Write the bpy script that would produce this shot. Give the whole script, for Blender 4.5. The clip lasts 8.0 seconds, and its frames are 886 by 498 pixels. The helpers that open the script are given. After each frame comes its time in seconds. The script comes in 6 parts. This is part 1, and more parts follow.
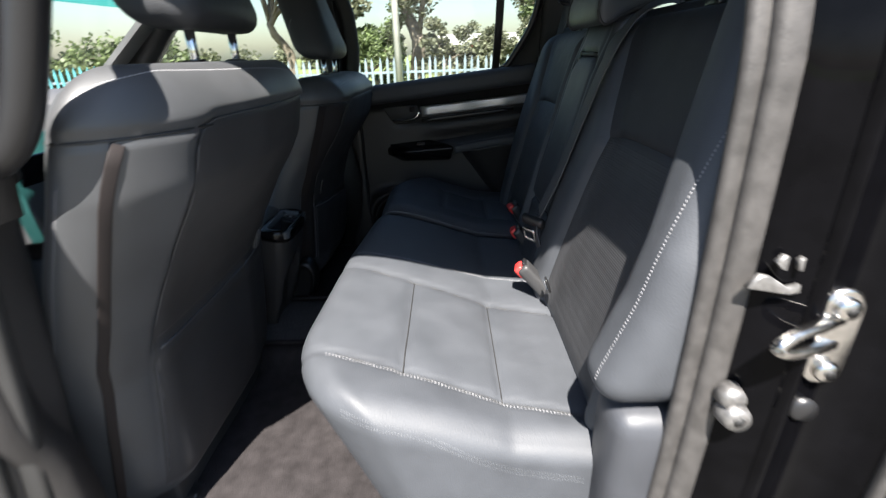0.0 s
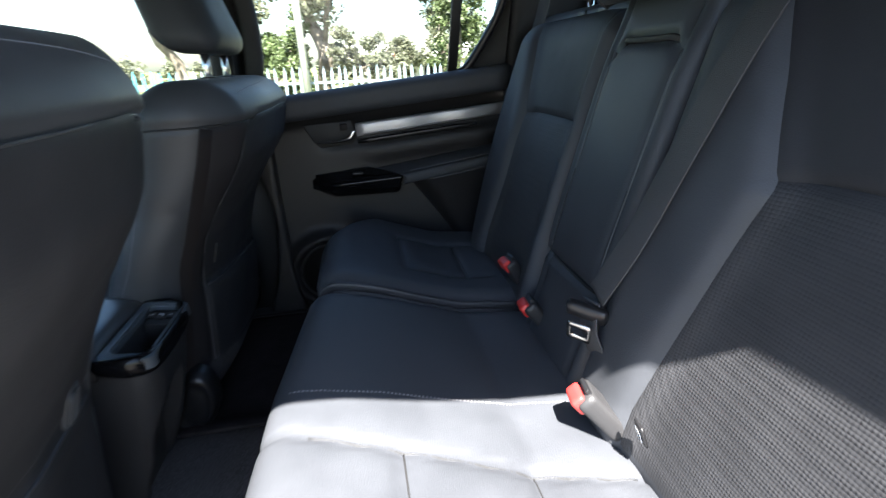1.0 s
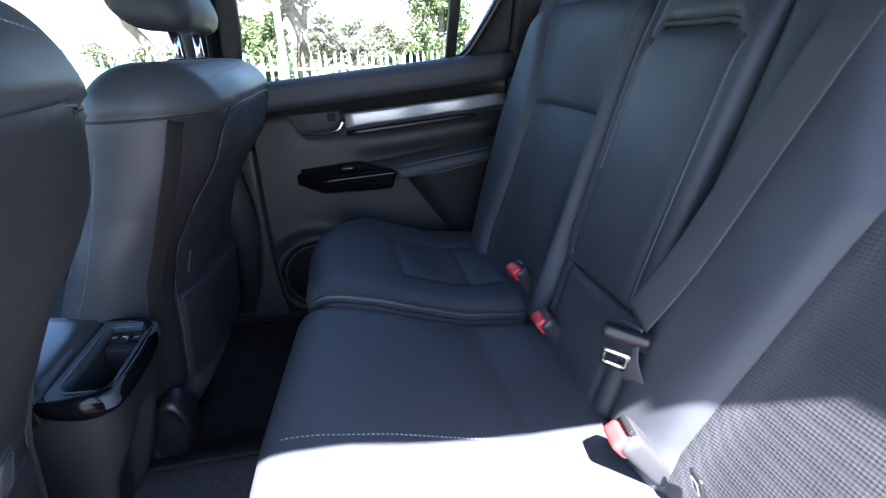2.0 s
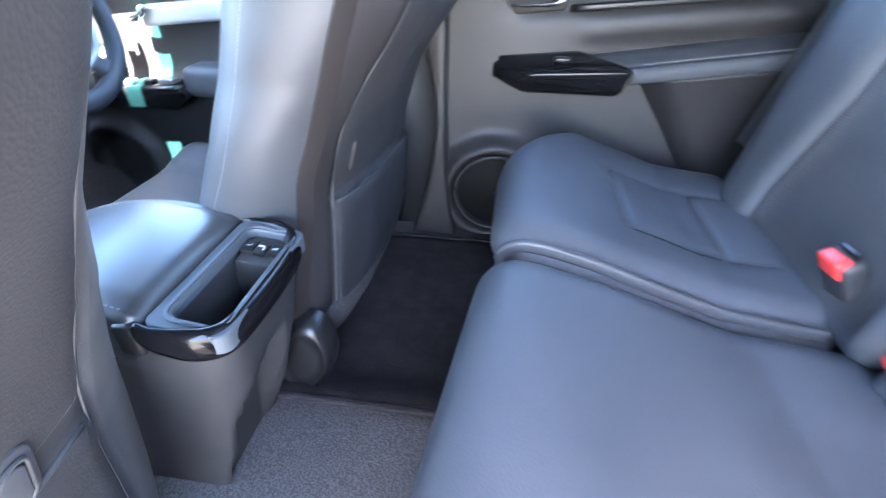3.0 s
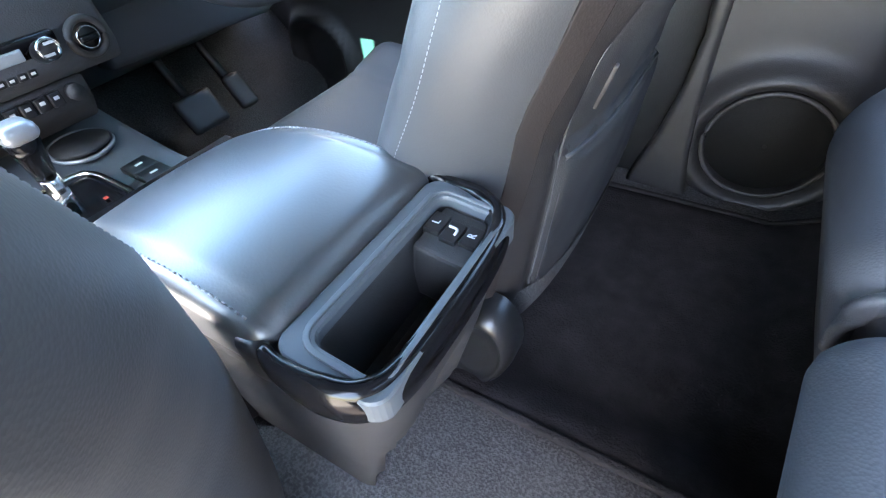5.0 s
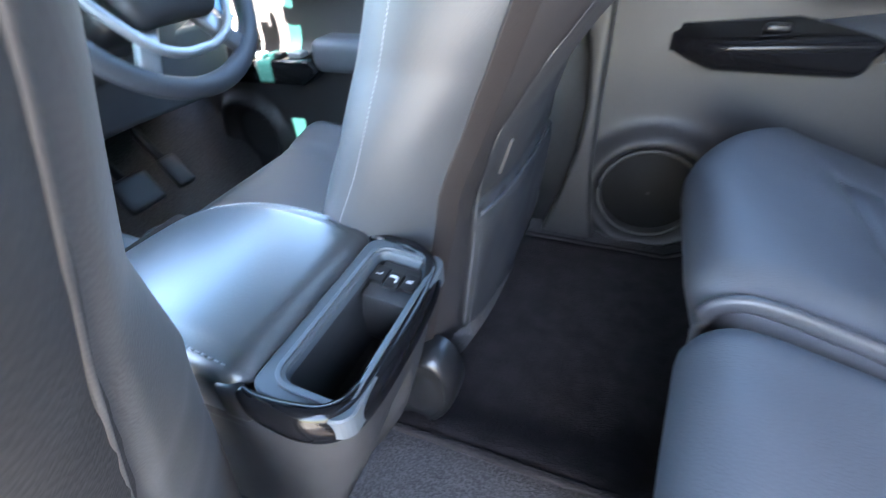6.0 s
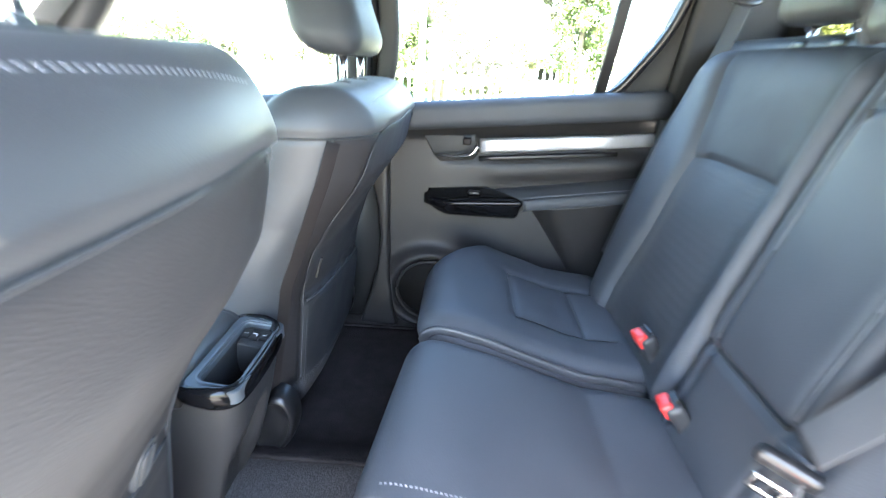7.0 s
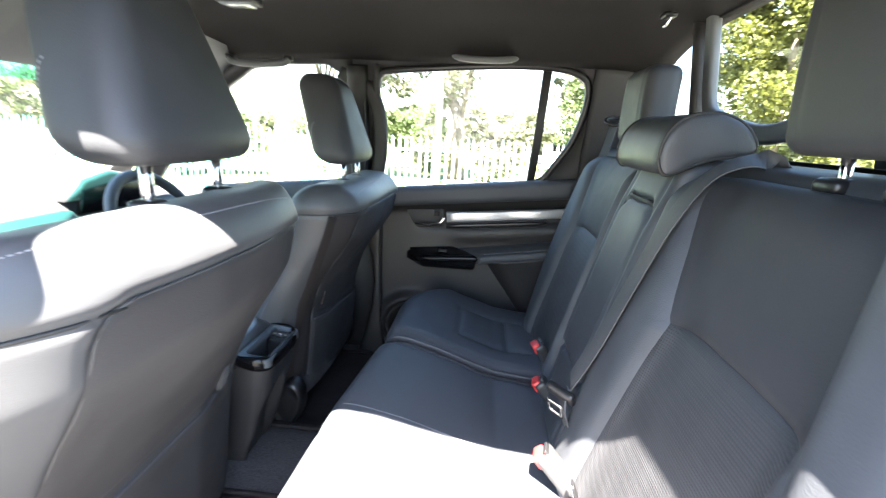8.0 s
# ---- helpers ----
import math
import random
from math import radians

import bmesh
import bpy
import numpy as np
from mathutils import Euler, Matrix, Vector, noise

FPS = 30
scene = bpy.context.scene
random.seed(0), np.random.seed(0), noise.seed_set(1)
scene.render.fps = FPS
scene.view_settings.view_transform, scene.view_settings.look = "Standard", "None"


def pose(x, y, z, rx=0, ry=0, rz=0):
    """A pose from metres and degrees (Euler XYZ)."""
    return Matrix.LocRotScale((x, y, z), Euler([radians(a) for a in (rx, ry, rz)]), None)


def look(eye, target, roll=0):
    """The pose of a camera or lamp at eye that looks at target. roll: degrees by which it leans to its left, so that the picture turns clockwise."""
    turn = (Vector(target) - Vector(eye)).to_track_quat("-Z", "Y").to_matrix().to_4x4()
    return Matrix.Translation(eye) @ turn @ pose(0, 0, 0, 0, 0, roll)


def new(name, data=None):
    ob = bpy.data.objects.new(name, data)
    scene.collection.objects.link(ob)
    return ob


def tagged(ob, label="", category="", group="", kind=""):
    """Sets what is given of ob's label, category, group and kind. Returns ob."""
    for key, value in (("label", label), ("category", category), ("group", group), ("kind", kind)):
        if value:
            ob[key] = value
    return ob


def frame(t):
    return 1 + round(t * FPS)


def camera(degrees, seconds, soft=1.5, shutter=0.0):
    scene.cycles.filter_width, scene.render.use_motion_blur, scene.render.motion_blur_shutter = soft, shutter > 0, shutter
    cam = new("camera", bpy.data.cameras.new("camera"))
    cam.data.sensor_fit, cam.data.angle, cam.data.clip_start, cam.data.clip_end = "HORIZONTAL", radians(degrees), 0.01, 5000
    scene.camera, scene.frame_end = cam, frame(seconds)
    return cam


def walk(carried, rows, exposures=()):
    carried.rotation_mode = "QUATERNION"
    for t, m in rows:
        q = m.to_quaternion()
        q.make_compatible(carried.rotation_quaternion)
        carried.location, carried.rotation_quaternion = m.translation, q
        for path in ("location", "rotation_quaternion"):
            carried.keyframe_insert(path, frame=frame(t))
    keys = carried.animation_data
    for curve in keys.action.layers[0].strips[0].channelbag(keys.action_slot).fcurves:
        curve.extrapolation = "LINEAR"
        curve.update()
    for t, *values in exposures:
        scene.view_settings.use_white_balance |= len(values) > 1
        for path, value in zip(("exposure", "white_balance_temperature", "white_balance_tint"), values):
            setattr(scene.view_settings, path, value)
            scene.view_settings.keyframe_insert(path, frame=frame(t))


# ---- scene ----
from mathutils.bvhtree import BVHTree

cam = camera(88.3, 8.0, 1.2, 0.4)
PATH = [
    (0, (0.053, -1.232, 0.782), (0.019, 0.633, 0.061), -1.9),
    (0.3, (0.015, -1.090, 0.787), (0.070, 0.787, 0.099), -3.9),
    (0.5, (-0.016, -0.968, 0.784), (0.094, 0.907, 0.095), -4.4),
    (0.8, (-0.049, -0.793, 0.767), (0.206, 1.062, 0.065), -2.1),
    (1, (-0.051, -0.72, 0.765), (0.266, 1.129, 0.073), -2.3),
    (1.2, (-0.056, -0.67, 0.765), (0.365, 1.153, 0.059), -1.6),
    (2.3, (-0.096, -0.535, 0.761), (0.255, 1.277, -0.009), -1.3),
    (2.5, (-0.117, -0.452, 0.734), (0.028, 1.33, -0.162), -0.7),
    (2.7, (-0.145, -0.390, 0.699), (-0.127, 1.340, -0.305), -1.9),
    (3, (-0.166, -0.318, 0.668), (-0.392, 1.363, -0.391), 1.2),
    (3.2, (-0.200, -0.277, 0.649), (-0.536, 1.373, -0.431), 2.9),
    (3.5, (-0.244, -0.228, 0.619), (-0.772, 1.319, -0.533), 4.1),
    (3.8, (-0.269, -0.187, 0.596), (-0.879, 1.285, -0.612), 3.3),
    (4, (-0.287, -0.158, 0.588), (-0.921, 1.308, -0.615), 3.5),
    (4.2, (-0.293, -0.131, 0.601), (-1.042, 1.204, -0.688), -0.5),
    (5.5, (-0.297, -0.133, 0.614), (-1.097, 1.105, -0.739), -3.8),
    (5.8, (-0.276, -0.163, 0.628), (-1.002, 1.238, -0.600), -2.9),
    (6, (-0.267, -0.188, 0.647), (-0.885, 1.323, -0.508), -2.0),
    (6.2, (-0.231, -0.213, 0.662), (-0.720, 1.414, -0.393), -0.7),
    (6.5, (-0.152, -0.306, 0.705), (-0.359, 1.485, -0.161), 0.1),
    (6.8, (-0.141, -0.443, 0.744), (-0.173, 1.414, 0.002), 5.5),
    (7, (-0.117, -0.554, 0.803), (-0.152, 1.32, 0.105), 3.5),
    (7.5, (-0.045, -0.827, 0.863), (-0.011, 1.07, 0.229), 4.9),
    (7.7, (0.013, -0.906, 0.882), (0.018, 1.025, 0.364), 5.2),
    (8, (0.073, -0.998, 0.893), (-0.077, 0.949, 0.461), 3.1),
]
EXPOSURES = [(0.0, 2.02, 5900, 12), (0.5, 2.65, 5900, 11), (1.0, 3.10, 5780, 13), (2.5, 5.22, 5150, 21), (3.0, 6.60, 5700, 20), (3.5, 6.42, 5980, 18), (4.0, 6.43, 6450, 17), (5.5, 6.48, 6250, 15), (6.5, 6.40, 5880, 16), (7.0, 6.05, 5990, 12), (7.5, 5.20, 5940, 11), (8.0, 4.64, 6100, 14)]
G = pose(0, -0.05, -0.08, -2, 0, 0)
walk(cam, [(t, G @ look(eye, target, roll)) for t, eye, target, roll in PATH], EXPOSURES)

# ---- light ----
SUN_FROM = Vector((-0.03, -0.53, 0.85)).normalized()
world = bpy.data.worlds.new("sky")
scene.world = world
world.use_nodes = True
wn = world.node_tree
wn.nodes.clear()
sky = wn.nodes.new("ShaderNodeTexSky")
sky.sky_type, sky.sun_disc = "NISHITA", False
sky.dust_density, sky.air_density, sky.ozone_density = 1.6, 1.5, 3.0
sky.sun_elevation = math.asin(SUN_FROM.z)
sky.sun_rotation = math.atan2(SUN_FROM.x, SUN_FROM.y)
back = wn.nodes.new("ShaderNodeBackground")
back.inputs[1].default_value = 0.060
wout = wn.nodes.new("ShaderNodeOutputWorld")
wn.links.new(sky.outputs[0], back.inputs[0])
wn.links.new(back.outputs[0], wout.inputs[0])
sun = new("sun", bpy.data.lights.new("sun", "SUN"))
sun.data.energy, sun.data.angle, sun.data.color = 6.8, radians(0.5), (1.0, 0.90, 0.745)
sun.matrix_world = look(SUN_FROM * 30, (0, 0, 0))


# ---- materials ----
def material(name, color, rough=0.5, metal=0.0, grain=0.0, grain_size=0.002, spread=0.15, spread_size=0.15, spec=0.5, coat=0.0, vary=0.0, mottle=None):
    """A surface with a base colour that varies at a large scale, and a fine bump of the given depth."""
    m = bpy.data.materials.new(name)
    m.use_nodes = True
    nt = m.node_tree
    b = nt.nodes["Principled BSDF"]
    b.inputs["Metallic"].default_value = metal
    b.inputs["Specular IOR Level"].default_value = spec
    b.inputs["Coat Weight"].default_value = coat
    b.inputs["Coat Roughness"].default_value = 0.05
    tc = nt.nodes.new("ShaderNodeNewGeometry")
    big = nt.nodes.new("ShaderNodeTexNoise")
    big.inputs["Scale"].default_value = 1.0 / spread_size
    big.inputs["Detail"].default_value = 5.0
    nt.links.new(tc.outputs["Position"], big.inputs["Vector"])
    ramp = nt.nodes.new("ShaderNodeMapRange")
    ramp.inputs["From Min"].default_value, ramp.inputs["From Max"].default_value = 0.3, 0.7
    ramp.inputs["To Min"].default_value, ramp.inputs["To Max"].default_value = 1.0 - spread, 1.0 + spread
    nt.links.new(big.outputs[0], ramp.inputs["Value"])
    value = ramp.outputs[0]
    if vary:
        info = nt.nodes.new("ShaderNodeObjectInfo")
        vr = nt.nodes.new("ShaderNodeMapRange")
        vr.inputs["To Min"].default_value, vr.inputs["To Max"].default_value = 1.0 - vary, 1.0 + vary
        nt.links.new(info.outputs["Random"], vr.inputs["Value"])
        mul = nt.nodes.new("ShaderNodeMath")
        mul.operation = "MULTIPLY"
        nt.links.new(value, mul.inputs[0])
        nt.links.new(vr.outputs[0], mul.inputs[1])
        value = mul.outputs[0]
    tint = nt.nodes.new("ShaderNodeVectorMath")
    tint.operation = "SCALE"
    tint.inputs[0].default_value = color
    nt.links.new(value, tint.inputs["Scale"])
    out = tint.outputs[0]
    fine = nt.nodes.new("ShaderNodeTexNoise")
    fine.inputs["Scale"].default_value = 1.0 / grain_size
    fine.inputs["Detail"].default_value = 3.0
    nt.links.new(tc.outputs["Position"], fine.inputs["Vector"])
    if mottle:
        mix = nt.nodes.new("ShaderNodeMix")
        mix.data_type = "RGBA"
        mr = nt.nodes.new("ShaderNodeMapRange")
        mr.inputs["From Min"].default_value, mr.inputs["From Max"].default_value = 0.42, 0.62
        nt.links.new(fine.outputs[0], mr.inputs["Value"])
        nt.links.new(mr.outputs[0], mix.inputs[0])
        nt.links.new(out, mix.inputs[6])
        mix.inputs[7].default_value = (*mottle, 1)
        out = mix.outputs[2]
    nt.links.new(out, b.inputs["Base Color"])
    rr = nt.nodes.new("ShaderNodeMapRange")
    rr.inputs["From Min"].default_value, rr.inputs["From Max"].default_value = 0.3, 0.7
    rr.inputs["To Min"].default_value, rr.inputs["To Max"].default_value = max(0.02, rough * 0.88), min(1.0, rough * 1.12)
    nt.links.new(big.outputs[0], rr.inputs["Value"])
    nt.links.new(rr.outputs[0], b.inputs["Roughness"])
    if grain:
        bump = nt.nodes.new("ShaderNodeBump")
        bump.inputs["Distance"].default_value = grain
        bump.inputs["Strength"].default_value = 0.6
        nt.links.new(fine.outputs[0], bump.inputs["Height"])
        nt.links.new(bump.outputs[0], b.inputs["Normal"])
    return m


def leather_material(name, color, rough, cell, depth, spread=0.12, spec=0.5):
    """Grained vinyl: small pebbles from a Voronoi texture over broad creases."""
    m = material(name, color, rough, spread=spread, spread_size=0.08, spec=spec)
    nt = m.node_tree
    b = nt.nodes["Principled BSDF"]
    geo = nt.nodes.new("ShaderNodeNewGeometry")
    vor = nt.nodes.new("ShaderNodeTexVoronoi")
    vor.inputs["Scale"].default_value = 1.0 / cell
    soft = nt.nodes.new("ShaderNodeTexNoise")
    soft.inputs["Scale"].default_value, soft.inputs["Detail"].default_value = 14.0, 2.0
    nt.links.new(geo.outputs["Position"], vor.inputs["Vector"])
    nt.links.new(geo.outputs["Position"], soft.inputs["Vector"])
    b1 = nt.nodes.new("ShaderNodeBump")
    b1.inputs["Distance"].default_value, b1.inputs["Strength"].default_value = depth, 0.5
    b2 = nt.nodes.new("ShaderNodeBump")
    b2.inputs["Distance"].default_value, b2.inputs["Strength"].default_value = 0.0005, 0.4
    nt.links.new(soft.outputs[0], b2.inputs["Height"])
    nt.links.new(vor.outputs[0], b1.inputs["Height"])
    nt.links.new(b2.outputs[0], b1.inputs["Normal"])
    nt.links.new(b1.outputs[0], b.inputs["Normal"])
    return m


def perforated_material(name, color, rough, depth):
    """Upholstery with a regular weave of small raised knots, as on the inserts of the seats."""
    m = leather_material(name, color, rough, 0.0042, depth)
    nt = m.node_tree
    for n in nt.nodes:
        if n.type == "TEX_VORONOI":
            n.inputs["Randomness"].default_value = 0.12
        if n.type == "BUMP" and n.inputs["Distance"].default_value > 0.0006:
            n.invert, n.inputs["Strength"].default_value = True, 0.8
    return m


def glass_material(name, color=(1, 1, 1)):
    """A thin sheet: clear but for its tint, with a weak mirror image."""
    m = bpy.data.materials.new(name)
    m.use_nodes = True
    nt = m.node_tree
    nt.nodes.clear()
    out = nt.nodes.new("ShaderNodeOutputMaterial")
    mix = nt.nodes.new("ShaderNodeMixShader")
    clear = nt.nodes.new("ShaderNodeBsdfTransparent")
    clear.inputs[0].default_value = (*color, 1)
    gloss = nt.nodes.new("ShaderNodeBsdfGlossy")
    gloss.inputs["Roughness"].default_value = 0.02
    edge = nt.nodes.new("ShaderNodeLayerWeight")
    power = nt.nodes.new("ShaderNodeMath")
    power.operation = "POWER"
    power.inputs[1].default_value = 4.0
    weight = nt.nodes.new("ShaderNodeMapRange")
    weight.inputs["To Min"].default_value, weight.inputs["To Max"].default_value = 0.03, 0.55
    nt.links.new(edge.outputs["Facing"], power.inputs[0])
    nt.links.new(power.outputs[0], weight.inputs["Value"])
    nt.links.new(weight.outputs[0], mix.inputs[0])
    nt.links.new(clear.outputs[0], mix.inputs[1])
    nt.links.new(gloss.outputs[0], mix.inputs[2])
    nt.links.new(mix.outputs[0], out.inputs[0])
    return m


LEATHER = leather_material("black leather", (0.0480, 0.0518, 0.0590), 0.58, 0.0022, 0.00035, spec=0.42)
HEAD_LEATHER = leather_material("dark headrest leather", (0.0300, 0.0318, 0.0355), 0.58, 0.0022, 0.0003, spec=0.42)
LEATHER_SOFT = leather_material("black insert leather", (0.0374, 0.0400, 0.0466), 0.50, 0.0022, 0.00025, spec=0.5)
LID = leather_material("padded lid leather", (0.0165, 0.0180, 0.0200), 0.48, 0.0022, 0.0002, spec=1.0)
PERFORATED = perforated_material("woven backrest insert", (0.0345, 0.0353, 0.0385), 0.62, 0.0011)
BACKING = leather_material("seat back vinyl", (0.0445, 0.0465, 0.0500), 0.52, 0.0016, 0.00018)
INSERT = leather_material("matte insert cloth", (0.0256, 0.0264, 0.0304), 0.62, 0.0018, 0.0003, spec=0.4)
PANEL = leather_material("dark back panel", (0.0300, 0.0298, 0.0315), 0.58, 0.002, 0.0003, spec=0.4)
# darker copy of BACKING, with the rear face's shade in its colour
REAR_SHADED = leather_material("brown black shaded seat back vinyl", (0.0215, 0.0195, 0.0200), 0.6, 0.0018, 0.0002, spec=0.25)
STRIPMAT = leather_material("brown black strip", (0.0180, 0.0145, 0.0140), 0.66, 0.0018, 0.0002, spec=0.25)
THREAD = material("grey thread", (0.24, 0.24, 0.25), 0.8, grain=0.0004, grain_size=0.0008)
PIPING = leather_material("grey piping", (0.0440, 0.0440, 0.0464), 0.5, 0.002, 0.0004)
WELT = leather_material("pale sewn edge", (0.085, 0.090, 0.098), 0.5, 0.002, 0.0003)
PLASTIC = material("grained dark plastic", (0.0285, 0.0272, 0.0272), 0.55, grain=0.0005, grain_size=0.0012)
PLASTIC_DOOR = material("grained door plastic", (0.0200, 0.0188, 0.0190), 0.5, grain=0.0006, grain_size=0.0014)
TRIM_DARK = material("dark pillar plastic", (0.0120, 0.0120, 0.0124), 0.6, grain=0.0005, grain_size=0.0014)
PLASTIC_BLACK = material("smooth black plastic", (0.012, 0.012, 0.013), 0.35, grain=0.0002, grain_size=0.002)
GLOSS = material("piano black", (0.006, 0.006, 0.007), 0.14, coat=0.0, spec=0.22, spread=0.05)
CHROME = material("chrome", (0.75, 0.75, 0.76), 0.12, 1.0, spread=0.05)
SATIN = material("satin silver", (0.50, 0.50, 0.51), 0.38, 0.6, grain=0.0001, grain_size=0.001, spread=0.06)
DULL = material("dull zinc", (0.20, 0.195, 0.19), 0.48, 0.7, grain=0.0003, grain_size=0.002, spread=0.3, spread_size=0.008)
STEEL = material("plated steel", (0.62, 0.60, 0.57), 0.22, 1.0, spread=0.2, spread_size=0.01)
CARPET = material("grey carpet", (0.0540, 0.0520, 0.0525), 0.95, grain=0.003, grain_size=0.003, spread=0.15, spread_size=0.03, spec=0.1, mottle=(0.095, 0.092, 0.092))
MATTING = material("dark floor mat", (0.0240, 0.0215, 0.0220), 0.95, grain=0.0035, grain_size=0.0035, spread=0.3, spread_size=0.03, spec=0.1)
HEADLINING = material("dark headlining", (0.0150, 0.0139, 0.0136), 0.95, grain=0.0012, grain_size=0.0015, spec=0.1)
WEBBING = material("black webbing", (0.0528, 0.0528, 0.0552), 0.6, grain=0.0008, grain_size=0.0012)
RED = material("red push button", (0.55, 0.035, 0.03), 0.35, spread=0.1, grain=0.0001)
BUCKLE = material("buckle plastic", (0.0280, 0.0280, 0.0291), 0.45, grain=0.0003, grain_size=0.001)
RUBBER = material("grey rubber seal", (0.0440, 0.0416, 0.0400), 0.55, grain=0.0004, grain_size=0.003, spread=0.25, spread_size=0.02)
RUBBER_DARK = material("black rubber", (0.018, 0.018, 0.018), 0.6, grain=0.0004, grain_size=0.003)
PAINT = material("black car paint", (0.002, 0.002, 0.0025), 0.05, coat=0.0, spec=0.07, spread=0.3, spread_size=0.05)
GRILLE = material("speaker mesh", (0.005, 0.005, 0.005), 0.7, grain=0.001, grain_size=0.0022, spec=0.2)
DISPLAY = material("pale display glass", (0.30, 0.33, 0.34), 0.15, coat=0.6)
MARK = material("white print", (0.55, 0.55, 0.55), 0.6)
MARK_RED = material("red print", (0.6, 0.06, 0.03), 0.6)
POST = material("grey post trim", (0.12, 0.122, 0.125), 0.6, grain=0.0005, grain_size=0.002)
GREY_FRAME = material("grey window frame", (0.095, 0.098, 0.10), 0.5, grain=0.0004, grain_size=0.003)
DASH = material("soft dash plastic", (0.0520, 0.0528, 0.0560), 0.6, grain=0.0007, grain_size=0.0018)
SATIN_DARK = material("satin dark grey", (0.070, 0.080, 0.090), 0.5, 0.0, spread=0.05)
SILVER = material("silver plastic", (0.26, 0.27, 0.28), 0.35, 0.4)
FILM = material("blue protective film", (0.16, 0.42, 0.72), 0.25, coat=0.5)
GLASS = glass_material("clear glass", (0.94, 0.97, 0.95))
GLASS_BAND = glass_material("green shade band", (0.16, 0.64, 0.58))

for m, sheen, coat in ((LID, 0.0, 1.0), (BACKING, 0.05, 0.10)):
    inputs = m.node_tree.nodes["Principled BSDF"].inputs
    inputs["Sheen Weight"].default_value, inputs["Sheen Roughness"].default_value = sheen, 0.45
    inputs["Coat Weight"].default_value, inputs["Coat Roughness"].default_value = coat, 0.36

# ---- mesh tools ----
MIDDLE = -0.03                                   # the car's middle; x runs to the rear, y to the driver's side


def mesh_object(name, verts, faces, mat, parent=None, smooth=True, label=""):
    data = bpy.data.meshes.new(name)
    data.from_pydata([tuple(v) for v in verts], [], [tuple(int(i) for i in f) for f in faces])
    data.materials.append(mat)
    data.polygons.foreach_set("use_smooth", [smooth] * len(data.polygons))
    ob = new(name, data)
    if parent is not None:
        base = parent
        at = Vector()
        while base is not None:
            at += base.location
            base = base.parent
        data.transform(Matrix.Translation(-at))
        ob.parent = parent
    data.update()
    if label:
        ob["label"] = label
    return ob


def part(name, shape, mat, parent, label="", smooth=True):
    """Links a shape, a pair of vertices and faces, as one mesh under a thing or a part."""
    return mesh_object(name, shape[0], shape[1], mat, parent, smooth, label)


def thing(name, at, label, category, group="", kind=""):
    ob = new(name)
    ob.location = at
    ob.empty_display_size = 0.05
    return tagged(ob, label, category, group, kind)


def structure(name, shape, mat, label, category, smooth=True):
    return tagged(mesh_object(name, shape[0], shape[1], mat, None, smooth), label, category, "", "structure")


def puff(center, size, r, res, warp=None):
    """A box with round edges and a fine skin, whose points warp(P, N) may move. P is in world metres."""
    half = np.array(size, float) / 2
    r = min(r, half.min() * 0.999)
    ps, fs, count = [], [], 0
    for a in range(3):
        u, v = (a + 1) % 3, (a + 2) % 3
        nu, nv = (max(2, int(math.ceil(size[k] / res))) for k in (u, v))
        gu = -np.cos(np.linspace(0, np.pi, nu + 1)) * 0.15 + np.linspace(-1, 1, nu + 1) * 0.85
        gv = -np.cos(np.linspace(0, np.pi, nv + 1)) * 0.15 + np.linspace(-1, 1, nv + 1) * 0.85
        for s in (-1, 1):
            p = np.zeros((nu + 1, nv + 1, 3))
            p[..., u] = gu[:, None] * half[u]
            p[..., v] = gv[None, :] * half[v]
            p[..., a] = s * half[a]
            idx = np.arange((nu + 1) * (nv + 1)).reshape(nu + 1, nv + 1) + count
            q = np.stack([idx[:-1, :-1], idx[1:, :-1], idx[1:, 1:], idx[:-1, 1:]], -1).reshape(-1, 4)
            fs.append(q if s > 0 else q[:, ::-1])
            ps.append(p.reshape(-1, 3))
            count += len(ps[-1])
    p, f = np.concatenate(ps), np.concatenate(fs)
    key, first, back_to = np.unique(np.round(p, 5), axis=0, return_index=True, return_inverse=True)
    p, f = p[first], back_to.reshape(-1)[f]
    inner = np.clip(p, -(half - r), half - r)
    d = p - inner
    n = d / np.maximum(np.linalg.norm(d, axis=1, keepdims=True), 1e-9)
    p = inner + r * n + np.array(center)
    if warp:
        p = warp(p, n)
    return p, f


def chamfer_box(center, size, c):
    hx, hy, hz = (s / 2 for s in size)
    bm = bmesh.new()
    bmesh.ops.create_cube(bm, size=1.0)
    for v in bm.verts:
        v.co = Vector((v.co.x * 2 * hx, v.co.y * 2 * hy, v.co.z * 2 * hz)) + Vector(center)
    bmesh.ops.bevel(bm, geom=bm.edges[:], offset=c, segments=2, affect="EDGES", profile=0.6)
    return from_bm(bm)


def from_bm(bm):
    bmesh.ops.recalc_face_normals(bm, faces=bm.faces[:])
    bm.verts.ensure_lookup_table()
    bm.verts.index_update()
    shape = [v.co.copy() for v in bm.verts], [[v.index for v in f.verts] for f in bm.faces]
    bm.free()
    return shape


def joined(*shapes):
    vs, fs = [], []
    for v, f in shapes:
        n = len(vs)
        vs.extend(Vector(p) for p in v)
        fs.extend([int(i) + n for i in face] for face in f)
    return vs, fs


def moved(shape, m):
    return [m @ Vector(v) for v in shape[0]], shape[1]


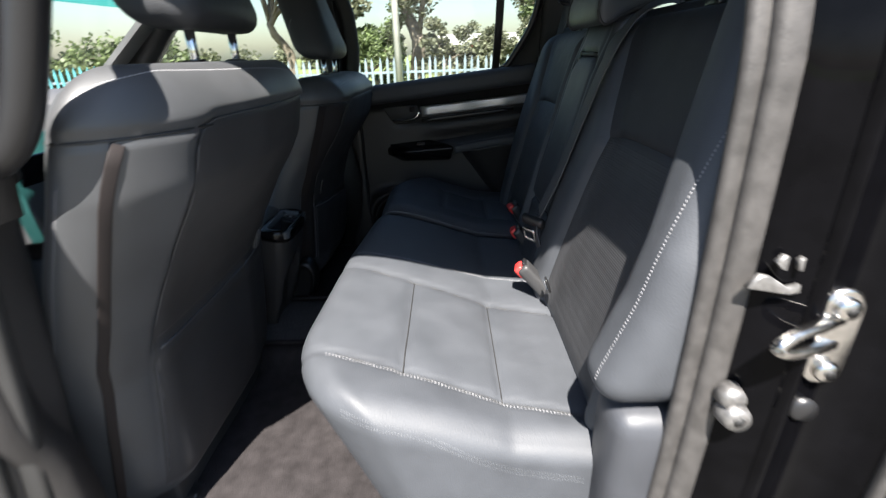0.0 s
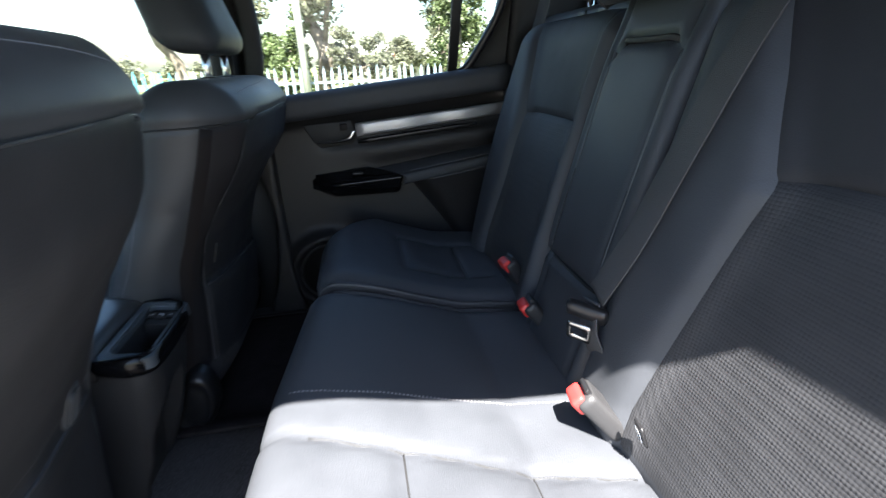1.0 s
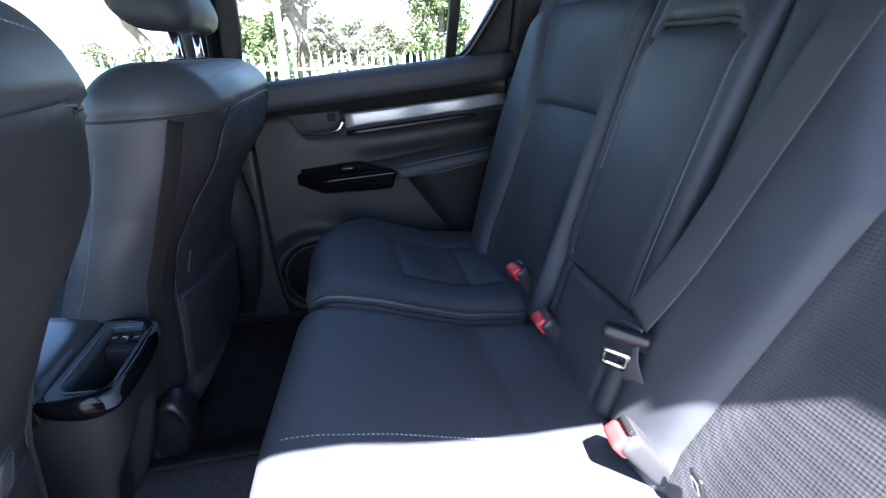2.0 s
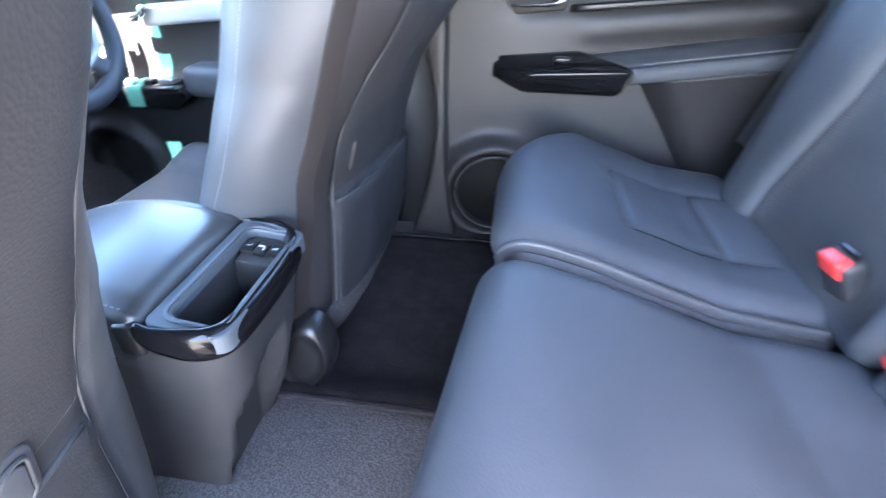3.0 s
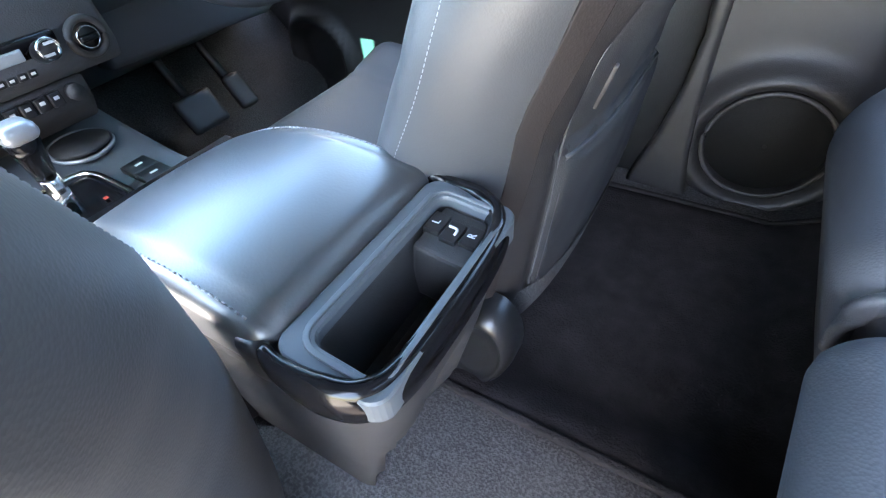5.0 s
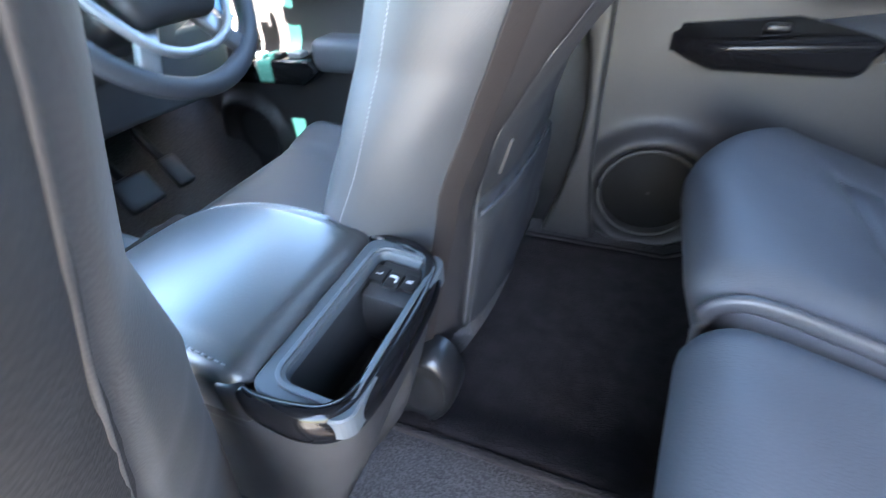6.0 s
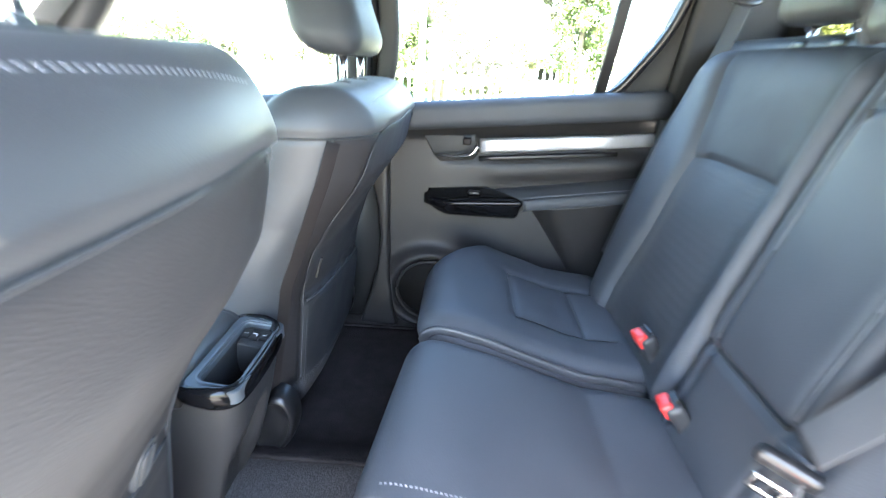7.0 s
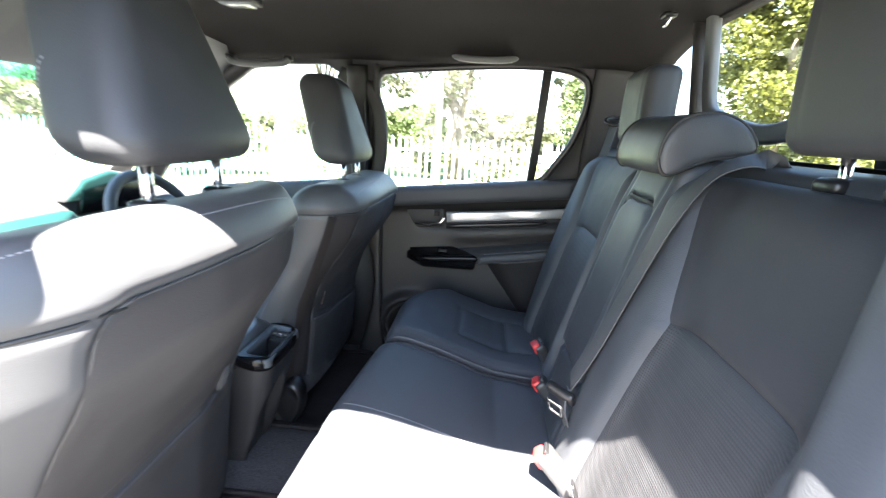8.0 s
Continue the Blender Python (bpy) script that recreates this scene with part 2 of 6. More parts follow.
def smooth_line(points, n=8, closed=False):
    """A Catmull-Rom curve through the points."""
    pts = [Vector(p) for p in points]
    k, out = len(pts), []
    for i in range(k if closed else k - 1):
        a, b, c, d = (pts[j % k] if closed else pts[min(max(j, 0), k - 1)] for j in (i - 1, i, i + 1, i + 2))
        for s in range(n):
            t = s / n
            out.append(0.5 * (2 * b + (c - a) * t + (2 * a - 5 * b + 4 * c - d) * t * t + (3 * b - a - 3 * c + d) * t ** 3))
    if not closed:
        out.append(pts[-1])
    return out


def sweep(path, profile, up=(0, 0, 1), closed=False, caps=True, scale=None):
    """Carries a closed profile of (side, up) pairs along a path."""
    path = [Vector(p) for p in path]
    n, k = len(path), len(profile)
    vs, fs = [], []
    for i, p in enumerate(path):
        a, b = (path[(i - 1) % n], path[(i + 1) % n]) if closed else (path[max(i - 1, 0)], path[min(i + 1, n - 1)])
        d = (b - a).normalized()
        side = d.cross(Vector(up))
        side = side.normalized() if side.length > 1e-4 else Vector((1, 0, 0))
        top = side.cross(d)
        s = scale(i / max(n - 1, 1)) if scale else 1.0
        vs.extend(p + (side * u + top * w) * s for u, w in profile)
    for i in range(n if closed else n - 1):
        j = (i + 1) % n
        for c in range(k):
            e = (c + 1) % k
            fs.append((i * k + c, i * k + e, j * k + e, j * k + c))
    if caps and not closed:
        fs.append(tuple(range(k - 1, -1, -1)))
        fs.append(tuple((n - 1) * k + c for c in range(k)))
    bm = bmesh.new()
    bv = [bm.verts.new(v) for v in vs]
    for f in fs:
        try:
            bm.faces.new([bv[i] for i in f])
        except ValueError:
            pass
    return from_bm(bm)


def circle(r, n=12, squash=1.0):
    return [(r * math.cos(2 * math.pi * i / n), r * squash * math.sin(2 * math.pi * i / n)) for i in range(n)]


def oblong(w, h, r, n=4):
    """A rectangle with round corners, as (side, up) pairs."""
    out = []
    for cx, cy, a in ((w / 2 - r, h / 2 - r, 0), (-w / 2 + r, h / 2 - r, 90), (-w / 2 + r, -h / 2 + r, 180), (w / 2 - r, -h / 2 + r, 270)):
        for i in range(n + 1):
            t = radians(a + 90 * i / n)
            out.append((cx + r * math.cos(t), cy + r * math.sin(t)))
    return out


def tube(path, r, n=10, closed=False):
    return sweep(path, circle(r, n), (0.03, 0.02, 1), closed)


def prism(outline, lo, hi, axis="y", bevel=0.0):
    """A flat outline of (a, b) pairs pushed from lo to hi along an axis; for y the pairs are (x, z), for x (y, z), for z (x, y)."""
    place = {"x": lambda a, b, c: (c, a, b), "y": lambda a, b, c: (a, c, b), "z": lambda a, b, c: (a, b, c)}[axis]
    bm = bmesh.new()
    low = [bm.verts.new(place(a, b, lo)) for a, b in outline]
    high = [bm.verts.new(place(a, b, hi)) for a, b in outline]
    k = len(outline)
    bm.faces.new(low)
    bm.faces.new(high[::-1])
    for i in range(k):
        bm.faces.new((low[i], low[(i + 1) % k], high[(i + 1) % k], high[i]))
    bmesh.ops.recalc_face_normals(bm, faces=bm.faces[:])
    if bevel:
        rim = [e for e in bm.edges if (e.verts[0] in low) == (e.verts[1] in low)]
        bmesh.ops.bevel(bm, geom=rim, offset=bevel, segments=2, affect="EDGES", profile=0.6)
    return from_bm(bm)


def ring_plate(outer, inner, surface, thick):
    """A plate between two outlines of as many (a, b) pairs; surface(a, b, depth) gives the place."""
    k = len(outer)
    bm = bmesh.new()
    rows = [[bm.verts.new(surface(a, b, d)) for a, b in line] for line, d in ((outer, 0), (inner, 0), (inner, thick), (outer, thick))]
    for r in range(4):
        for i in range(k):
            j = (i + 1) % k
            bm.faces.new((rows[r][i], rows[r][j], rows[(r + 1) % 4][j], rows[(r + 1) % 4][i]))
    return from_bm(bm)


def sheet(us, vs, surface, thick=None):
    """A grid skin surface(u, v); thick is a vector by which a second skin behind it is set off."""
    nu, nv = len(us), len(vs)
    pts = [Vector(surface(u, v)) for u in us for v in vs]
    fs = [(i * nv + j, (i + 1) * nv + j, (i + 1) * nv + j + 1, i * nv + j + 1) for i in range(nu - 1) for j in range(nv - 1)]
    if thick is not None:
        n, t = len(pts), Vector(thick)
        rim = [i * nv for i in range(nu)] + [(nu - 1) * nv + j for j in range(1, nv)] + [i * nv + nv - 1 for i in range(nu - 2, -1, -1)] + [j for j in range(nv - 2, 0, -1)]
        pts += [p + t for p in pts]
        fs += [tuple(i + n for i in f[::-1]) for f in fs]
        fs += [(a, b, b + n, a + n)[::-1] for a, b in zip(rim, rim[1:] + rim[:1])]
    bm = bmesh.new()
    bv = [bm.verts.new(p) for p in pts]
    for f in fs:
        bm.faces.new([bv[i] for i in f])
    return from_bm(bm)


def rings(loops, cap=False):
    """Joins outlines of as many places each, one after another; cap closes the last."""
    k = len(loops[0])
    vs = [Vector(p) for loop in loops for p in loop]
    fs = [(r * k + i, r * k + (i + 1) % k, (r + 1) * k + (i + 1) % k, (r + 1) * k + i) for r in range(len(loops) - 1) for i in range(k)]
    if cap:
        fs.append(tuple((len(loops) - 1) * k + i for i in range(k)))
    bm = bmesh.new()
    bv = [bm.verts.new(v) for v in vs]
    for f in fs:
        bm.faces.new([bv[i] for i in f])
    return from_bm(bm)


def skin(shape):
    return BVHTree.FromPolygons([tuple(v) for v in shape[0]], [tuple(int(i) for i in f) for f in shape[1]])


def stitches(name, shape, points, way, parent, pitch=0.006, length=0.004, width=0.0009, mat=None, label="grey stitching"):
    """A row of short threads along a line that is laid on a skin in the given direction."""
    tree, way = skin(shape), Vector(way).normalized()
    line = []
    for p in smooth_line(points, 24):
        hit, normal, _, _ = tree.ray_cast(p - way * 0.5, way)
        if hit is not None:
            line.append((hit, normal))
    vs, fs, left = [], [], 0.0
    for (a, na), (b, nb) in zip(line, line[1:]):
        d = b - a
        long = d.length
        if long < 1e-6 or long > 0.06:
            continue
        d /= long
        s = left
        while s < long:
            c = a + d * s
            n = na
            side = d.cross(n).normalized()
            k = len(vs)
            for e, w, h in ((0, -1, -0.3), (0, 1, -0.3), (1, 1, -0.3), (1, -1, -0.3), (0.15, -0.6, 1), (0.15, 0.6, 1), (0.85, 0.6, 1), (0.85, -0.6, 1)):
                vs.append(c + d * length * e + side * width * w + n * width * h)
            fs += [tuple(k + i for i in f) for f in ((4, 5, 6, 7), (0, 1, 5, 4), (1, 2, 6, 5), (2, 3, 7, 6), (3, 0, 4, 7))]
            s += pitch
        left = s - long
    if vs:
        part(name, (vs, fs), mat or THREAD, parent, label)


def bump_at(d, w, depth):
    return depth * np.exp(-(d / w) ** 2)


def between(v, lo, hi, soft):
    return 1 / (1 + np.exp(-(v - lo) / soft)) * 1 / (1 + np.exp((v - hi) / soft))


# ---- the cabin's shell ----
def side_y(z):
    """Inner face of the right side: upright below the belt, leaning in above it."""
    return 0.735 - 0.24 * max(0.0, z - 0.66)


def mirror_y(y):
    return 2 * MIDDLE - y


def floor_z(x, y):
    """The carpet: a low tunnel along the middle, footwells on both sides, rising under the bench."""
    d = abs(y - MIDDLE)
    t = 1 / (1 + math.exp((d - 0.175) / 0.022))
    z = -0.06 + 0.062 * t
    if x > -0.12:
        z += min(0.10, (x + 0.12) * 0.6)
    if x < -1.15:
        z += (-1.15 - x) * 0.9
    return z


us = [-1.45 + 0.03 * i for i in range(72)]
vs = [-0.80 + 0.02 * i for i in range(79)]
structure("floor", sheet(us, vs, lambda x, y: (x, y, floor_z(x, y) + 0.004 * noise.noise((x * 9, y * 9, 0))), (0, 0, -0.03)), CARPET,
          "grey carpeted cabin floor with a low middle tunnel", "floor")


def ceiling_z(x, y):
    d = abs(y - MIDDLE) / 0.62
    return 1.155 - 0.085 * d ** 4 - 0.03 * max(0, -0.4 - x) - 0.25 * max(0.0, x - 0.5) ** 1.2


us = [-1.02 + 0.05 * i for i in range(34)]
vs = [-0.655 + 0.0313 * i for i in range(41)]
structure("ceiling", sheet(us, vs, lambda x, y: (x, y, ceiling_z(x, y)), (0, 0, 0.03)), HEADLINING, "dark cloth headlining", "ceiling")
us = [-1.00 + 0.05 * i for i in range(34)]
vs = [-0.74 + 0.03555 * i for i in range(41)]
structure("roof", sheet(us, vs, lambda x, y: (x, y, 1.215 - 0.09 * (abs(y - MIDDLE) / 0.71) ** 3), (0, 0, 0.012)), PAINT, "black painted steel roof panel", "roof")

# rear wall with the window over the bench
lower = [(y, z) for y, z in ((-0.80, -0.08), (0.74, -0.08), (0.74, 0.81), (-0.80, 0.81))]
structure("wall_rear", prism(lower, 0.61, 0.66, "x"), HEADLINING, "dark trimmed rear wall of the cabin", "wall", False)


def rounded(w0, w1, h0, h1, r, n=6):
    return [(a + (w0 + w1) / 2, b + (h0 + h1) / 2) for a, b in oblong(w1 - w0, h1 - h0, r, n)]


def rear_x(a, b, d):
    return (0.63 + d - 0.12 * (b - 0.85), a, b)


outer = rounded(-0.80, 0.74, 0.80, 1.17, 0.02)
inner = rounded(-0.66, 0.60, 0.825, 1.135, 0.09)
rear_window = thing("window_rear", (0.63, MIDDLE, 0.85), "rear cab window with a grey framed sliding middle pane", "window", kind="structure")
part("window_frame", ring_plate(outer, inner, rear_x, 0.03), HEADLINING, rear_window, "dark trim round the rear window", False)
half = [(0.0, 0.872), (0.09, 0.882), (0.17, 0.900), (0.225, 0.918), (0.245, 0.945), (0.25, 0.99), (0.25, 1.08), (0.25, 1.15), (0.24, 1.175), (0.15, 1.185), (0.0, 1.185)]
loop = [rear_x(MIDDLE + v.x, v.y, -0.002) for v in smooth_line([(a, b, 0) for a, b in half + [(-a, b) for a, b in half[-2:0:-1]]], 4, True)]
part("sliding_frame", sweep(loop, oblong(0.040, 0.026, 0.010), (1, 0, 0), True), GREY_FRAME, rear_window, "grey frame of the sliding pane")
for s in (-1, 1):
    part("guide_bar", sweep([rear_x(MIDDLE + s * 0.305, z, 0.006) for z in (0.83, 0.95, 1.05, 1.15)], oblong(0.03, 0.06, 0.012), (1, 0, 0)), RUBBER, rear_window, "dark grey bar beside the sliding pane")
pane = part("pane", ring_plate(rounded(-0.67, 0.61, 0.82, 1.14, 0.09), [(MIDDLE + 0.01 * a, 0.98 + 0.01 * b) for a, b in rounded(-0.67, 0.61, -0.16, 0.16, 0.09)], lambda a, b, d: rear_x(a, b, 0.012 + d), 0.004), GLASS, rear_window, "clear glass", False)
pane.visible_shadow = False

# left side of the body: the open doorway
roof_rail = [(-1.3, 0.72), (-1.0, 0.90), (-0.75, 1.06), (-0.5, 1.145), (-0.3, 1.155), (-0.12, 1.12), (0.0, 1.10), (0.35, 1.085), (0.62, 1.05)]
rail = smooth_line([(x, -0.677, z + 0.02) for x, z in roof_rail], 5)
structure("rail_left", sweep(rail, oblong(0.10, 0.12, 0.03), (0, 0, 1)), PAINT, "black painted roof rail over the open doorway", "body panel")
pillar = thing("pillar_rear_left", (0.4, -0.82, -0.1), "glossy black rear door pillar with rubber seals", "door pillar", kind="structure")


def pillar_x(z):
    """Front edge of the rear pillar at a height."""
    return 0.311 + 0.075 * z - 0.075 * z * z


zs = [-0.14 + 0.03 * i for i in range(41)]


def strip_along(points, hs=zs):
    """A painted skin swept upwards: points are (x from the pillar's edge, y)."""
    return sheet([i for i in range(len(points))], hs, lambda i, z: (pillar_x(z) + points[i][0], points[i][1] - 0.02 + 0.15 * max(0, z - 0.74), z))


part("inner_flange", strip_along([(0.0, -0.775), (0.03, -0.785), (0.034, -0.80), (0.055, -0.812), (0.075, -0.818), (0.088, -0.822)]), PAINT, pillar)
part("outer_flange", strip_along([(0.088, -0.822), (0.092, -0.832), (0.100, -0.833), (0.105, -0.826), (0.14, -0.832), (0.165, -0.836), (0.182, -0.846), (0.194, -0.866), (0.206, -0.888), (0.225, -0.898), (0.30, -0.908), (0.6, -0.925)]), PAINT, pillar)


def rounded_triangle(x, z):
    """The striker's plate: two round lobes for its bolts and one behind."""
    lobes = ((x - 0.008, z + 0.038, 30, 190), (x - 0.008, z - 0.038, 170, 330), (x + 0.020, z - 0.004, 330, 390))
    return [(cx + 0.021 * math.cos(radians(a0 + (a1 - a0) * i / 7)), cz + 0.021 * math.sin(radians(a0 + (a1 - a0) * i / 7))) for cx, cz, a0, a1 in lobes for i in range(8)]


def seal_path(dx, y):
    return [(pillar_x(z) + dx, y - 0.02 + 0.15 * max(0, z - 0.74), z) for z in zs]


part("door_seal", sweep(seal_path(0.027, -0.794), oblong(0.026, 0.032, 0.010), (1, 0, 0)), RUBBER, pillar, "grey rubber door seal")
part("seal_lip", sweep(seal_path(0.0070, -0.786), oblong(0.017, 0.026, 0.008), (1, 0, 0)), RUBBER, pillar, "grey inner seal lip")
part("seal_groove", sweep(seal_path(0.013, -0.786), oblong(0.006, 0.022, 0.002), (1, 0, 0)), RUBBER_DARK, pillar, "black groove of the seal")
part("trim", strip_along([(0.22, -0.60), (0.15, -0.66), (0.09, -0.70), (0.04, -0.745), (0.01, -0.772), (0.0, -0.782)]), PLASTIC, pillar, "dark plastic inner trim")
part("outer_seal", sweep(seal_path(0.198, -0.868), oblong(0.016, 0.016, 0.006), (1, 0, 0)), RUBBER, pillar, "grey rubber outer seal")

# unseen piece, cut so that the sun patch on the bench gets its edge
part("sun_edge_corner", prism([(0.345, 0.80), (0.3235, 0.82), (0.320, 0.88), (0.3165, 0.97), (0.3125, 1.020), (0.3045, 1.068), (0.2905, 1.102), (0.265, 1.14), (0.235, 1.175), (0.235, 1.19), (0.40, 1.19), (0.40, 0.80)], -0.812, -0.798, "y", 0.003), PAINT, pillar, "unseen black corner of the door opening, added to shape the sunlight")
striker = thing("door_striker", (0.45, -0.84, 0.46), "bright zinc-plated door striker loop bolted to the pillar", "door striker")
part("plate", prism(rounded_triangle(0.458, 0.459), -0.852, -0.838, "y", 0.004), STEEL, striker)
part("loop", sweep(smooth_line([(0.452, -0.848, 0.482), (0.425, -0.860, 0.481), (0.390, -0.872, 0.478), (0.373, -0.877, 0.467), (0.390, -0.872, 0.457), (0.425, -0.860, 0.453), (0.452, -0.848, 0.451)], 6), oblong(0.012, 0.012, 0.004), (0, 0, 1)), STEEL, striker, "bright striker loop")
part("backing_lug", chamfer_box((0.490, -0.846, 0.452), (0.022, 0.010, 0.018), 0.003), STEEL, striker, "small lug of the striker plate")
for bx, bz in ((0.449, 0.497), (0.449, 0.421)):
    bolt = part("bolt", sweep([(bx, -0.850, bz), (bx, -0.858, bz), (bx, -0.861, bz)], circle(0.013, 18), (0, 0, 1), scale=lambda t: 1.0 - 0.22 * t * t), STEEL, striker)
    part("socket", prism([(bx + 0.006 * math.cos(radians(60 * i)), bz + 0.006 * math.sin(radians(60 * i))) for i in range(6)], -0.8622, -0.860, "y"), RUBBER_DARK, bolt)
catch = thing("door_stop_bolt", (0.373, -0.835, 0.355), "round steel bolt in the door pillar", "bolt")
part("head", sweep([(0.373, -0.832, 0.352), (0.373, -0.842, 0.352), (0.373, -0.852, 0.352), (0.373, -0.856, 0.352)], circle(0.018, 18), (0, 0, 1), scale=lambda t: 1.0 - 0.25 * t * t), DULL, catch)
part("collar", sweep([(0.369, -0.830, 0.374), (0.369, -0.842, 0.374), (0.369, -0.848, 0.374)], circle(0.016, 16), (0, 0, 1), scale=lambda t: 1.0 - 0.2 * t), DULL, catch)
part("socket", prism([(0.373 + 0.007 * math.cos(radians(72 * i + 20)), 0.352 + 0.007 * math.sin(radians(72 * i + 20))) for i in range(5)], -0.8572, -0.854, "y"), RUBBER_DARK, catch)
plug = thing("pillar_plug", (0.447, -0.84, 0.36), "black rubber plug in the door pillar", "plug")
part("cap", sweep([(0.447, -0.838, 0.362), (0.447, -0.848, 0.362), (0.447, -0.853, 0.362)], circle(0.018, 16), (0, 0, 1), scale=lambda t: 1.0 - 0.3 * t * t), PLASTIC_BLACK, plug)
rest = thing("pillar_catch", (0.41, -0.83, 0.50), "small dull metal catch on the black pillar, with paint highlights modelled beside it", "catch")
part("plate", prism([(0.350, 0.517), (0.395, 0.508), (0.406, 0.511), (0.404, 0.520), (0.392, 0.517), (0.372, 0.530), (0.362, 0.532)], -0.845, -0.838, "y", 0.002), DULL, rest)
# two small metal chips imitate highlights on the black paint
part("upper_glint", prism([(0.374, 0.545), (0.381, 0.553), (0.385, 0.552), (0.386, 0.536), (0.381, 0.537)], -0.845, -0.838, "y", 0.0015), DULL, rest, "upper highlight of the paint, made as a metal chip")
part("side_glint", prism([(0.396, 0.547), (0.401, 0.550), (0.402, 0.536), (0.398, 0.535)], -0.845, -0.838, "y", 0.001), DULL, rest, "side highlight of the paint, made as a metal chip")

# sill under the doorway, and the pillar between the doors on the left
structure("sill_left", sweep([(-1.5, -0.82, -0.10), (0.75, -0.82, -0.10)], oblong(0.16, 0.10, 0.03), (0, 0, 1)), PLASTIC, "black plastic scuff plate over the door sill", "sill")
b_left = thing("pillar_left", (-0.45, -0.78, -0.1), "dark trimmed pillar between the left doors", "door pillar", kind="structure")


def b_x(z):
    return -0.575 + 0.16 * z


b_path = [(b_x(z), -0.80 + 0.22 * max(0, z - 0.62), z) for z in zs]
part("trim", sweep(b_path, oblong(0.11, 0.085, 0.03), (1, 0, 0)), PLASTIC, b_left)
part("door_seal", sweep([(p[0] + 0.05, p[1] - 0.035, p[2]) for p in b_path], oblong(0.02, 0.03, 0.008), (1, 0, 0)), RUBBER_DARK, b_left, "black rubber door seal")
part("seal_bead", sweep([(p[0] + 0.028, p[1] - 0.058, p[2]) for p in b_path], circle(0.008, 8), (1, 0, 0)), RUBBER_DARK, b_left, "black outer bead of the seal")
part("flange", sweep([(p[0] - 0.02, p[1] - 0.055, p[2]) for p in b_path], oblong(0.10, 0.03, 0.01), (1, 0, 0)), PAINT, b_left, "black painted flange")
grip = thing("pillar_grip", (-0.40, -0.72, 0.9), "black moulded grab handle on the door pillar", "grab handle")
part("bar", tube(smooth_line([(-0.44, -0.785, 0.652), (-0.412, -0.797, 0.655), (-0.385, -0.80, 0.670), (-0.365, -0.80, 0.692), (-0.344, -0.80, 0.73), (-0.3145, -0.80, 0.80), (-0.297, -0.80, 0.845), (-0.301, -0.798, 0.875), (-0.3175, -0.795, 0.916), (-0.347, -0.780, 1.0), (-0.375, -0.745, 1.08)], 6), 0.0175, 14), PLASTIC_BLACK, grip)
for at in ((-0.435, -0.778, 0.652), (-0.372, -0.748, 1.075)):
    part("mount", puff(at, (0.05, 0.03, 0.05), 0.012, 0.01), PLASTIC_BLACK, grip, "moulded foot of the grab handle")


# ---- doors on the right ----
def belt(x):
    return 0.652 + 0.10 * x


def door_depth(x, z):
    """How far the trim of the rear door stands in from its base plane."""
    s = z - 0.10 * x
    d = 0.03 * between(s, 0.575, 0.70, 0.008)                       # padded roll under the glass
    d -= 0.012 * between(s, 0.485, 0.56, 0.006) * between(x, -0.16, 0.42, 0.01)
    d += 0.014 * between(s, 0.43, 0.478, 0.008) * between(x, -0.02, 0.50, 0.02)
    r = math.hypot(x + 0.182, z - 0.057)
    d += 0.034 * math.exp(-((r - 0.122) / 0.024) ** 2)
    d -= 0.030 * (1 / (1 + math.exp((r - 0.100) / 0.004)))
    return d


rear_door = thing("rear_door", (0.0, 0.74, -0.08), "closed rear door with grey plastic trim and silver strip", "door")
us = [-0.42 + 0.0085 * i for i in range(101)]
vs = [i / 90 for i in range(91)]
trim_shape = sheet(us, vs, lambda x, v: (x, 0.745 - float(door_depth(x, -0.10 + (belt(x) + 0.10) * v)), -0.10 + (belt(x) + 0.10) * v), (0, 0.05, 0))
part("trim_panel", trim_shape, PLASTIC_DOOR, rear_door, "grained dark grey plastic")
part("top_pad", sweep([(x, 0.712, belt(x) - 0.03) for x in np.linspace(-0.39, 0.43, 20)], oblong(0.055, 0.075, 0.026, 6), (0, 0, 1)), LEATHER, rear_door, "padded dark top roll")
part("silver_strip", sweep([(x, 0.722 + 0.004 * math.sin(i), 0.531 + 0.095 * x) for i, x in enumerate(np.linspace(-0.055, 0.42, 16))], oblong(0.022, 0.040, 0.008), (0, 0, 1), scale=lambda t: 1.0 - 0.12 * t), SATIN, rear_door, "satin silver decorative strip")
# the silver strip's shadow, laid on as a black strip
part("strip_shadow_line", sweep([(x, 0.735, 0.494 + 0.095 * x) for x in np.linspace(-0.055, 0.33, 10)], oblong(0.02, 0.012, 0.004), (0, 0, 1)), PLASTIC_BLACK, rear_door, "black strip put in for the shadow under the silver strip")
# the bowl is not hollow: a dark plate gives its shade
cup = part("handle_shade_plate", prism([(-0.215, 0.545), (-0.07, 0.553), (-0.058, 0.50), (-0.07, 0.484), (-0.165, 0.474), (-0.185, 0.49)], 0.738, 0.75, "y", 0.004), RUBBER_DARK, rear_door, "dark plate for the shade in the handle bowl")
part("handle", sweep(smooth_line([(-0.176, 0.722, 0.493), (-0.145, 0.714, 0.4945), (-0.10, 0.706, 0.499), (-0.076, 0.703, 0.508), (-0.063, 0.706, 0.526)], 5), oblong(0.012, 0.020, 0.005), (0, 1, 0.2), scale=lambda t: 0.45 + 0.75 * t), CHROME, cup, "chrome pull handle")
part("lock_button", chamfer_box((-0.092, 0.718, 0.537), (0.022, 0.014, 0.020), 0.004), STRIPMAT, cup, "dark lock button")


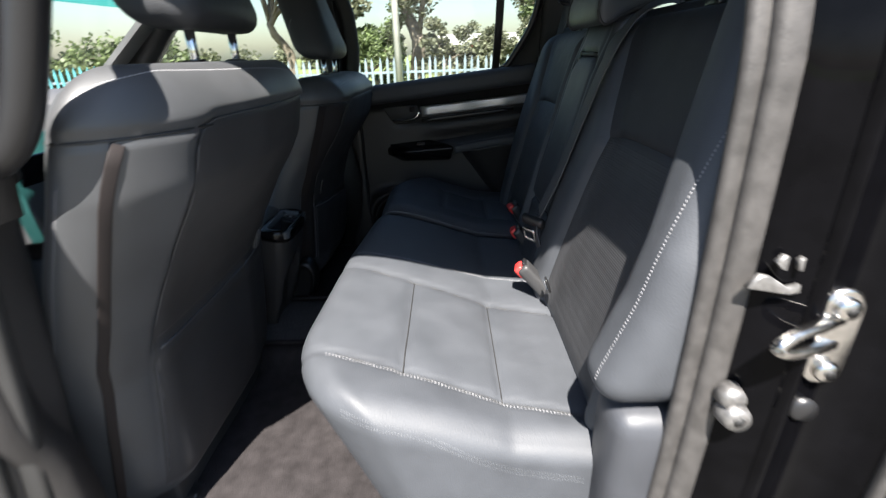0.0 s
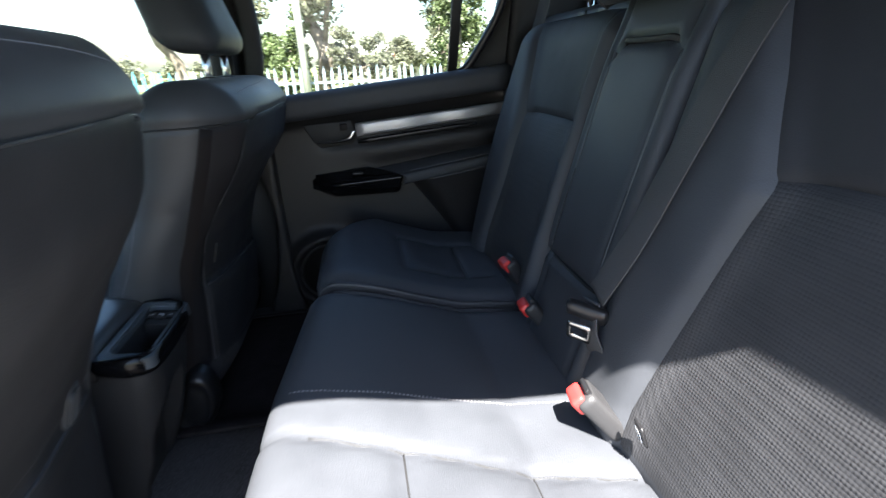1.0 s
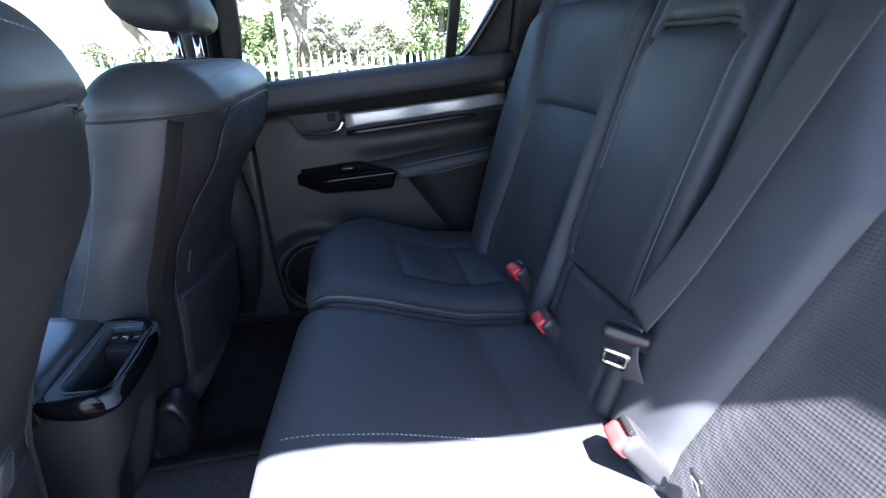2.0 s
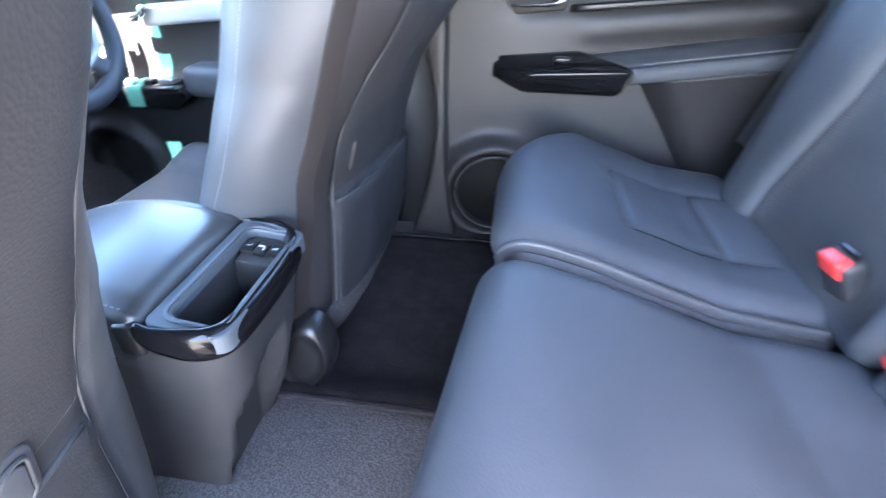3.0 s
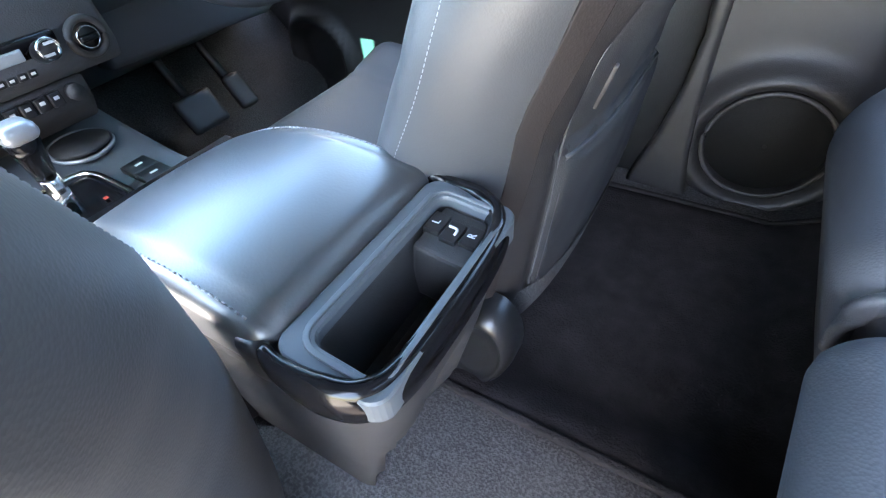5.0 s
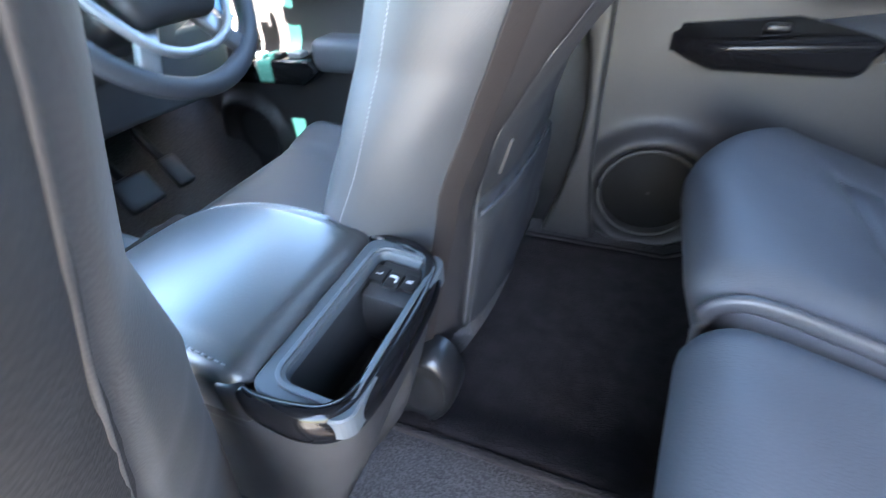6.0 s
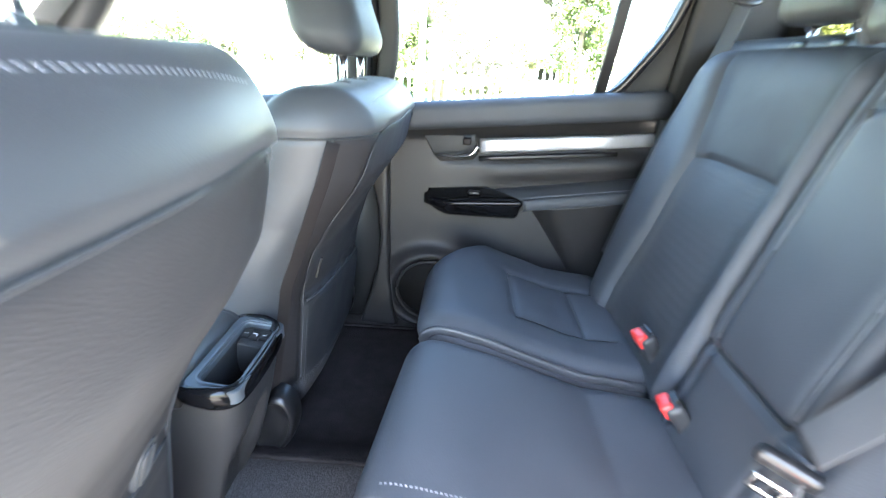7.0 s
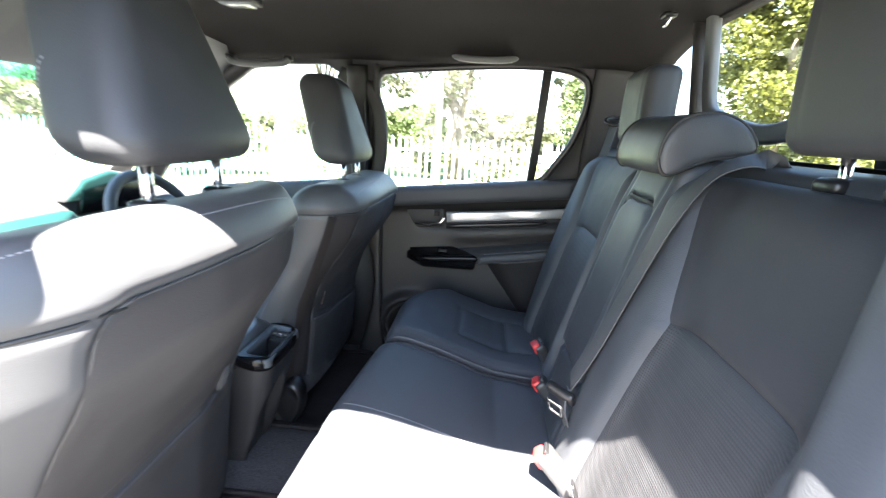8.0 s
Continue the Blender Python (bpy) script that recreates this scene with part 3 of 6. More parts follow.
def rest_end(y, z):
    """Where the switch panel ends and the padded armrest begins: a slanting joint."""
    return 0.075 - 1.35 * (y - 0.668) + 0.35 * max(0.0, 0.36 - z)


def switch_shape(u, v):
    x0 = -0.208
    k = -0.208 + u * 0.283
    front = 0.668 + 0.066 * max(0.0, min(1.0, (-0.115 - k) / 0.09)) ** 2
    top, low = 0.384 + 0.06 * k, 0.327 + 0.30 * max(0.0, -0.13 - k)
    ring_ = [(0.745, top + 0.018), (front + 0.03, top + 0.009), (front + 0.010, top + 0.003), (front + 0.002, top - 0.003), (front, top - 0.010), (front + 0.004, top - 0.024), (front + 0.013, low + 0.012), (front + 0.030, low), (0.745, low - 0.004)]
    q = smooth_line([(0, y, z) for y, z in ring_], 4)[v]
    return (x0 + u * (rest_end(q.y, q.z) - x0), q.y, q.z)


def rest_top(x):
    return 0.388 + 0.147 * (x - 0.067)


def rest_shape(u, v):
    ring_ = [(0.745, 0.022), (0.715, 0.016), (0.69, 0.008), (0.679, 0.0035), (0.6775, 0.0005), (0.676, 0.002), (0.669, -0.002), (0.666, -0.010), (0.666, -0.026), (0.670, -0.031)]
    y, dz = ring_[v]
    a = rest_end(y, 0.37) + 0.002
    x = a + u * (0.46 - a)
    return (x, y, rest_top(x) + dz)


def low_shape(u, v):
    ring_ = [(0.672, 0.360), (0.676, 0.352), (0.688, 0.30), (0.702, 0.24), (0.716, 0.18), (0.730, 0.12), (0.745, 0.09)]
    y, z = ring_[v]
    a = 0.093 + 0.5 * (0.364 - z) + 0.9 * (y - 0.668)
    y += (0.743 - y) * max(0.0, 1 - u / 0.22) ** 2
    x = a + u * (0.46 - a)
    lift = 0.147 * (x - 0.09) * min(1.0, max(0.0, (z - 0.10) / 0.25))
    return (x, y, z + lift)


panel = part("switch_panel", sheet([i / 30 for i in range(31)], list(range(33)), switch_shape, (0, 0.004, -0.002)), GLOSS, rear_door, "glossy black window switch panel")
part("window_switch", chamfer_box((-0.062, 0.703, 0.396), (0.034, 0.020, 0.010), 0.004), PLASTIC_BLACK, panel, "window switch")
arm = sheet([i / 40 for i in range(41)], list(range(10)), rest_shape, (0, 0.005, -0.002))
rest_pad = part("armrest", arm, LEATHER, rear_door, "padded armrest with grey stitching")
stitches("armrest_stitching", arm, [(0.10, 0.681, 0.6), (0.22, 0.681, 0.6), (0.42, 0.681, 0.6)], (0, 0, -1), rest_pad)
part("pocket_panel", sheet([i / 30 for i in range(31)], list(range(7)), low_shape, (0, 0.006, 0)), PLASTIC_DOOR, rear_door, "raised lower trim below the armrest")
hub = (-0.182, 0.057)
ring = [(hub[0] + 0.100 * math.cos(2 * math.pi * i / 40), 0.728, hub[1] + 0.100 * math.sin(2 * math.pi * i / 40)) for i in range(40)]
speaker = part("speaker_ring", tube(ring, 0.0048, 8, True), PLASTIC, rear_door, "raised speaker ring")
part("speaker_grille", sheet([0.004 + 0.0094 * i for i in range(11)], [2 * math.pi * i / 40 for i in range(41)], lambda r, a: (hub[0] + r * math.cos(a), 0.752 - 0.018 * (1 - (r / 0.105) ** 2), hub[1] + r * math.sin(a))), GRILLE, speaker, "black speaker mesh")

# the glass and its frame above the belt
opening = [(-0.315, 0.615), (-0.325, 0.80), (-0.318, 0.98), (-0.305, 1.025), (-0.27, 1.04), (-0.10, 1.055), (0.10, 1.068), (0.26, 1.070), (0.36, 1.055), (0.405, 1.02), (0.41, 0.95), (0.385, 0.84), (0.335, 0.75), (0.285, 0.685), (0.20, 0.668), (-0.05, 0.642)]
outside = [(-0.40, 0.58), (-0.41, 0.80), (-0.41, 1.00), (-0.40, 1.10), (-0.30, 1.12), (-0.10, 1.13), (0.10, 1.13), (0.27, 1.13), (0.42, 1.13), (0.60, 1.12), (0.62, 0.95), (0.62, 0.84), (0.60, 0.72), (0.50, 0.64), (0.30, 0.62), (-0.05, 0.60)]


def right_side(a, b, d):
    return (a, side_y(b) + d, b)


part("window_frame", ring_plate(outside, opening, right_side, 0.05), TRIM_DARK, rear_door, "dark window surround")
part("window_rubber", sweep([right_side(v.x, v.y, -0.004) for v in smooth_line([(a, b, 0) for a, b in opening], 4, True)], circle(0.012, 10), (0, 1, 0), True), PLASTIC_BLACK, rear_door, "black rubber bead")
pane = part("pane", ring_plate([(a, b) for a, b in opening], [(0.03 + (a - 0.03) * 0.02, 0.85 + (b - 0.85) * 0.02) for a, b in opening], lambda a, b, d: (a, side_y(b) + 0.03 + d, b), 0.004), GLASS, rear_door, "clear window glass", False)
pane.visible_shadow = False
part("divider_bar", sweep([(0.252, side_y(0.67) + 0.012, 0.66), (0.262, side_y(0.85) + 0.012, 0.85), (0.268, side_y(1.08) + 0.012, 1.08)], oblong(0.022, 0.03, 0.006), (1, 0, 0)), RUBBER_DARK, rear_door, "black window divider bar")

b_right = thing("pillar_right", (-0.38, 0.70, -0.1), "black trimmed pillar between the right doors", "door pillar", kind="structure")
b_line = [(-0.405 + 0.02 * z, side_y(z) + 0.015, z) for z in zs if 0.50 < z < 1.1]
part("trim", sweep(b_line, oblong(0.13, 0.07, 0.034), (1, 0, 0)), TRIM_DARK, b_right)
part("foot_trim", prism([(-0.266, -0.10), (-0.282, -0.045), (-0.296, 0.03), (-0.304, 0.12), (-0.308, 0.25), (-0.309, 0.45), (-0.310, 0.60), (-0.40, 0.60), (-0.365, 0.45), (-0.340, 0.33), (-0.333, 0.24), (-0.343, 0.14), (-0.362, 0.05), (-0.385, -0.02), (-0.408, -0.10)], 0.700, 0.76, "y", 0.010), PLASTIC_DOOR, b_right, "flared plastic foot of the pillar")
# flat dark sheet stands in for the shade behind the driver's seat
part("recess_shade", prism([(-0.55, -0.10), (-0.31, -0.10), (-0.33, 0.60), (-0.55, 0.60)], 0.742, 0.765, "y"), RUBBER_DARK, b_right, "dark sheet put in for the shade behind the seat")
part("door_seal", sweep([(p[0] + 0.068, p[1] - 0.022, p[2]) for p in b_line if p[2] > 0.56], circle(0.012, 10), (1, 0, 0)), RUBBER_DARK, b_right, "black door seal")
part("opening_seal", sweep(smooth_line([(-0.45, 0.655, 1.03), (-0.395, 0.655, 1.004), (-0.350, 0.658, 0.978), (-0.325, 0.662, 0.935), (-0.311, 0.668, 0.88), (-0.306, 0.672, 0.80), (-0.310, 0.676, 0.73), (-0.325, 0.685, 0.655)], 4), oblong(0.05, 0.035, 0.014), (0, 1, 0)), RUBBER_DARK, b_right, "thick black edge of the pillar")
front_belt = thing("front_seat_belt", (-0.34, 0.66, 0.2), "black front seat belt hanging on the pillar", "seat belt")
part("webbing", sweep(smooth_line([(-0.36, 0.655, 1.0), (-0.355, 0.66, 0.8), (-0.365, 0.675, 0.60), (-0.375, 0.72, 0.50)], 6), oblong(0.047, 0.003, 0.001), (1, 0, 0)), WEBBING, front_belt)
part("loop", puff((-0.358, 0.66, 0.985), (0.065, 0.022, 0.05), 0.01, 0.008), PLASTIC_BLACK, front_belt, "black belt guide")

c_right = thing("pillar_rear_right", (0.5, 0.66, 0.6), "dark plastic rear corner trim beside the window", "corner trim", kind="structure")
part("trim", sheet([0.42 + 0.02 * i for i in range(12)], [0.15 + 0.05 * i for i in range(20)], lambda x, z: (x, side_y(z) - 0.03 - 0.25 * max(0.0, x - 0.44) ** 1.3, z), (0, 0.03, 0)), TRIM_DARK, c_right)
rear_belt = thing("rear_seat_belt", (0.47, 0.6, 0.9), "black rear seat belt beside the corner trim", "seat belt", "rear seat belts")
part("webbing", sweep(smooth_line([(0.495, 0.592, 0.90), (0.475, 0.598, 0.80), (0.44, 0.605, 0.70), (0.395, 0.620, 0.56), (0.36, 0.64, 0.40), (0.33, 0.655, 0.25)], 6), oblong(0.045, 0.003, 0.001), (0.8, 0.2, 0.5)), WEBBING, rear_belt)
part("guide", tube([(0.495 + 0.03 * math.cos(2 * math.pi * i / 16), 0.592 + 0.02 * math.sin(2 * math.pi * i / 16), 0.905 + 0.012 * math.sin(2 * math.pi * i / 16)) for i in range(16)], 0.006, 8, True), PLASTIC_BLACK, rear_belt, "black belt guide ring")
part("tongue", chamfer_box((0.393, 0.612, 0.565), (0.012, 0.02, 0.035), 0.003), STEEL, rear_belt, "bright belt tongue stop")

# front door on the driver's side
front_door = thing("front_door", (-0.9, 0.74, -0.08), "closed driver's door with grey trim and silver strip", "door")


def front_depth(x, z):
    s = z - 0.10 * x
    d = 0.012 * between(s, 0.60, 0.73, 0.008)
    d += 0.045 * between(s, 0.10, 0.40, 0.012) * between(x, -1.30, -0.48, 0.02)
    r = math.hypot(x + 1.2, z - 0.08)
    d += 0.03 * math.exp(-((r - 0.10) / 0.02) ** 2) - 0.02 / (1 + math.exp((r - 0.085) / 0.004))
    return d


us = [-1.42 + 0.012 * i for i in range(81)]
vs = [i / 60 for i in range(61)]
part("trim_panel", sheet(us, vs, lambda x, v: (x, 0.755 - float(front_depth(x, -0.10 + (belt(x) + 0.14) * v)), -0.10 + (belt(x) + 0.14) * v), (0, 0.05, 0)), PLASTIC_DOOR, front_door, "grained grey plastic")
part("top_pad", sweep([(x, 0.738, belt(x) + 0.0) for x in np.linspace(-1.40, -0.46, 20)], oblong(0.055, 0.085, 0.026, 6), (0, 0, 1)), LEATHER, front_door, "padded dark top roll")
part("silver_strip", sweep([(x, 0.722, 0.545 + 0.095 * x) for x in np.linspace(-1.02, -0.48, 10)], oblong(0.022, 0.045, 0.008), (0, 0, 1)), SATIN, front_door, "satin silver strip")
part("handle", sweep(smooth_line([(-1.05, 0.718, 0.44), (-1.03, 0.712, 0.445), (-1.01, 0.708, 0.455), (-1.0, 0.708, 0.47)], 5), oblong(0.014, 0.02, 0.006), (0, 1, 0.2)), CHROME, front_door, "chrome pull handle")
fp = part("switch_panel", prism([(-1.20, 0.285), (-1.15, 0.30), (-0.92, 0.315), (-0.90, 0.29), (-0.95, 0.255), (-1.15, 0.25)], 0.64, 0.72, "y", 0.01), GLOSS, front_door, "glossy black window switch panel")
for i in range(4):
    part("window_switch", chamfer_box((-1.13 + 0.055 * i, 0.668, 0.305 + 0.004 * i), (0.035, 0.028, 0.014), 0.004), SILVER if i % 2 else PLASTIC_BLACK, fp, "window switch")
part("armrest", puff((-0.70, 0.69, 0.32), (0.44, 0.09, 0.07), 0.022, 0.012), LEATHER, front_door, "padded armrest")
part("speaker_ring", tube([(-1.2 + 0.09 * math.cos(2 * math.pi * i / 32), 0.735, 0.08 + 0.09 * math.sin(2 * math.pi * i / 32)) for i in range(32)], 0.008, 8, True), CHROME, front_door, "bright speaker ring")
part("speaker_grille", sheet([0.004 + 0.0105 * i for i in range(9)], [2 * math.pi * i / 32 for i in range(33)], lambda r, a: (-1.2 + r * math.cos(a), 0.752 - 0.012 * (1 - (r / 0.1) ** 2), 0.08 + r * math.sin(a))), GRILLE, front_door, "black speaker mesh")
# thin white sheet imitates the patch of sun on the driver's door
part("sun_patch", prism([(-1.245, 0.435), (-1.14, 0.45), (-1.13, 0.34), (-1.235, 0.30)], 0.69, 0.693, "y"), MARK, front_door, "white sheet put in for the sun patch on the door trim", False)
f_open = [(-1.28, 0.56), (-1.16, 0.70), (-1.02, 0.84), (-0.88, 0.965), (-0.78, 1.03), (-0.66, 1.05), (-0.50, 1.055), (-0.455, 1.03), (-0.455, 0.80), (-0.455, 0.63), (-0.80, 0.60), (-1.05, 0.575)]
f_out = [(-1.42, 0.52), (-1.26, 0.72), (-1.10, 0.88), (-0.94, 1.01), (-0.82, 1.09), (-0.66, 1.12), (-0.46, 1.125), (-0.40, 1.10), (-0.40, 0.80), (-0.40, 0.60), (-0.80, 0.54), (-1.05, 0.52)]
part("window_frame", ring_plate(f_out, f_open, right_side, 0.04), TRIM_DARK, front_door, "dark window surround")
pane = part("pane", ring_plate(f_open, [(-0.8 + (a + 0.8) * 0.02, 0.8 + (b - 0.8) * 0.02) for a, b in f_open], lambda a, b, d: (a, side_y(b) + 0.02 + d, b), 0.004), GLASS, front_door, "clear window glass", False)
pane.visible_shadow = False

# front of the cabin
left_door = thing("front_door_left", (-0.95, -0.80, -0.08), "closed passenger door with dark trim", "door")
part("trim_panel", sheet([-1.42 + 0.06 * i for i in range(17)], [i / 20 for i in range(21)], lambda x, v: (x, mirror_y(0.755) + 0.03 * between(v, 0.2, 0.55, 0.02) + 0.03 * between(v, 0.88, 1.1, 0.02), -0.10 + (belt(x) + 0.14) * v), (0, -0.05, 0)), PLASTIC_DOOR, left_door)
part("window_frame", ring_plate(f_out, f_open, lambda a, b, d: (a, mirror_y(side_y(b)) - d, b), 0.04), PLASTIC, left_door, "dark window surround")
pane = part("pane", ring_plate(f_open, [(-0.8 + (a + 0.8) * 0.02, 0.8 + (b - 0.8) * 0.02) for a, b in f_open], lambda a, b, d: (a, mirror_y(side_y(b)) - 0.02 - d, b), 0.004), GLASS, left_door, "clear window glass", False)
pane.visible_shadow = False

screen_frame = thing("windscreen", (-1.2, MIDDLE, 0.7), "raked windscreen with a green shade band", "windscreen", kind="structure")


def screen(a, b, d):
    """a runs across, b from 0 at the foot to 1 at the top."""
    w = 1 - 0.14 * b
    return (-1.51 + 0.65 * b + 0.08 * (a / 0.7) ** 2 - d, MIDDLE + a * w, 0.60 + 0.50 * b)


s_in = [(-0.70, 0.02), (0.0, 0.0), (0.70, 0.02), (0.70, 0.5), (0.70, 0.70), (0.0, 0.71), (-0.70, 0.70), (-0.70, 0.5)]
s_out = [(-0.80, -0.08), (0.0, -0.08), (0.80, -0.08), (0.80, 0.5), (0.80, 0.95), (0.0, 1.06), (-0.80, 0.95), (-0.80, 0.5)]
part("windscreen_frame", ring_plate(s_out, s_in, screen, 0.03), POST, screen_frame, "grey trim of the windscreen posts", False)
part("shade_band", sheet([-0.7 + 0.1 * i for i in range(15)], [0.645, 0.68, 0.71], lambda a, b: screen(a, b, 0.012)), GLASS_BAND, screen_frame, "green shade band")
pane = part("pane", sheet([-0.7 + 0.1 * i for i in range(15)], [0.0, 0.25, 0.45, 0.645], lambda a, b: screen(a, b, 0.012)), GLASS, screen_frame, "clear windscreen glass")
pane.visible_shadow = False
wall = prism([(-0.84, -0.12), (0.80, -0.12), (0.80, 0.60), (-0.84, 0.60)], -1.66, -1.60, "x")
structure("wall_front", wall, PLASTIC, "dark bulkhead behind the dashboard", "wall", False)


# ---- rear bench ----
def round_corner(p):
    """Sweeps the front edges of the cushions back towards the doors."""
    right, left = np.clip((p[:, 1] - 0.36) / 0.296, 0, 1), np.clip((-0.48 - p[:, 1]) / 0.265, 0, 1)
    p[:, 0] += (0.165 * right ** 2.2 + 0.105 * left ** 2.6) * np.clip((0.15 - p[:, 0]) / 0.30, 0, 1)
    return p


def seat_top(p, n, seams, lift=0.0):
    """Shapes a cushion: higher at the front edge, tucked in below it, with sewn grooves on top. seams: (axis, place, from, to)."""
    p = p.copy()
    k = np.clip((p[:, 2] - 0.06) / 0.20, 0, 1)
    p[:, 2] += k * (lift + np.interp(p[:, 0], [-0.2, -0.1, -0.03, 0.06, 0.14, 0.27, 0.33], [0.030, 0.016, -0.004, -0.036, -0.064, -0.078, -0.080]))
    p[:, 0] += np.clip(0.25 - p[:, 2], 0, 1) * 0.38 * np.clip((0.15 - p[:, 0]) / 0.3, 0, 1)
    p[:, 0] += np.interp(p[:, 1], [-0.75, -0.56, -0.17, 0.0, 0.19, 0.7], [-0.052, -0.056, -0.040, -0.022, 0.0, 0.003]) * np.clip((0.12 - p[:, 0]) / 0.25, 0, 1)
    up = np.clip(n[:, 2], 0, 1)
    front = np.clip(-n[:, 0], 0, 1)
    for axis, at, slope, lo, hi in seams:
        d, e = (p[:, 1] - at - slope * p[:, 0], p[:, 0]) if axis == "y" else (p[:, 0] - at, p[:, 1])
        g = bump_at(d, 0.0055, 0.006) * between(e, lo, hi, 0.006)
        soft = bump_at(d, 0.022, 0.0035) * between(e, lo, hi, 0.01)
        p[:, 2] -= (g + soft) * up
        p[:, 0] += g * front * 0.8
    p[:, 2] += 0.0010 * np.sin(p[:, 0] * 31 + p[:, 1] * 17) * up
    return p


left_seams = [("y", -0.303, -0.17, -0.3, 0.29), ("y", -0.628, -0.14, -0.3, 0.29), ("x", -0.034, 0, -0.63, -0.30), ("x", 0.133, 0, -0.645, -0.325)]
right_seams = [("y", 0.280, 0, 0.03, 0.26), ("y", 0.495, 0, 0.03, 0.26), ("x", 0.032, 0, 0.28, 0.495), ("x", 0.187, 0, 0.27, 0.495)]
left_bench = thing("rear_bench", (0.1, -0.30, -0.02), "black leather rear bench, wider part with middle seat, partly sunlit", "car seat", "rear seats")
right_bench = thing("rear_bench", (0.1, 0.40, -0.02), "black leather rear bench, narrower part behind the driver", "car seat", "rear seats")
left_cushion = puff((0.0725, -0.302, 0.13), (0.495, 0.885, 0.28), 0.055, 0.0085, lambda p, n: seat_top(round_corner(p), n, left_seams))
right_cushion = puff((0.0725, 0.403, 0.13), (0.495, 0.506, 0.29), 0.055, 0.0085, lambda p, n: seat_top(round_corner(p), n, right_seams, 0.004))
lc = part("cushion", left_cushion, LEATHER, left_bench, "black leather seat cushion with sewn panels")
rc = part("cushion", right_cushion, LEATHER, right_bench, "black leather seat cushion with sewn panels")
stitches("stitching", left_cushion, [(-0.182, -0.195, 0.5), (-0.05, -0.195, 0.5), (0.10, -0.195, 0.5), (0.26, -0.195, 0.5)], (0, 0, -1), lc)
stitches("stitching", left_cushion, [(-0.165, -0.613, 0.5), (-0.03, -0.632, 0.5), (0.10, -0.650, 0.5), (0.24, -0.670, 0.5)], (0, 0, -1), lc)
stitches("side_stitching", left_cushion, [(-0.12, -0.9, 0.255), (0.0, -0.9, 0.225), (0.12, -0.9, 0.165), (0.25, -0.9, 0.135)], (0, 1, 0), lc, 0.0046, 0.0036, 0.0005, WELT)
stitches("side_stitching", left_cushion, [(-0.12, -0.9, 0.247), (0.0, -0.9, 0.217), (0.12, -0.9, 0.157), (0.25, -0.9, 0.127)], (0, 1, 0), lc, 0.0046, 0.0036, 0.0005, WELT)
tree_l = skin(right_cushion)
for shape, seams, cushion, ends in ((left_cushion, left_seams, lc, (-0.15, 0.27)), (right_cushion, right_seams, rc, (-0.15, 0.27))):
    over = skin(shape)
    for axis, at, slope, lo, hi in seams:
        line = []
        for e in np.linspace(max(lo, ends[0]) if axis == "y" else lo, min(hi, ends[1]) if axis == "y" else hi, 40):
            x, y = (e, at + slope * e) if axis == "y" else (at, e)
            hit = over.ray_cast(Vector((x, y, 0.6)), Vector((0, 0, -1)))[0]
            if hit is not None:
                line.append(hit)
        part("seam", tube(line, 0.0013, 6), RUBBER_DARK, cushion, "dark sewn seam")
edge = []
for x in np.linspace(-0.150, 0.27, 26):
    hit = tree_l.ray_cast(Vector((x, 0.172, 0.6)), Vector((0, 0, -1)))[0]
    edge.append((x, 0.151, (hit.z if hit is not None else 0.25) - 0.008))
edge = [(edge[0][0] - 0.004, 0.158, edge[0][2] - 0.06), (edge[0][0] - 0.009, 0.153, edge[0][2] - 0.03), (edge[0][0] - 0.008, 0.151, edge[0][2] - 0.012)] + edge
part("edge_roll", sweep(smooth_line(edge, 3), oblong(0.011, 0.018, 0.005), (0, 0, 1)), PIPING, rc, "grey piped edge of the split cushion")


def back_x(z):
    return 0.295 + 0.267 * (z - 0.35)


def lean(p):
    p[:, 0] += 0.267 * (p[:, 2] - 0.5)
    return p


EDGE_Z = [0.26, 0.42, 0.58, 0.69, 0.78]
RIGHT_EDGES = ([0.125, 0.114, 0.113, 0.117, 0.120], [0.425, 0.387, 0.380, 0.414, 0.456])
LEFT_EDGES = ([-0.675, -0.655, -0.645, -0.660, -0.680], [-0.300, -0.330, -0.357, -0.312, -0.265])


def seam_height(y, lo, hi):
    """The seam across the insert, which sags a little towards its ends."""
    return 0.592 - 0.6 * np.clip(np.abs(y - (lo + hi) / 2) - 0.05, 0, 1) ** 2


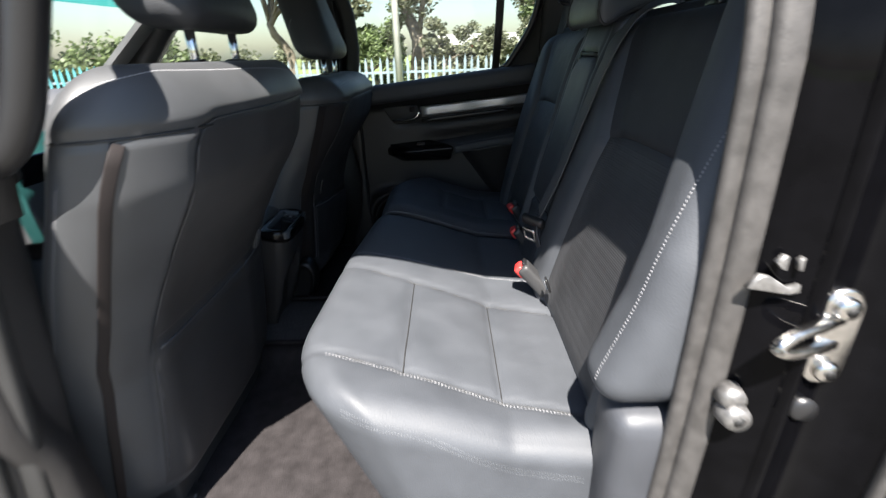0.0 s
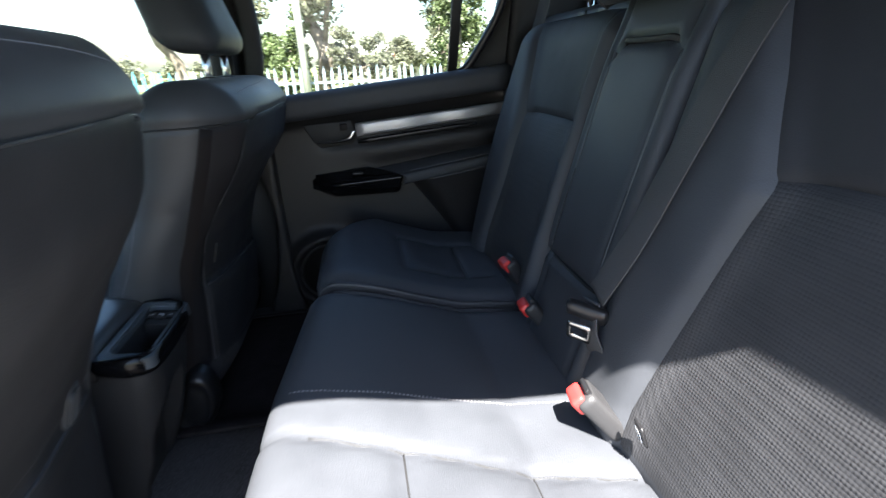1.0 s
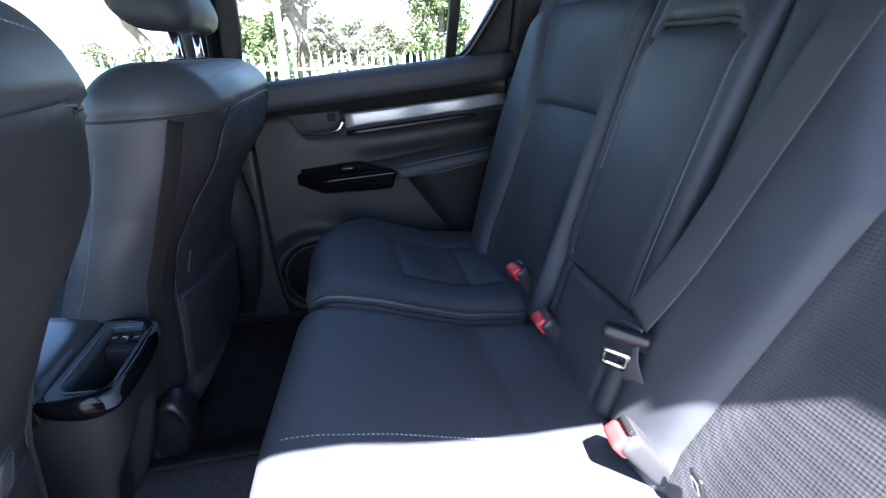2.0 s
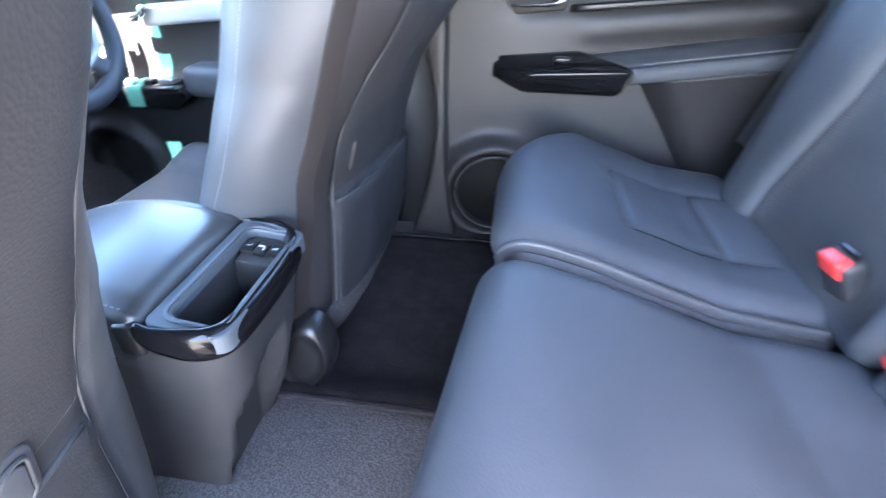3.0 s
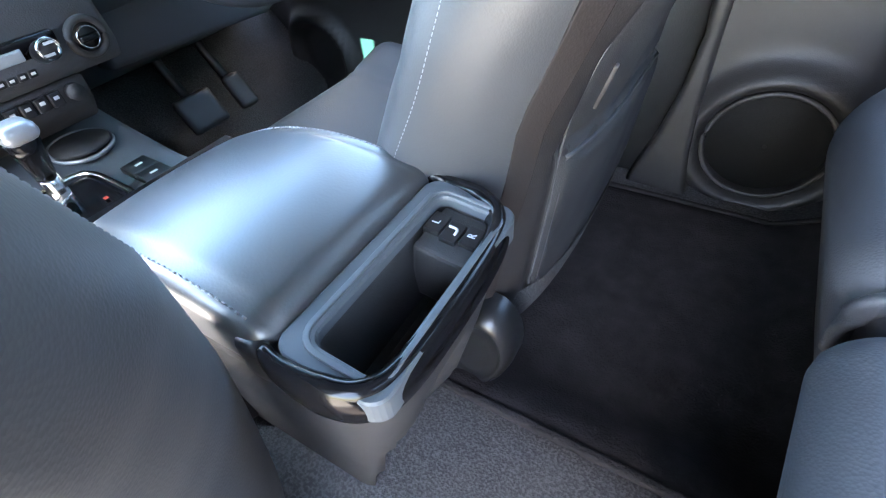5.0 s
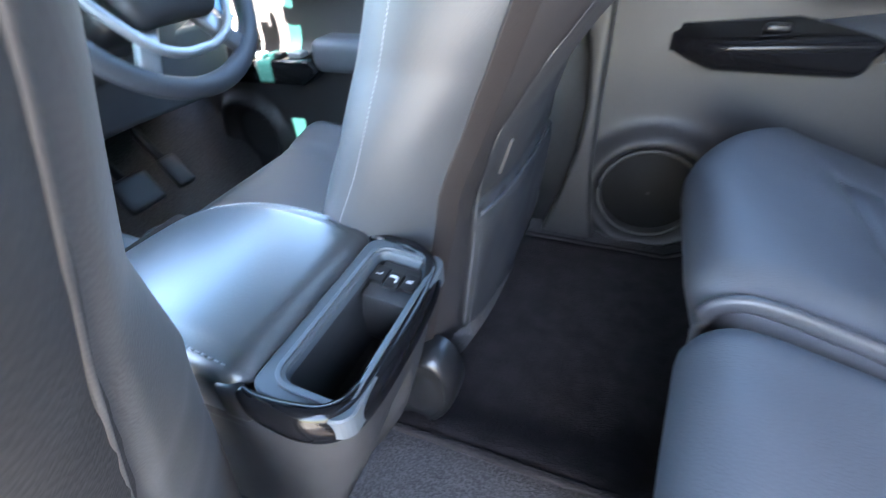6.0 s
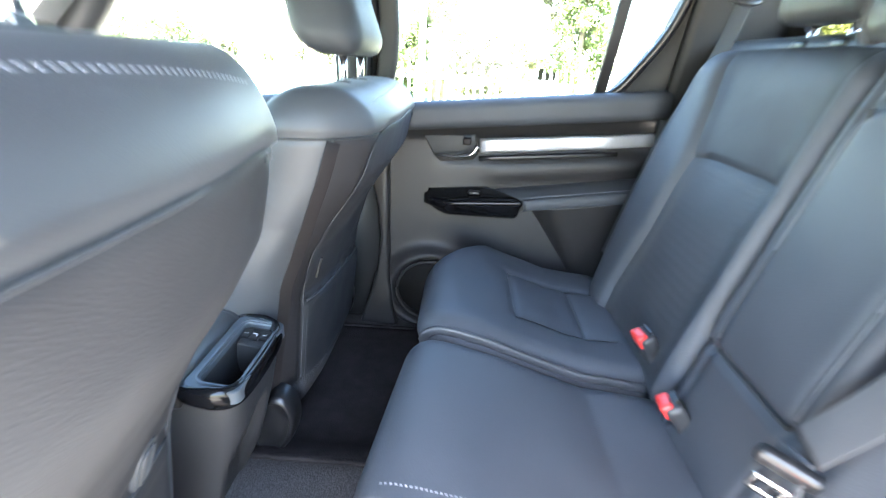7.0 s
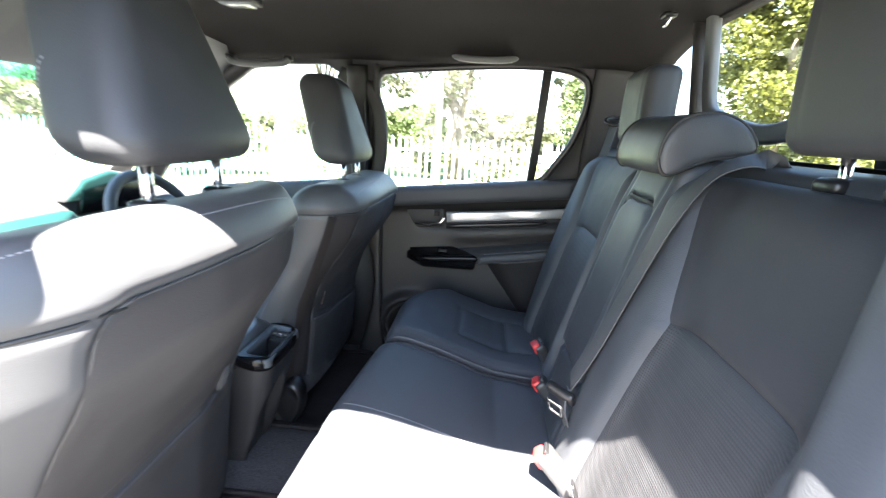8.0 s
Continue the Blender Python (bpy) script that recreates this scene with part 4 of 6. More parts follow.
def outer_back(p, n, edges):
    """An outer backrest: side rolls round a sunk insert that is parted by a seam."""
    p = p.copy()
    y, z = p[:, 1].copy(), p[:, 2].copy()
    front = np.clip(-n[:, 0], 0, 1)
    lo, hi = (np.interp(z, EDGE_Z, e) for e in edges)
    cols, rows = np.unique(np.round(y, 5)), np.unique(np.round(z, 5))
    y0, y1 = cols[0], cols[-1]
    lo0, hi0 = (cols[np.argmin(np.abs(cols - np.mean(e)))] for e in edges)
    z0 = rows[np.argmin(np.abs(rows - 0.585))]
    y = np.where(y <= lo0 + 1e-5, y0 + (y - y0) * (lo - y0) / (lo0 - y0), np.where(y <= hi0 + 1e-5, lo + (y - lo0) * (hi - lo) / (hi0 - lo0), y1 - (y1 - y) * (y1 - hi) / (y1 - hi0)))
    p[:, 1] = y
    cross = seam_height(y, lo, hi)
    z = z + (cross - z0) * np.clip(1 - np.abs(z - z0) / 0.2, 0, 1)
    p[:, 2] = z
    inside = between(y, lo, hi, 0.010) * between(z, 0.10, 0.90, 0.02)
    p[:, 0] += front * 0.028 * inside
    for e in (lo, hi):
        p[:, 0] += front * bump_at(y - e, 0.006, 0.006)
    p[:, 0] += front * bump_at(z - cross, 0.0055, 0.007) * inside
    p[:, 0] += front * bump_at(z - cross, 0.04, 0.006) * inside
    p[:, 0] -= front * 0.012 * np.sin(np.clip((z - 0.2) / 0.6, 0, 1) * np.pi)
    out = np.abs(y - (y.min() + y.max()) / 2)
    p[:, 2] -= 0.04 * np.clip(out - 0.16, 0, 1) ** 1.5 * 6 * np.clip((z - 0.7) / 0.12, 0, 1)
    p[:, 0] += 0.075 * np.clip((y - 0.50) / 0.14, 0, 1) ** 1.5
    return lean(p)


left_back = puff((0.392, -0.445, 0.485), (0.125, 0.55, 0.63), 0.05, 0.0085, lambda p, n: outer_back(p, n, LEFT_EDGES))
right_back = puff((0.392, 0.365, 0.483), (0.125, 0.575, 0.626), 0.05, 0.0085, lambda p, n: outer_back(p, n, RIGHT_EDGES))


def split_back(name, shape, edges, parent):
    """Parts the backrest's faces into the rolls and the woven insert, so that each has its own cover."""
    v, f = np.array(shape[0]), np.array(shape[1])
    c = v[f].mean(1)
    y, z = c[:, 1], c[:, 2]
    lo, hi = (np.interp(z, EDGE_Z, e) for e in edges)
    inner = (y > lo) & (y < hi) & (z < 0.80) & (z > 0.2) & (c[:, 0] < 0.45 + 0.267 * (z - 0.5))
    below = z < seam_height(y, lo, hi)
    for part_name, mask, mat, label in ((name, ~inner, LEATHER, "black leather backrest"), ("upper_insert", inner & ~below, INSERT, "matte dark insert panel"), ("insert", inner & below, PERFORATED, "dimpled dark insert panel")):
        used, back_to = np.unique(f[mask], return_inverse=True)
        part(part_name, (v[used], back_to.reshape(-1, 4)), mat, parent, label)


split_back("backrest", left_back, LEFT_EDGES, left_bench)
split_back("backrest", right_back, RIGHT_EDGES, right_bench)


def arm_panel(p, n):
    p = p.copy()
    front = np.clip(-n[:, 0], 0, 1)
    q, z = p[:, 1] + 0.047, p[:, 2].copy()
    for s in (-1, 1):
        p[:, 0] += front * bump_at(q - s * 0.088, 0.006, 0.006)
    p[:, 0] += front * bump_at(z - 0.352, 0.006, 0.014) * (np.abs(q) < 0.13)
    p[:, 0] -= front * 0.012 * between(z, 0.36, 0.74, 0.02)
    p[:, 0] += front * 0.014 * between(z + 0.9 * np.clip(np.abs(q) - 0.06, 0, 1), 0.727, 0.739, 0.003) * between(q, -0.086, 0.086, 0.005)
    return lean(p)


centre = puff((0.405, -0.047, 0.495), (0.125, 0.243, 0.65), 0.028, 0.0075, arm_panel)
cp = part("armrest_panel", centre, LEATHER_SOFT, left_bench, "folded-up middle armrest panel in black leather")
panel_skin = skin(centre)
gap = []
for q, z in [(0.088, 0.52 - 0.02 * i) for i in range(9)] + [(0.080 - 0.02 * i, 0.350) for i in range(9)] + [(-0.088, 0.36 + 0.02 * i) for i in range(9)]:
    hit = panel_skin.ray_cast(Vector((0.0, q - 0.047, z)), Vector((1, 0, 0)))[0]
    if hit is not None:
        gap.append(hit)
part("panel_gap", tube(gap, 0.0032, 6), RUBBER_DARK, cp, "dark gap round the foot of the armrest")
part("pull_strap", sweep(smooth_line([(back_x(0.733) + 0.004 + 1.2 * max(0.0, abs(q) - 0.06), q - 0.047, 0.733 - 0.9 * max(0.0, abs(q) - 0.06)) for q in (-0.082, -0.072, -0.06, -0.03, 0.0, 0.03, 0.06, 0.072, 0.082)], 4), oblong(0.008, 0.009, 0.003), (0, 0, 1)), RUBBER_DARK, cp, "dark pull slot at the top of the armrest")
for q in (-0.0885, 0.0885):
    line = [hit for hit in (panel_skin.ray_cast(Vector((0.0, q - 0.047, z)), Vector((1, 0, 0)))[0] for z in np.linspace(0.37, 0.716, 24)) if hit is not None]
    part("edge_welt", tube(line, 0.0030, 8), WELT, cp, "pale sewn edge of the armrest panel")


def side_roll(p, n):
    p = lean(p.copy())
    p[:, 0] -= 0.03 * np.clip((0.45 - p[:, 2]) / 0.3, 0, 1) + 0.014 * (p[:, 1] < 0)
    p[:, 1] += 0.17 * np.clip(p[:, 2] - 0.52, 0, 1) * (p[:, 1] < 0)
    return p


def bolster(y, parent, s):
    """The narrow fixed roll between backrest and door, with a row of white stitches."""
    low, high = (0.31, 0.90) if s < 0 else (0.12, 0.81)
    shape = puff((0.375, y, (high + low) / 2), (0.14, 0.112, high - low), 0.045, 0.009, side_roll)
    b = part("side_bolster", shape, LEATHER, parent, "padded side bolster with white stitching")
    line = [(0.0, y + s * 0.018, z) for z in (0.34, 0.45, 0.60, 0.74, 0.86)]
    stitches("stitching", shape, line, (1, 0, 0), b, 0.005, 0.0034, 0.0007)
    if s < 0:
        part("base_trim", puff((0.325, y + s * 0.01, 0.14), (0.13, 0.10, 0.33), 0.03, 0.02), LEATHER_SOFT, parent, "trim below the side bolster")


bolster(-0.745, left_bench, -1)


def headrest(parent, y, x, z0, w, h, d, label, tilt=0.18, taper=0.16, r=0.042, bow=0.02):
    def warp(p, n):
        p = p.copy()
        k = (p[:, 2] - z0) / h
        p[:, 1] = y + (p[:, 1] - y) * (1.0 - taper * np.clip(k, 0, 1) ** 2)
        p[:, 0] += tilt * (p[:, 2] - z0) - bow * np.sin(np.pi * np.clip(k, 0, 1))
        side = np.abs(p[:, 1] - y)
        p[:, 0] += bump_at(side - 0.36 * w, 0.004, 0.004) * np.clip(-n[:, 0], 0, 1)
        p[:, 2] -= bump_at(side - 0.36 * w, 0.004, 0.004) * np.clip(n[:, 2], 0, 1)
        return p
    shape = puff((x, y, z0 + h / 2), (d, w, h), min(r, d * 0.45), 0.0085, warp)
    ob = part("headrest", shape, HEAD_LEATHER, parent, label)
    for s in (-1, 1):
        part("post", tube([(x + 0.002, y + s * w * 0.22, z0 - 0.075), (x + 0.002, y + s * w * 0.22, z0 + 0.03)], 0.007, 10), CHROME, ob, "chrome headrest post")
        part("guide", puff((x + 0.002, y + s * w * 0.22, z0 - 0.034), (0.046, 0.046, 0.022), 0.009, 0.01), PLASTIC_BLACK, ob, "black post guide")
    return ob, shape


headrest(right_bench, 0.305, 0.50, 0.835, 0.215, 0.20, 0.09, "tall black leather headrest", 0.02, 0.06, 0.03, 0.004)
headrest(left_bench, -0.49, 0.492, 0.84, 0.235, 0.215, 0.09, "tall black leather headrest", -0.02, 0.03, 0.026, 0.002)


def saddle(k, y):
    """The middle headrest's bean-shaped outline, drawn in to its middle by k."""
    outline = smooth_line([(0.388, 0, 0.793), (0.377, 0, 0.812), (0.378, 0, 0.840), (0.390, 0, 0.870), (0.415, 0, 0.892), (0.462, 0, 0.900), (0.506, 0, 0.885), (0.532, 0, 0.855), (0.530, 0, 0.836), (0.500, 0, 0.829), (0.462, 0, 0.822), (0.428, 0, 0.808), (0.406, 0, 0.796)], 4, True)
    return [(0.450 + (p[0] - 0.450) * k, y, 0.846 + (p[2] - 0.846) * k) for p in outline]


HEAD_ENDS = (-0.182, 0.088)
lo, hi = HEAD_ENDS
ends = [(0.001, -0.003), (0.2, -0.003), (0.5, -0.002), (0.85, 0.0), (0.955, 0.003), (1.0, 0.008)]
mid_shape = rings([saddle(k, lo + d) for k, d in ends] + [saddle(1.0 + 0.02 * math.sin(math.pi * i / 10), lo + 0.012 + (hi - lo - 0.024) * i / 10) for i in range(1, 10)] + [saddle(k, hi - d) for k, d in ends[::-1]], True)
mid_head = part("middle_headrest", mid_shape, LEATHER_SOFT, left_bench, "low saddle-shaped middle headrest with dark piping")
for y in (lo + 0.007, hi - 0.007):
    part("piping", tube(saddle(0.995, y), 0.0036, 8, True), RUBBER_DARK, mid_head, "dark piping")
part("top_shelf", puff((0.55, MIDDLE, 0.79), (0.14, 1.40, 0.06), 0.02, 0.03), LEATHER_SOFT, left_bench, "padded top edge behind the backrests")


# ---- belts ----
def buckle(at, tilt, turn, label):
    b = thing("belt_buckle", at, label, "seat belt buckle", "rear belt buckles")
    m = Matrix.Translation(at) @ pose(0, 0, 0, 0, tilt, turn)
    part("body", moved(puff((0, 0, -0.036), (0.030, 0.048, 0.094), 0.009, 0.006), m), BUCKLE, b, "dark buckle housing")
    button = part("button", moved(puff((-0.009, 0, 0.002), (0.022, 0.037, 0.030), 0.006, 0.004), m), RED, b, "red push button")
    part("slot", moved(chamfer_box((0.010, 0, 0.009), (0.006, 0.028, 0.016), 0.001), m), PLASTIC_BLACK, button, "dark tongue slot")
    part("stalk", moved(sweep([(0, 0, -0.07), (0.02, 0, -0.12)], oblong(0.03, 0.008, 0.003), (1, 0, 0)), m), WEBBING, b, "short black webbing stalk")
    return b


buckle((0.267, 0.189, 0.272), -30, 8, "red-buttoned seat belt buckle between the bench cushions")
buckle((0.255, 0.022, 0.252), -38, -6, "red-buttoned seat belt buckle at the middle seat")
buckle((0.228, -0.268, 0.268), -42, -10, "red-buttoned seat belt buckle standing in sunlight")

mid_belt = thing("middle_seat_belt", (0.30, -0.20, 0.24), "black middle seat belt lying across the backrest", "seat belt", "rear seat belts")
web = smooth_line([(0.56, -0.285, 0.76), (0.505, -0.280, 0.824), (0.432, -0.272, 0.808), (0.378, -0.272, 0.735), (0.342, -0.250, 0.62), (0.303, -0.222, 0.48), (0.272, -0.195, 0.385)], 8)
part("webbing", sweep(web, oblong(0.047, 0.0028, 0.001), (-1, 0, 0.25)), WEBBING, mid_belt)
part("lower_webbing", sweep(smooth_line([(0.268, -0.190, 0.375), (0.262, -0.20, 0.33), (0.282, -0.215, 0.27), (0.30, -0.22, 0.21)], 6), oblong(0.045, 0.0028, 0.001), (-1, 0, 0.25)), WEBBING, mid_belt)
m = pose(0.256, -0.200, 0.362, 8, -28, 44)
tongue = part("tongue_grip", moved(puff((0, 0, 0), (0.016, 0.062, 0.030), 0.006, 0.006), m), PLASTIC_BLACK, mid_belt, "black tongue grip")
part("tongue", moved(ring_plate(oblong(0.038, 0.046, 0.006), oblong(0.022, 0.022, 0.004), lambda a, b, d: (d - 0.020, a + 0.004, b - 0.034), 0.003), m), STEEL, tongue, "bright metal tongue")
tag = thing("child_seat_tag", (0.272, -0.343, 0.245), "small child seat anchor tag with a white mark", "label tag")
m = pose(0.268, -0.343, 0.262, 0, -20, -8)
part("plate", moved(puff((0, 0, 0), (0.006, 0.022, 0.034), 0.003, 0.006), m), PLASTIC_BLACK, tag)
part("mark", moved(ring_plate(oblong(0.014, 0.024, 0.004), oblong(0.009, 0.016, 0.003), lambda a, b, d: (-0.0042 + d, a, b), 0.001), m), MARK, tag, "white printed outline")


# ---- front seats ----
SEAT_Z = [0.0, 0.15, 0.30, 0.42, 0.50, 0.60, 0.68, 0.75]
SEAT_IN = [0.268, 0.283, 0.284, 0.272, 0.260, 0.256, 0.260, 0.250]
SEAT_OUT = [0.270, 0.290, 0.310, 0.325, 0.335, 0.340, 0.338, 0.325]
FACE_Z = [0.0, 0.15, 0.30, 0.40, 0.50, 0.60, 0.68, 0.75]
FACE_BACK = [-0.445, -0.430, -0.415, -0.385, -0.340, -0.285, -0.268, -0.278]
FACE_FRONT = [-0.60, -0.59, -0.555, -0.515, -0.470, -0.425, -0.395, -0.375]


def car_seat(yc, s_in, drop, pocket, hook_at, deep, inner, flat, label):
    """A front seat; s_in is the way along y to the car's middle, drop lowers its upper half,
    inner is the back panel's edge on that side, flat says how far the lower back lies flat."""
    seat = thing("car_seat", (-0.6, yc, -0.06), label, "car seat", "front seats")

    def half_width(q, z):
        """Half the seat's width at a height, to the side on which q lies."""
        return np.where(np.asarray(q) * s_in > 0, np.interp(z, SEAT_Z, SEAT_IN), np.interp(z, SEAT_Z, SEAT_OUT))

    def slit_z(q):
        return pocket + 0.035 * q * s_in * (yc > 0)

    def panel_edge(o, z):
        """How far a place lies outside the sewn back panel; o runs towards the car's middle."""
        r = np.where(o > -0.035, 0.085, 0.05)
        dx, dz = np.abs(o - (inner - 0.255) / 2) - ((inner + 0.255) / 2 - r), z - (0.678 - r)
        return np.hypot(np.maximum(dx, 0), np.maximum(dz, 0)) - r + np.minimum(np.maximum(dx, dz), 0)

    def sunk(p):
        k = np.clip((p[:, 2] - 0.36) / 0.24, 0, 1)
        p[:, 2] -= drop * k * k * (3 - 2 * k)
        return p

    def warp(p, n):
        p = p.copy()
        z = p[:, 2].copy()
        q = (p[:, 1] - yc) / 0.32
        back = np.clip(n[:, 0], 0, 1)
        t = np.clip((p[:, 0] + 0.5125) / 0.15, 0, 1)
        p[:, 1] = yc + q * (half_width(q, z) + 0.016 * flat * (q * s_in > 0) * between(z, 0.12, 0.50, 0.06)) * (1.075 - 0.175 * t * t - 0.045 * (yc < 0) * (q * s_in > 0) * np.clip((z - 0.42) / 0.08, 0, 1) * (1 - t * t))
        x_front = np.interp(z, FACE_Z, FACE_FRONT) - deep * np.clip((z - 0.40) / 0.2, 0, 1)
        low = flat * (1 - np.clip((z - 0.34) / 0.22, 0, 1))
        x_back = np.interp(z, FACE_Z, FACE_BACK) + 0.035 * (1 - np.abs(q) ** 2.2 * np.where((q * s_in < 0) & (yc > 0), 0.0, 1.0)) * (1 - 0.9 * low) - 0.022 * low * np.clip((q * s_in - 0.3) / 0.6, 0, 1)
        p[:, 0] = x_front + t * (x_back - x_front)
        p[:, 0] += 0.06 * np.clip(0.7 - np.abs(q), 0, 1) * (1 - t) * between(z, 0.1, 0.66, 0.04)
        o = (p[:, 1] - yc) * s_in
        far = panel_edge(o, z)
        inside = 1 / (1 + np.exp(far / 0.0026))
        seam = (bump_at(z - 0.670, 0.005, 0.006)) * (1 - inside) * np.clip(t * 4 - 0.6, 0, 1)
        p -= n * seam[:, None]
        p[:, 0] -= back * (0.004 * inside + bump_at(far, 0.005, 0.005))
        slit = slit_z(q)
        p[:, 0] -= back * bump_at(z - slit, 0.005, 0.008) * inside
        p[:, 0] += back * 0.010 * inside * between(z, 0.0, slit - 0.006, 0.006)
        return sunk(p)

    shape = puff((-0.4375, yc, 0.375), (0.15, 0.64, 0.74), 0.062, 0.0085, warp)
    # the driver's backrest is parted into a lit side and a shaded rear
    if yc > 0:
        v, f = np.array(shape[0]), np.array(shape[1])
        c = v[f].mean(1)
        z = c[:, 2] + drop * np.clip((c[:, 2] - 0.36) / 0.20, 0, 1)
        rear = (c[:, 0] > np.interp(z, [0.05, 0.35, 0.664], [-0.462, -0.408, -0.312])) & (z < 0.668)
        pieces = []
        for mask in (~rear, rear):
            used, back_to = np.unique(f[mask], return_inverse=True)
            pieces.append((v[used], back_to.reshape(-1, 4)))
        body = part("backrest", pieces[0], BACKING, seat, "black leather backrest with sewn back panel and pocket")
        part("shaded_rear", pieces[1], REAR_SHADED, body, "brown-black copy of the backrest vinyl for its shaded rear")
    else:
        body = part("backrest", shape, BACKING, seat, "black leather backrest with sewn back panel and pocket")
    tree = skin(shape)

    def on_back(o, z, off=0.0006):
        hit = tree.ray_cast(Vector((0.2, yc + o * s_in, z)), Vector((-1, 0, 0)))[0]
        return None if hit is None else hit + Vector((off, 0, 0))

    stitches("stitching", shape, [(x, yc + o * s_in, z - drop) for x, o, z in ((-0.335, -0.322, 0.712), (-0.30, -0.28, 0.728), (-0.27, -0.15, 0.735), (-0.262, 0.0, 0.732), (-0.262, 0.10, 0.728), (-0.265, 0.17, 0.722))], (-0.6, 0, -0.8), body, 0.006, 0.004, 0.0008)
    for s in (-1, 1):
        edge = [(float(np.interp(z, FACE_Z, FACE_FRONT)) - deep * min(1.0, max(0.0, (z - 0.40) / 0.2)) + 0.040, yc + s * 0.6, z - drop * min(1.0, max(0.0, (z - 0.36) / 0.24))) for z in (0.12, 0.22, 0.30, 0.39, 0.48, 0.56, 0.62)]
        stitches("side_stitching", shape, edge, (0, -s, 0), body, 0.0042, 0.0030, 0.0004)
        strip = []
        for z in np.linspace(0.664, 0.05, 26):
            x = float(np.interp(z, [0.05, 0.35, 0.664], [-0.462, -0.408, -0.312] if yc > 0 else [-0.525, -0.445, -0.312]))
            z -= drop * min(1.0, max(0.0, (z - 0.36) / 0.24))
            hit = tree.ray_cast(Vector((x, yc + s, z)), Vector((0, -s, 0)))[0]
            if hit is not None:
                strip.append(hit + Vector((0.0012, 0.0012 * s, 0)))
        if yc > 0 or s * s_in < 0:
            part("seam_strip", sweep(strip, oblong(0.024 if yc > 0 else 0.014, 0.0030, 0.0012), (1, s, 0)), STRIPMAT, body, "narrow brown-black strip between two seams")
        oval = [(-0.446 + 0.046 * math.cos(2 * math.pi * i / 28) + 0.012 * math.sin(2 * math.pi * i / 28), 0.055 + 0.078 * math.sin(2 * math.pi * i / 28)) for i in range(28)]
        if yc < 0:
            continue
        dome = [[(-0.446 + (x + 0.446) * k, yc + s * y, 0.055 + (z - 0.055) * k) for x, z in oval] for k, y in ((1.0, 0.236), (1.0, 0.252), (0.98, 0.262), (0.93, 0.271), (0.85, 0.277), (0.77, 0.279), (0.72, 0.277), (0.68, 0.274), (0.45, 0.277), (0.2, 0.278))]
        part("hinge_cover", rings(dome, True), PLASTIC_BLACK, seat, "oval plastic hinge cover")
    arcs = ([], [])
    for g in range(-108, 109, 3):
        way = Vector((math.cos(radians(g)), s_in * math.sin(radians(g)), 0))
        z = 0.668 - drop
        hit = tree.ray_cast(Vector((-0.37, yc, z)) + way * 0.6, -way)[0]
        if hit is not None and not -0.215 < (hit.y - yc) * s_in < 0.150:
            arcs[g > 0].append(hit)
    for arc in arcs:
        part("cross_seam", tube(arc, 0.0021, 6), RUBBER_DARK, body, "dark sewn seam below the shoulders")
    for o in (-0.250, 0.180):
        seam = [v for v in (on_back(o, z, 0.0) for z in np.linspace(0.29, 0.10, 10)) if v is not None]
        part("pocket_seam", tube(seam, 0.0014, 6), PIPING, body, "grey pocket seam")
    def panel_at(u, v):
        """The skin of the back panel, laid close over the backrest; u runs across, v upwards."""
        z = 0.05 + 0.6265 * v
        left = -0.255 + (0.05 - math.sqrt(max(0.0, 0.0025 - max(0.0, z - 0.628) ** 2)))
        right = inner - (0.085 - math.sqrt(max(0.0, 0.007225 - max(0.0, z - 0.593) ** 2)))
        o = left + (right - left) * u
        w = z - drop * float(np.clip((z - 0.36) / 0.24, 0, 1) ** 2 * (3 - 2 * np.clip((z - 0.36) / 0.24, 0, 1)))
        hit = on_back(o, w, 0.0012)
        return hit if hit is not None else Vector((-0.40, yc + o * s_in, w))

    rows = [i / 60 for i in range(55)] + [0.92, 0.94, 0.955, 0.967, 0.977, 0.985, 0.991, 0.996, 1.0]
    part("back_panel", sheet([i / 48 for i in range(49)], rows, panel_at), PANEL, body, "darker sewn back panel")
    welt = []
    for o, z in [(-0.252, 0.08 + 0.045 * i) for i in range(13)] + [(-0.205 - 0.047 * math.cos(radians(g)), 0.628 + 0.047 * math.sin(radians(g))) for g in range(15, 91, 15)] + [(-0.16 + 0.04 * i, 0.6755) for i in range(6)] + [(inner - 0.085 + 0.082 * math.sin(radians(g)), 0.593 + 0.082 * math.cos(radians(g))) for g in range(10, 91, 16)] + [(inner - 0.003, 0.56 - 0.045 * i) for i in range(11)]:
        v = on_back(o, z - drop * float(np.clip((z - 0.36) / 0.24, 0, 1)), 0.0012)
        if v is not None:
            welt.append(v)
    part("panel_welt", tube(smooth_line(welt, 3), 0.0012, 6), BACKING, body, "sewn edge of the back panel")
    if yc > 0:
        def skirt_at(u, v):
            """A carpet flap below the panel, deeper towards the car's middle."""
            o = 0.215 - 0.475 * u
            z = 0.010 + (0.105 - 0.075 * u) * v
            hit = on_back(o, z, 0.0035)
            return hit if hit is not None else Vector((-0.44, yc + o * s_in, z))

        part("skirt", sheet([i / 30 for i in range(31)], [i / 6 for i in range(7)], skirt_at), CARPET, body, "grey carpet flap below the back panel")
    hem = [v for v in (on_back(o, float(slit_z(o * s_in / 0.28)) - 0.010, 0.0) for o in np.linspace(-0.245, inner - 0.010, 24)) if v is not None]
    part("pocket_hem", tube(hem, 0.0026, 8), PIPING, body, "grey hem of the seat pocket")
    at = on_back((hook_at[0] - yc) * s_in, hook_at[1])
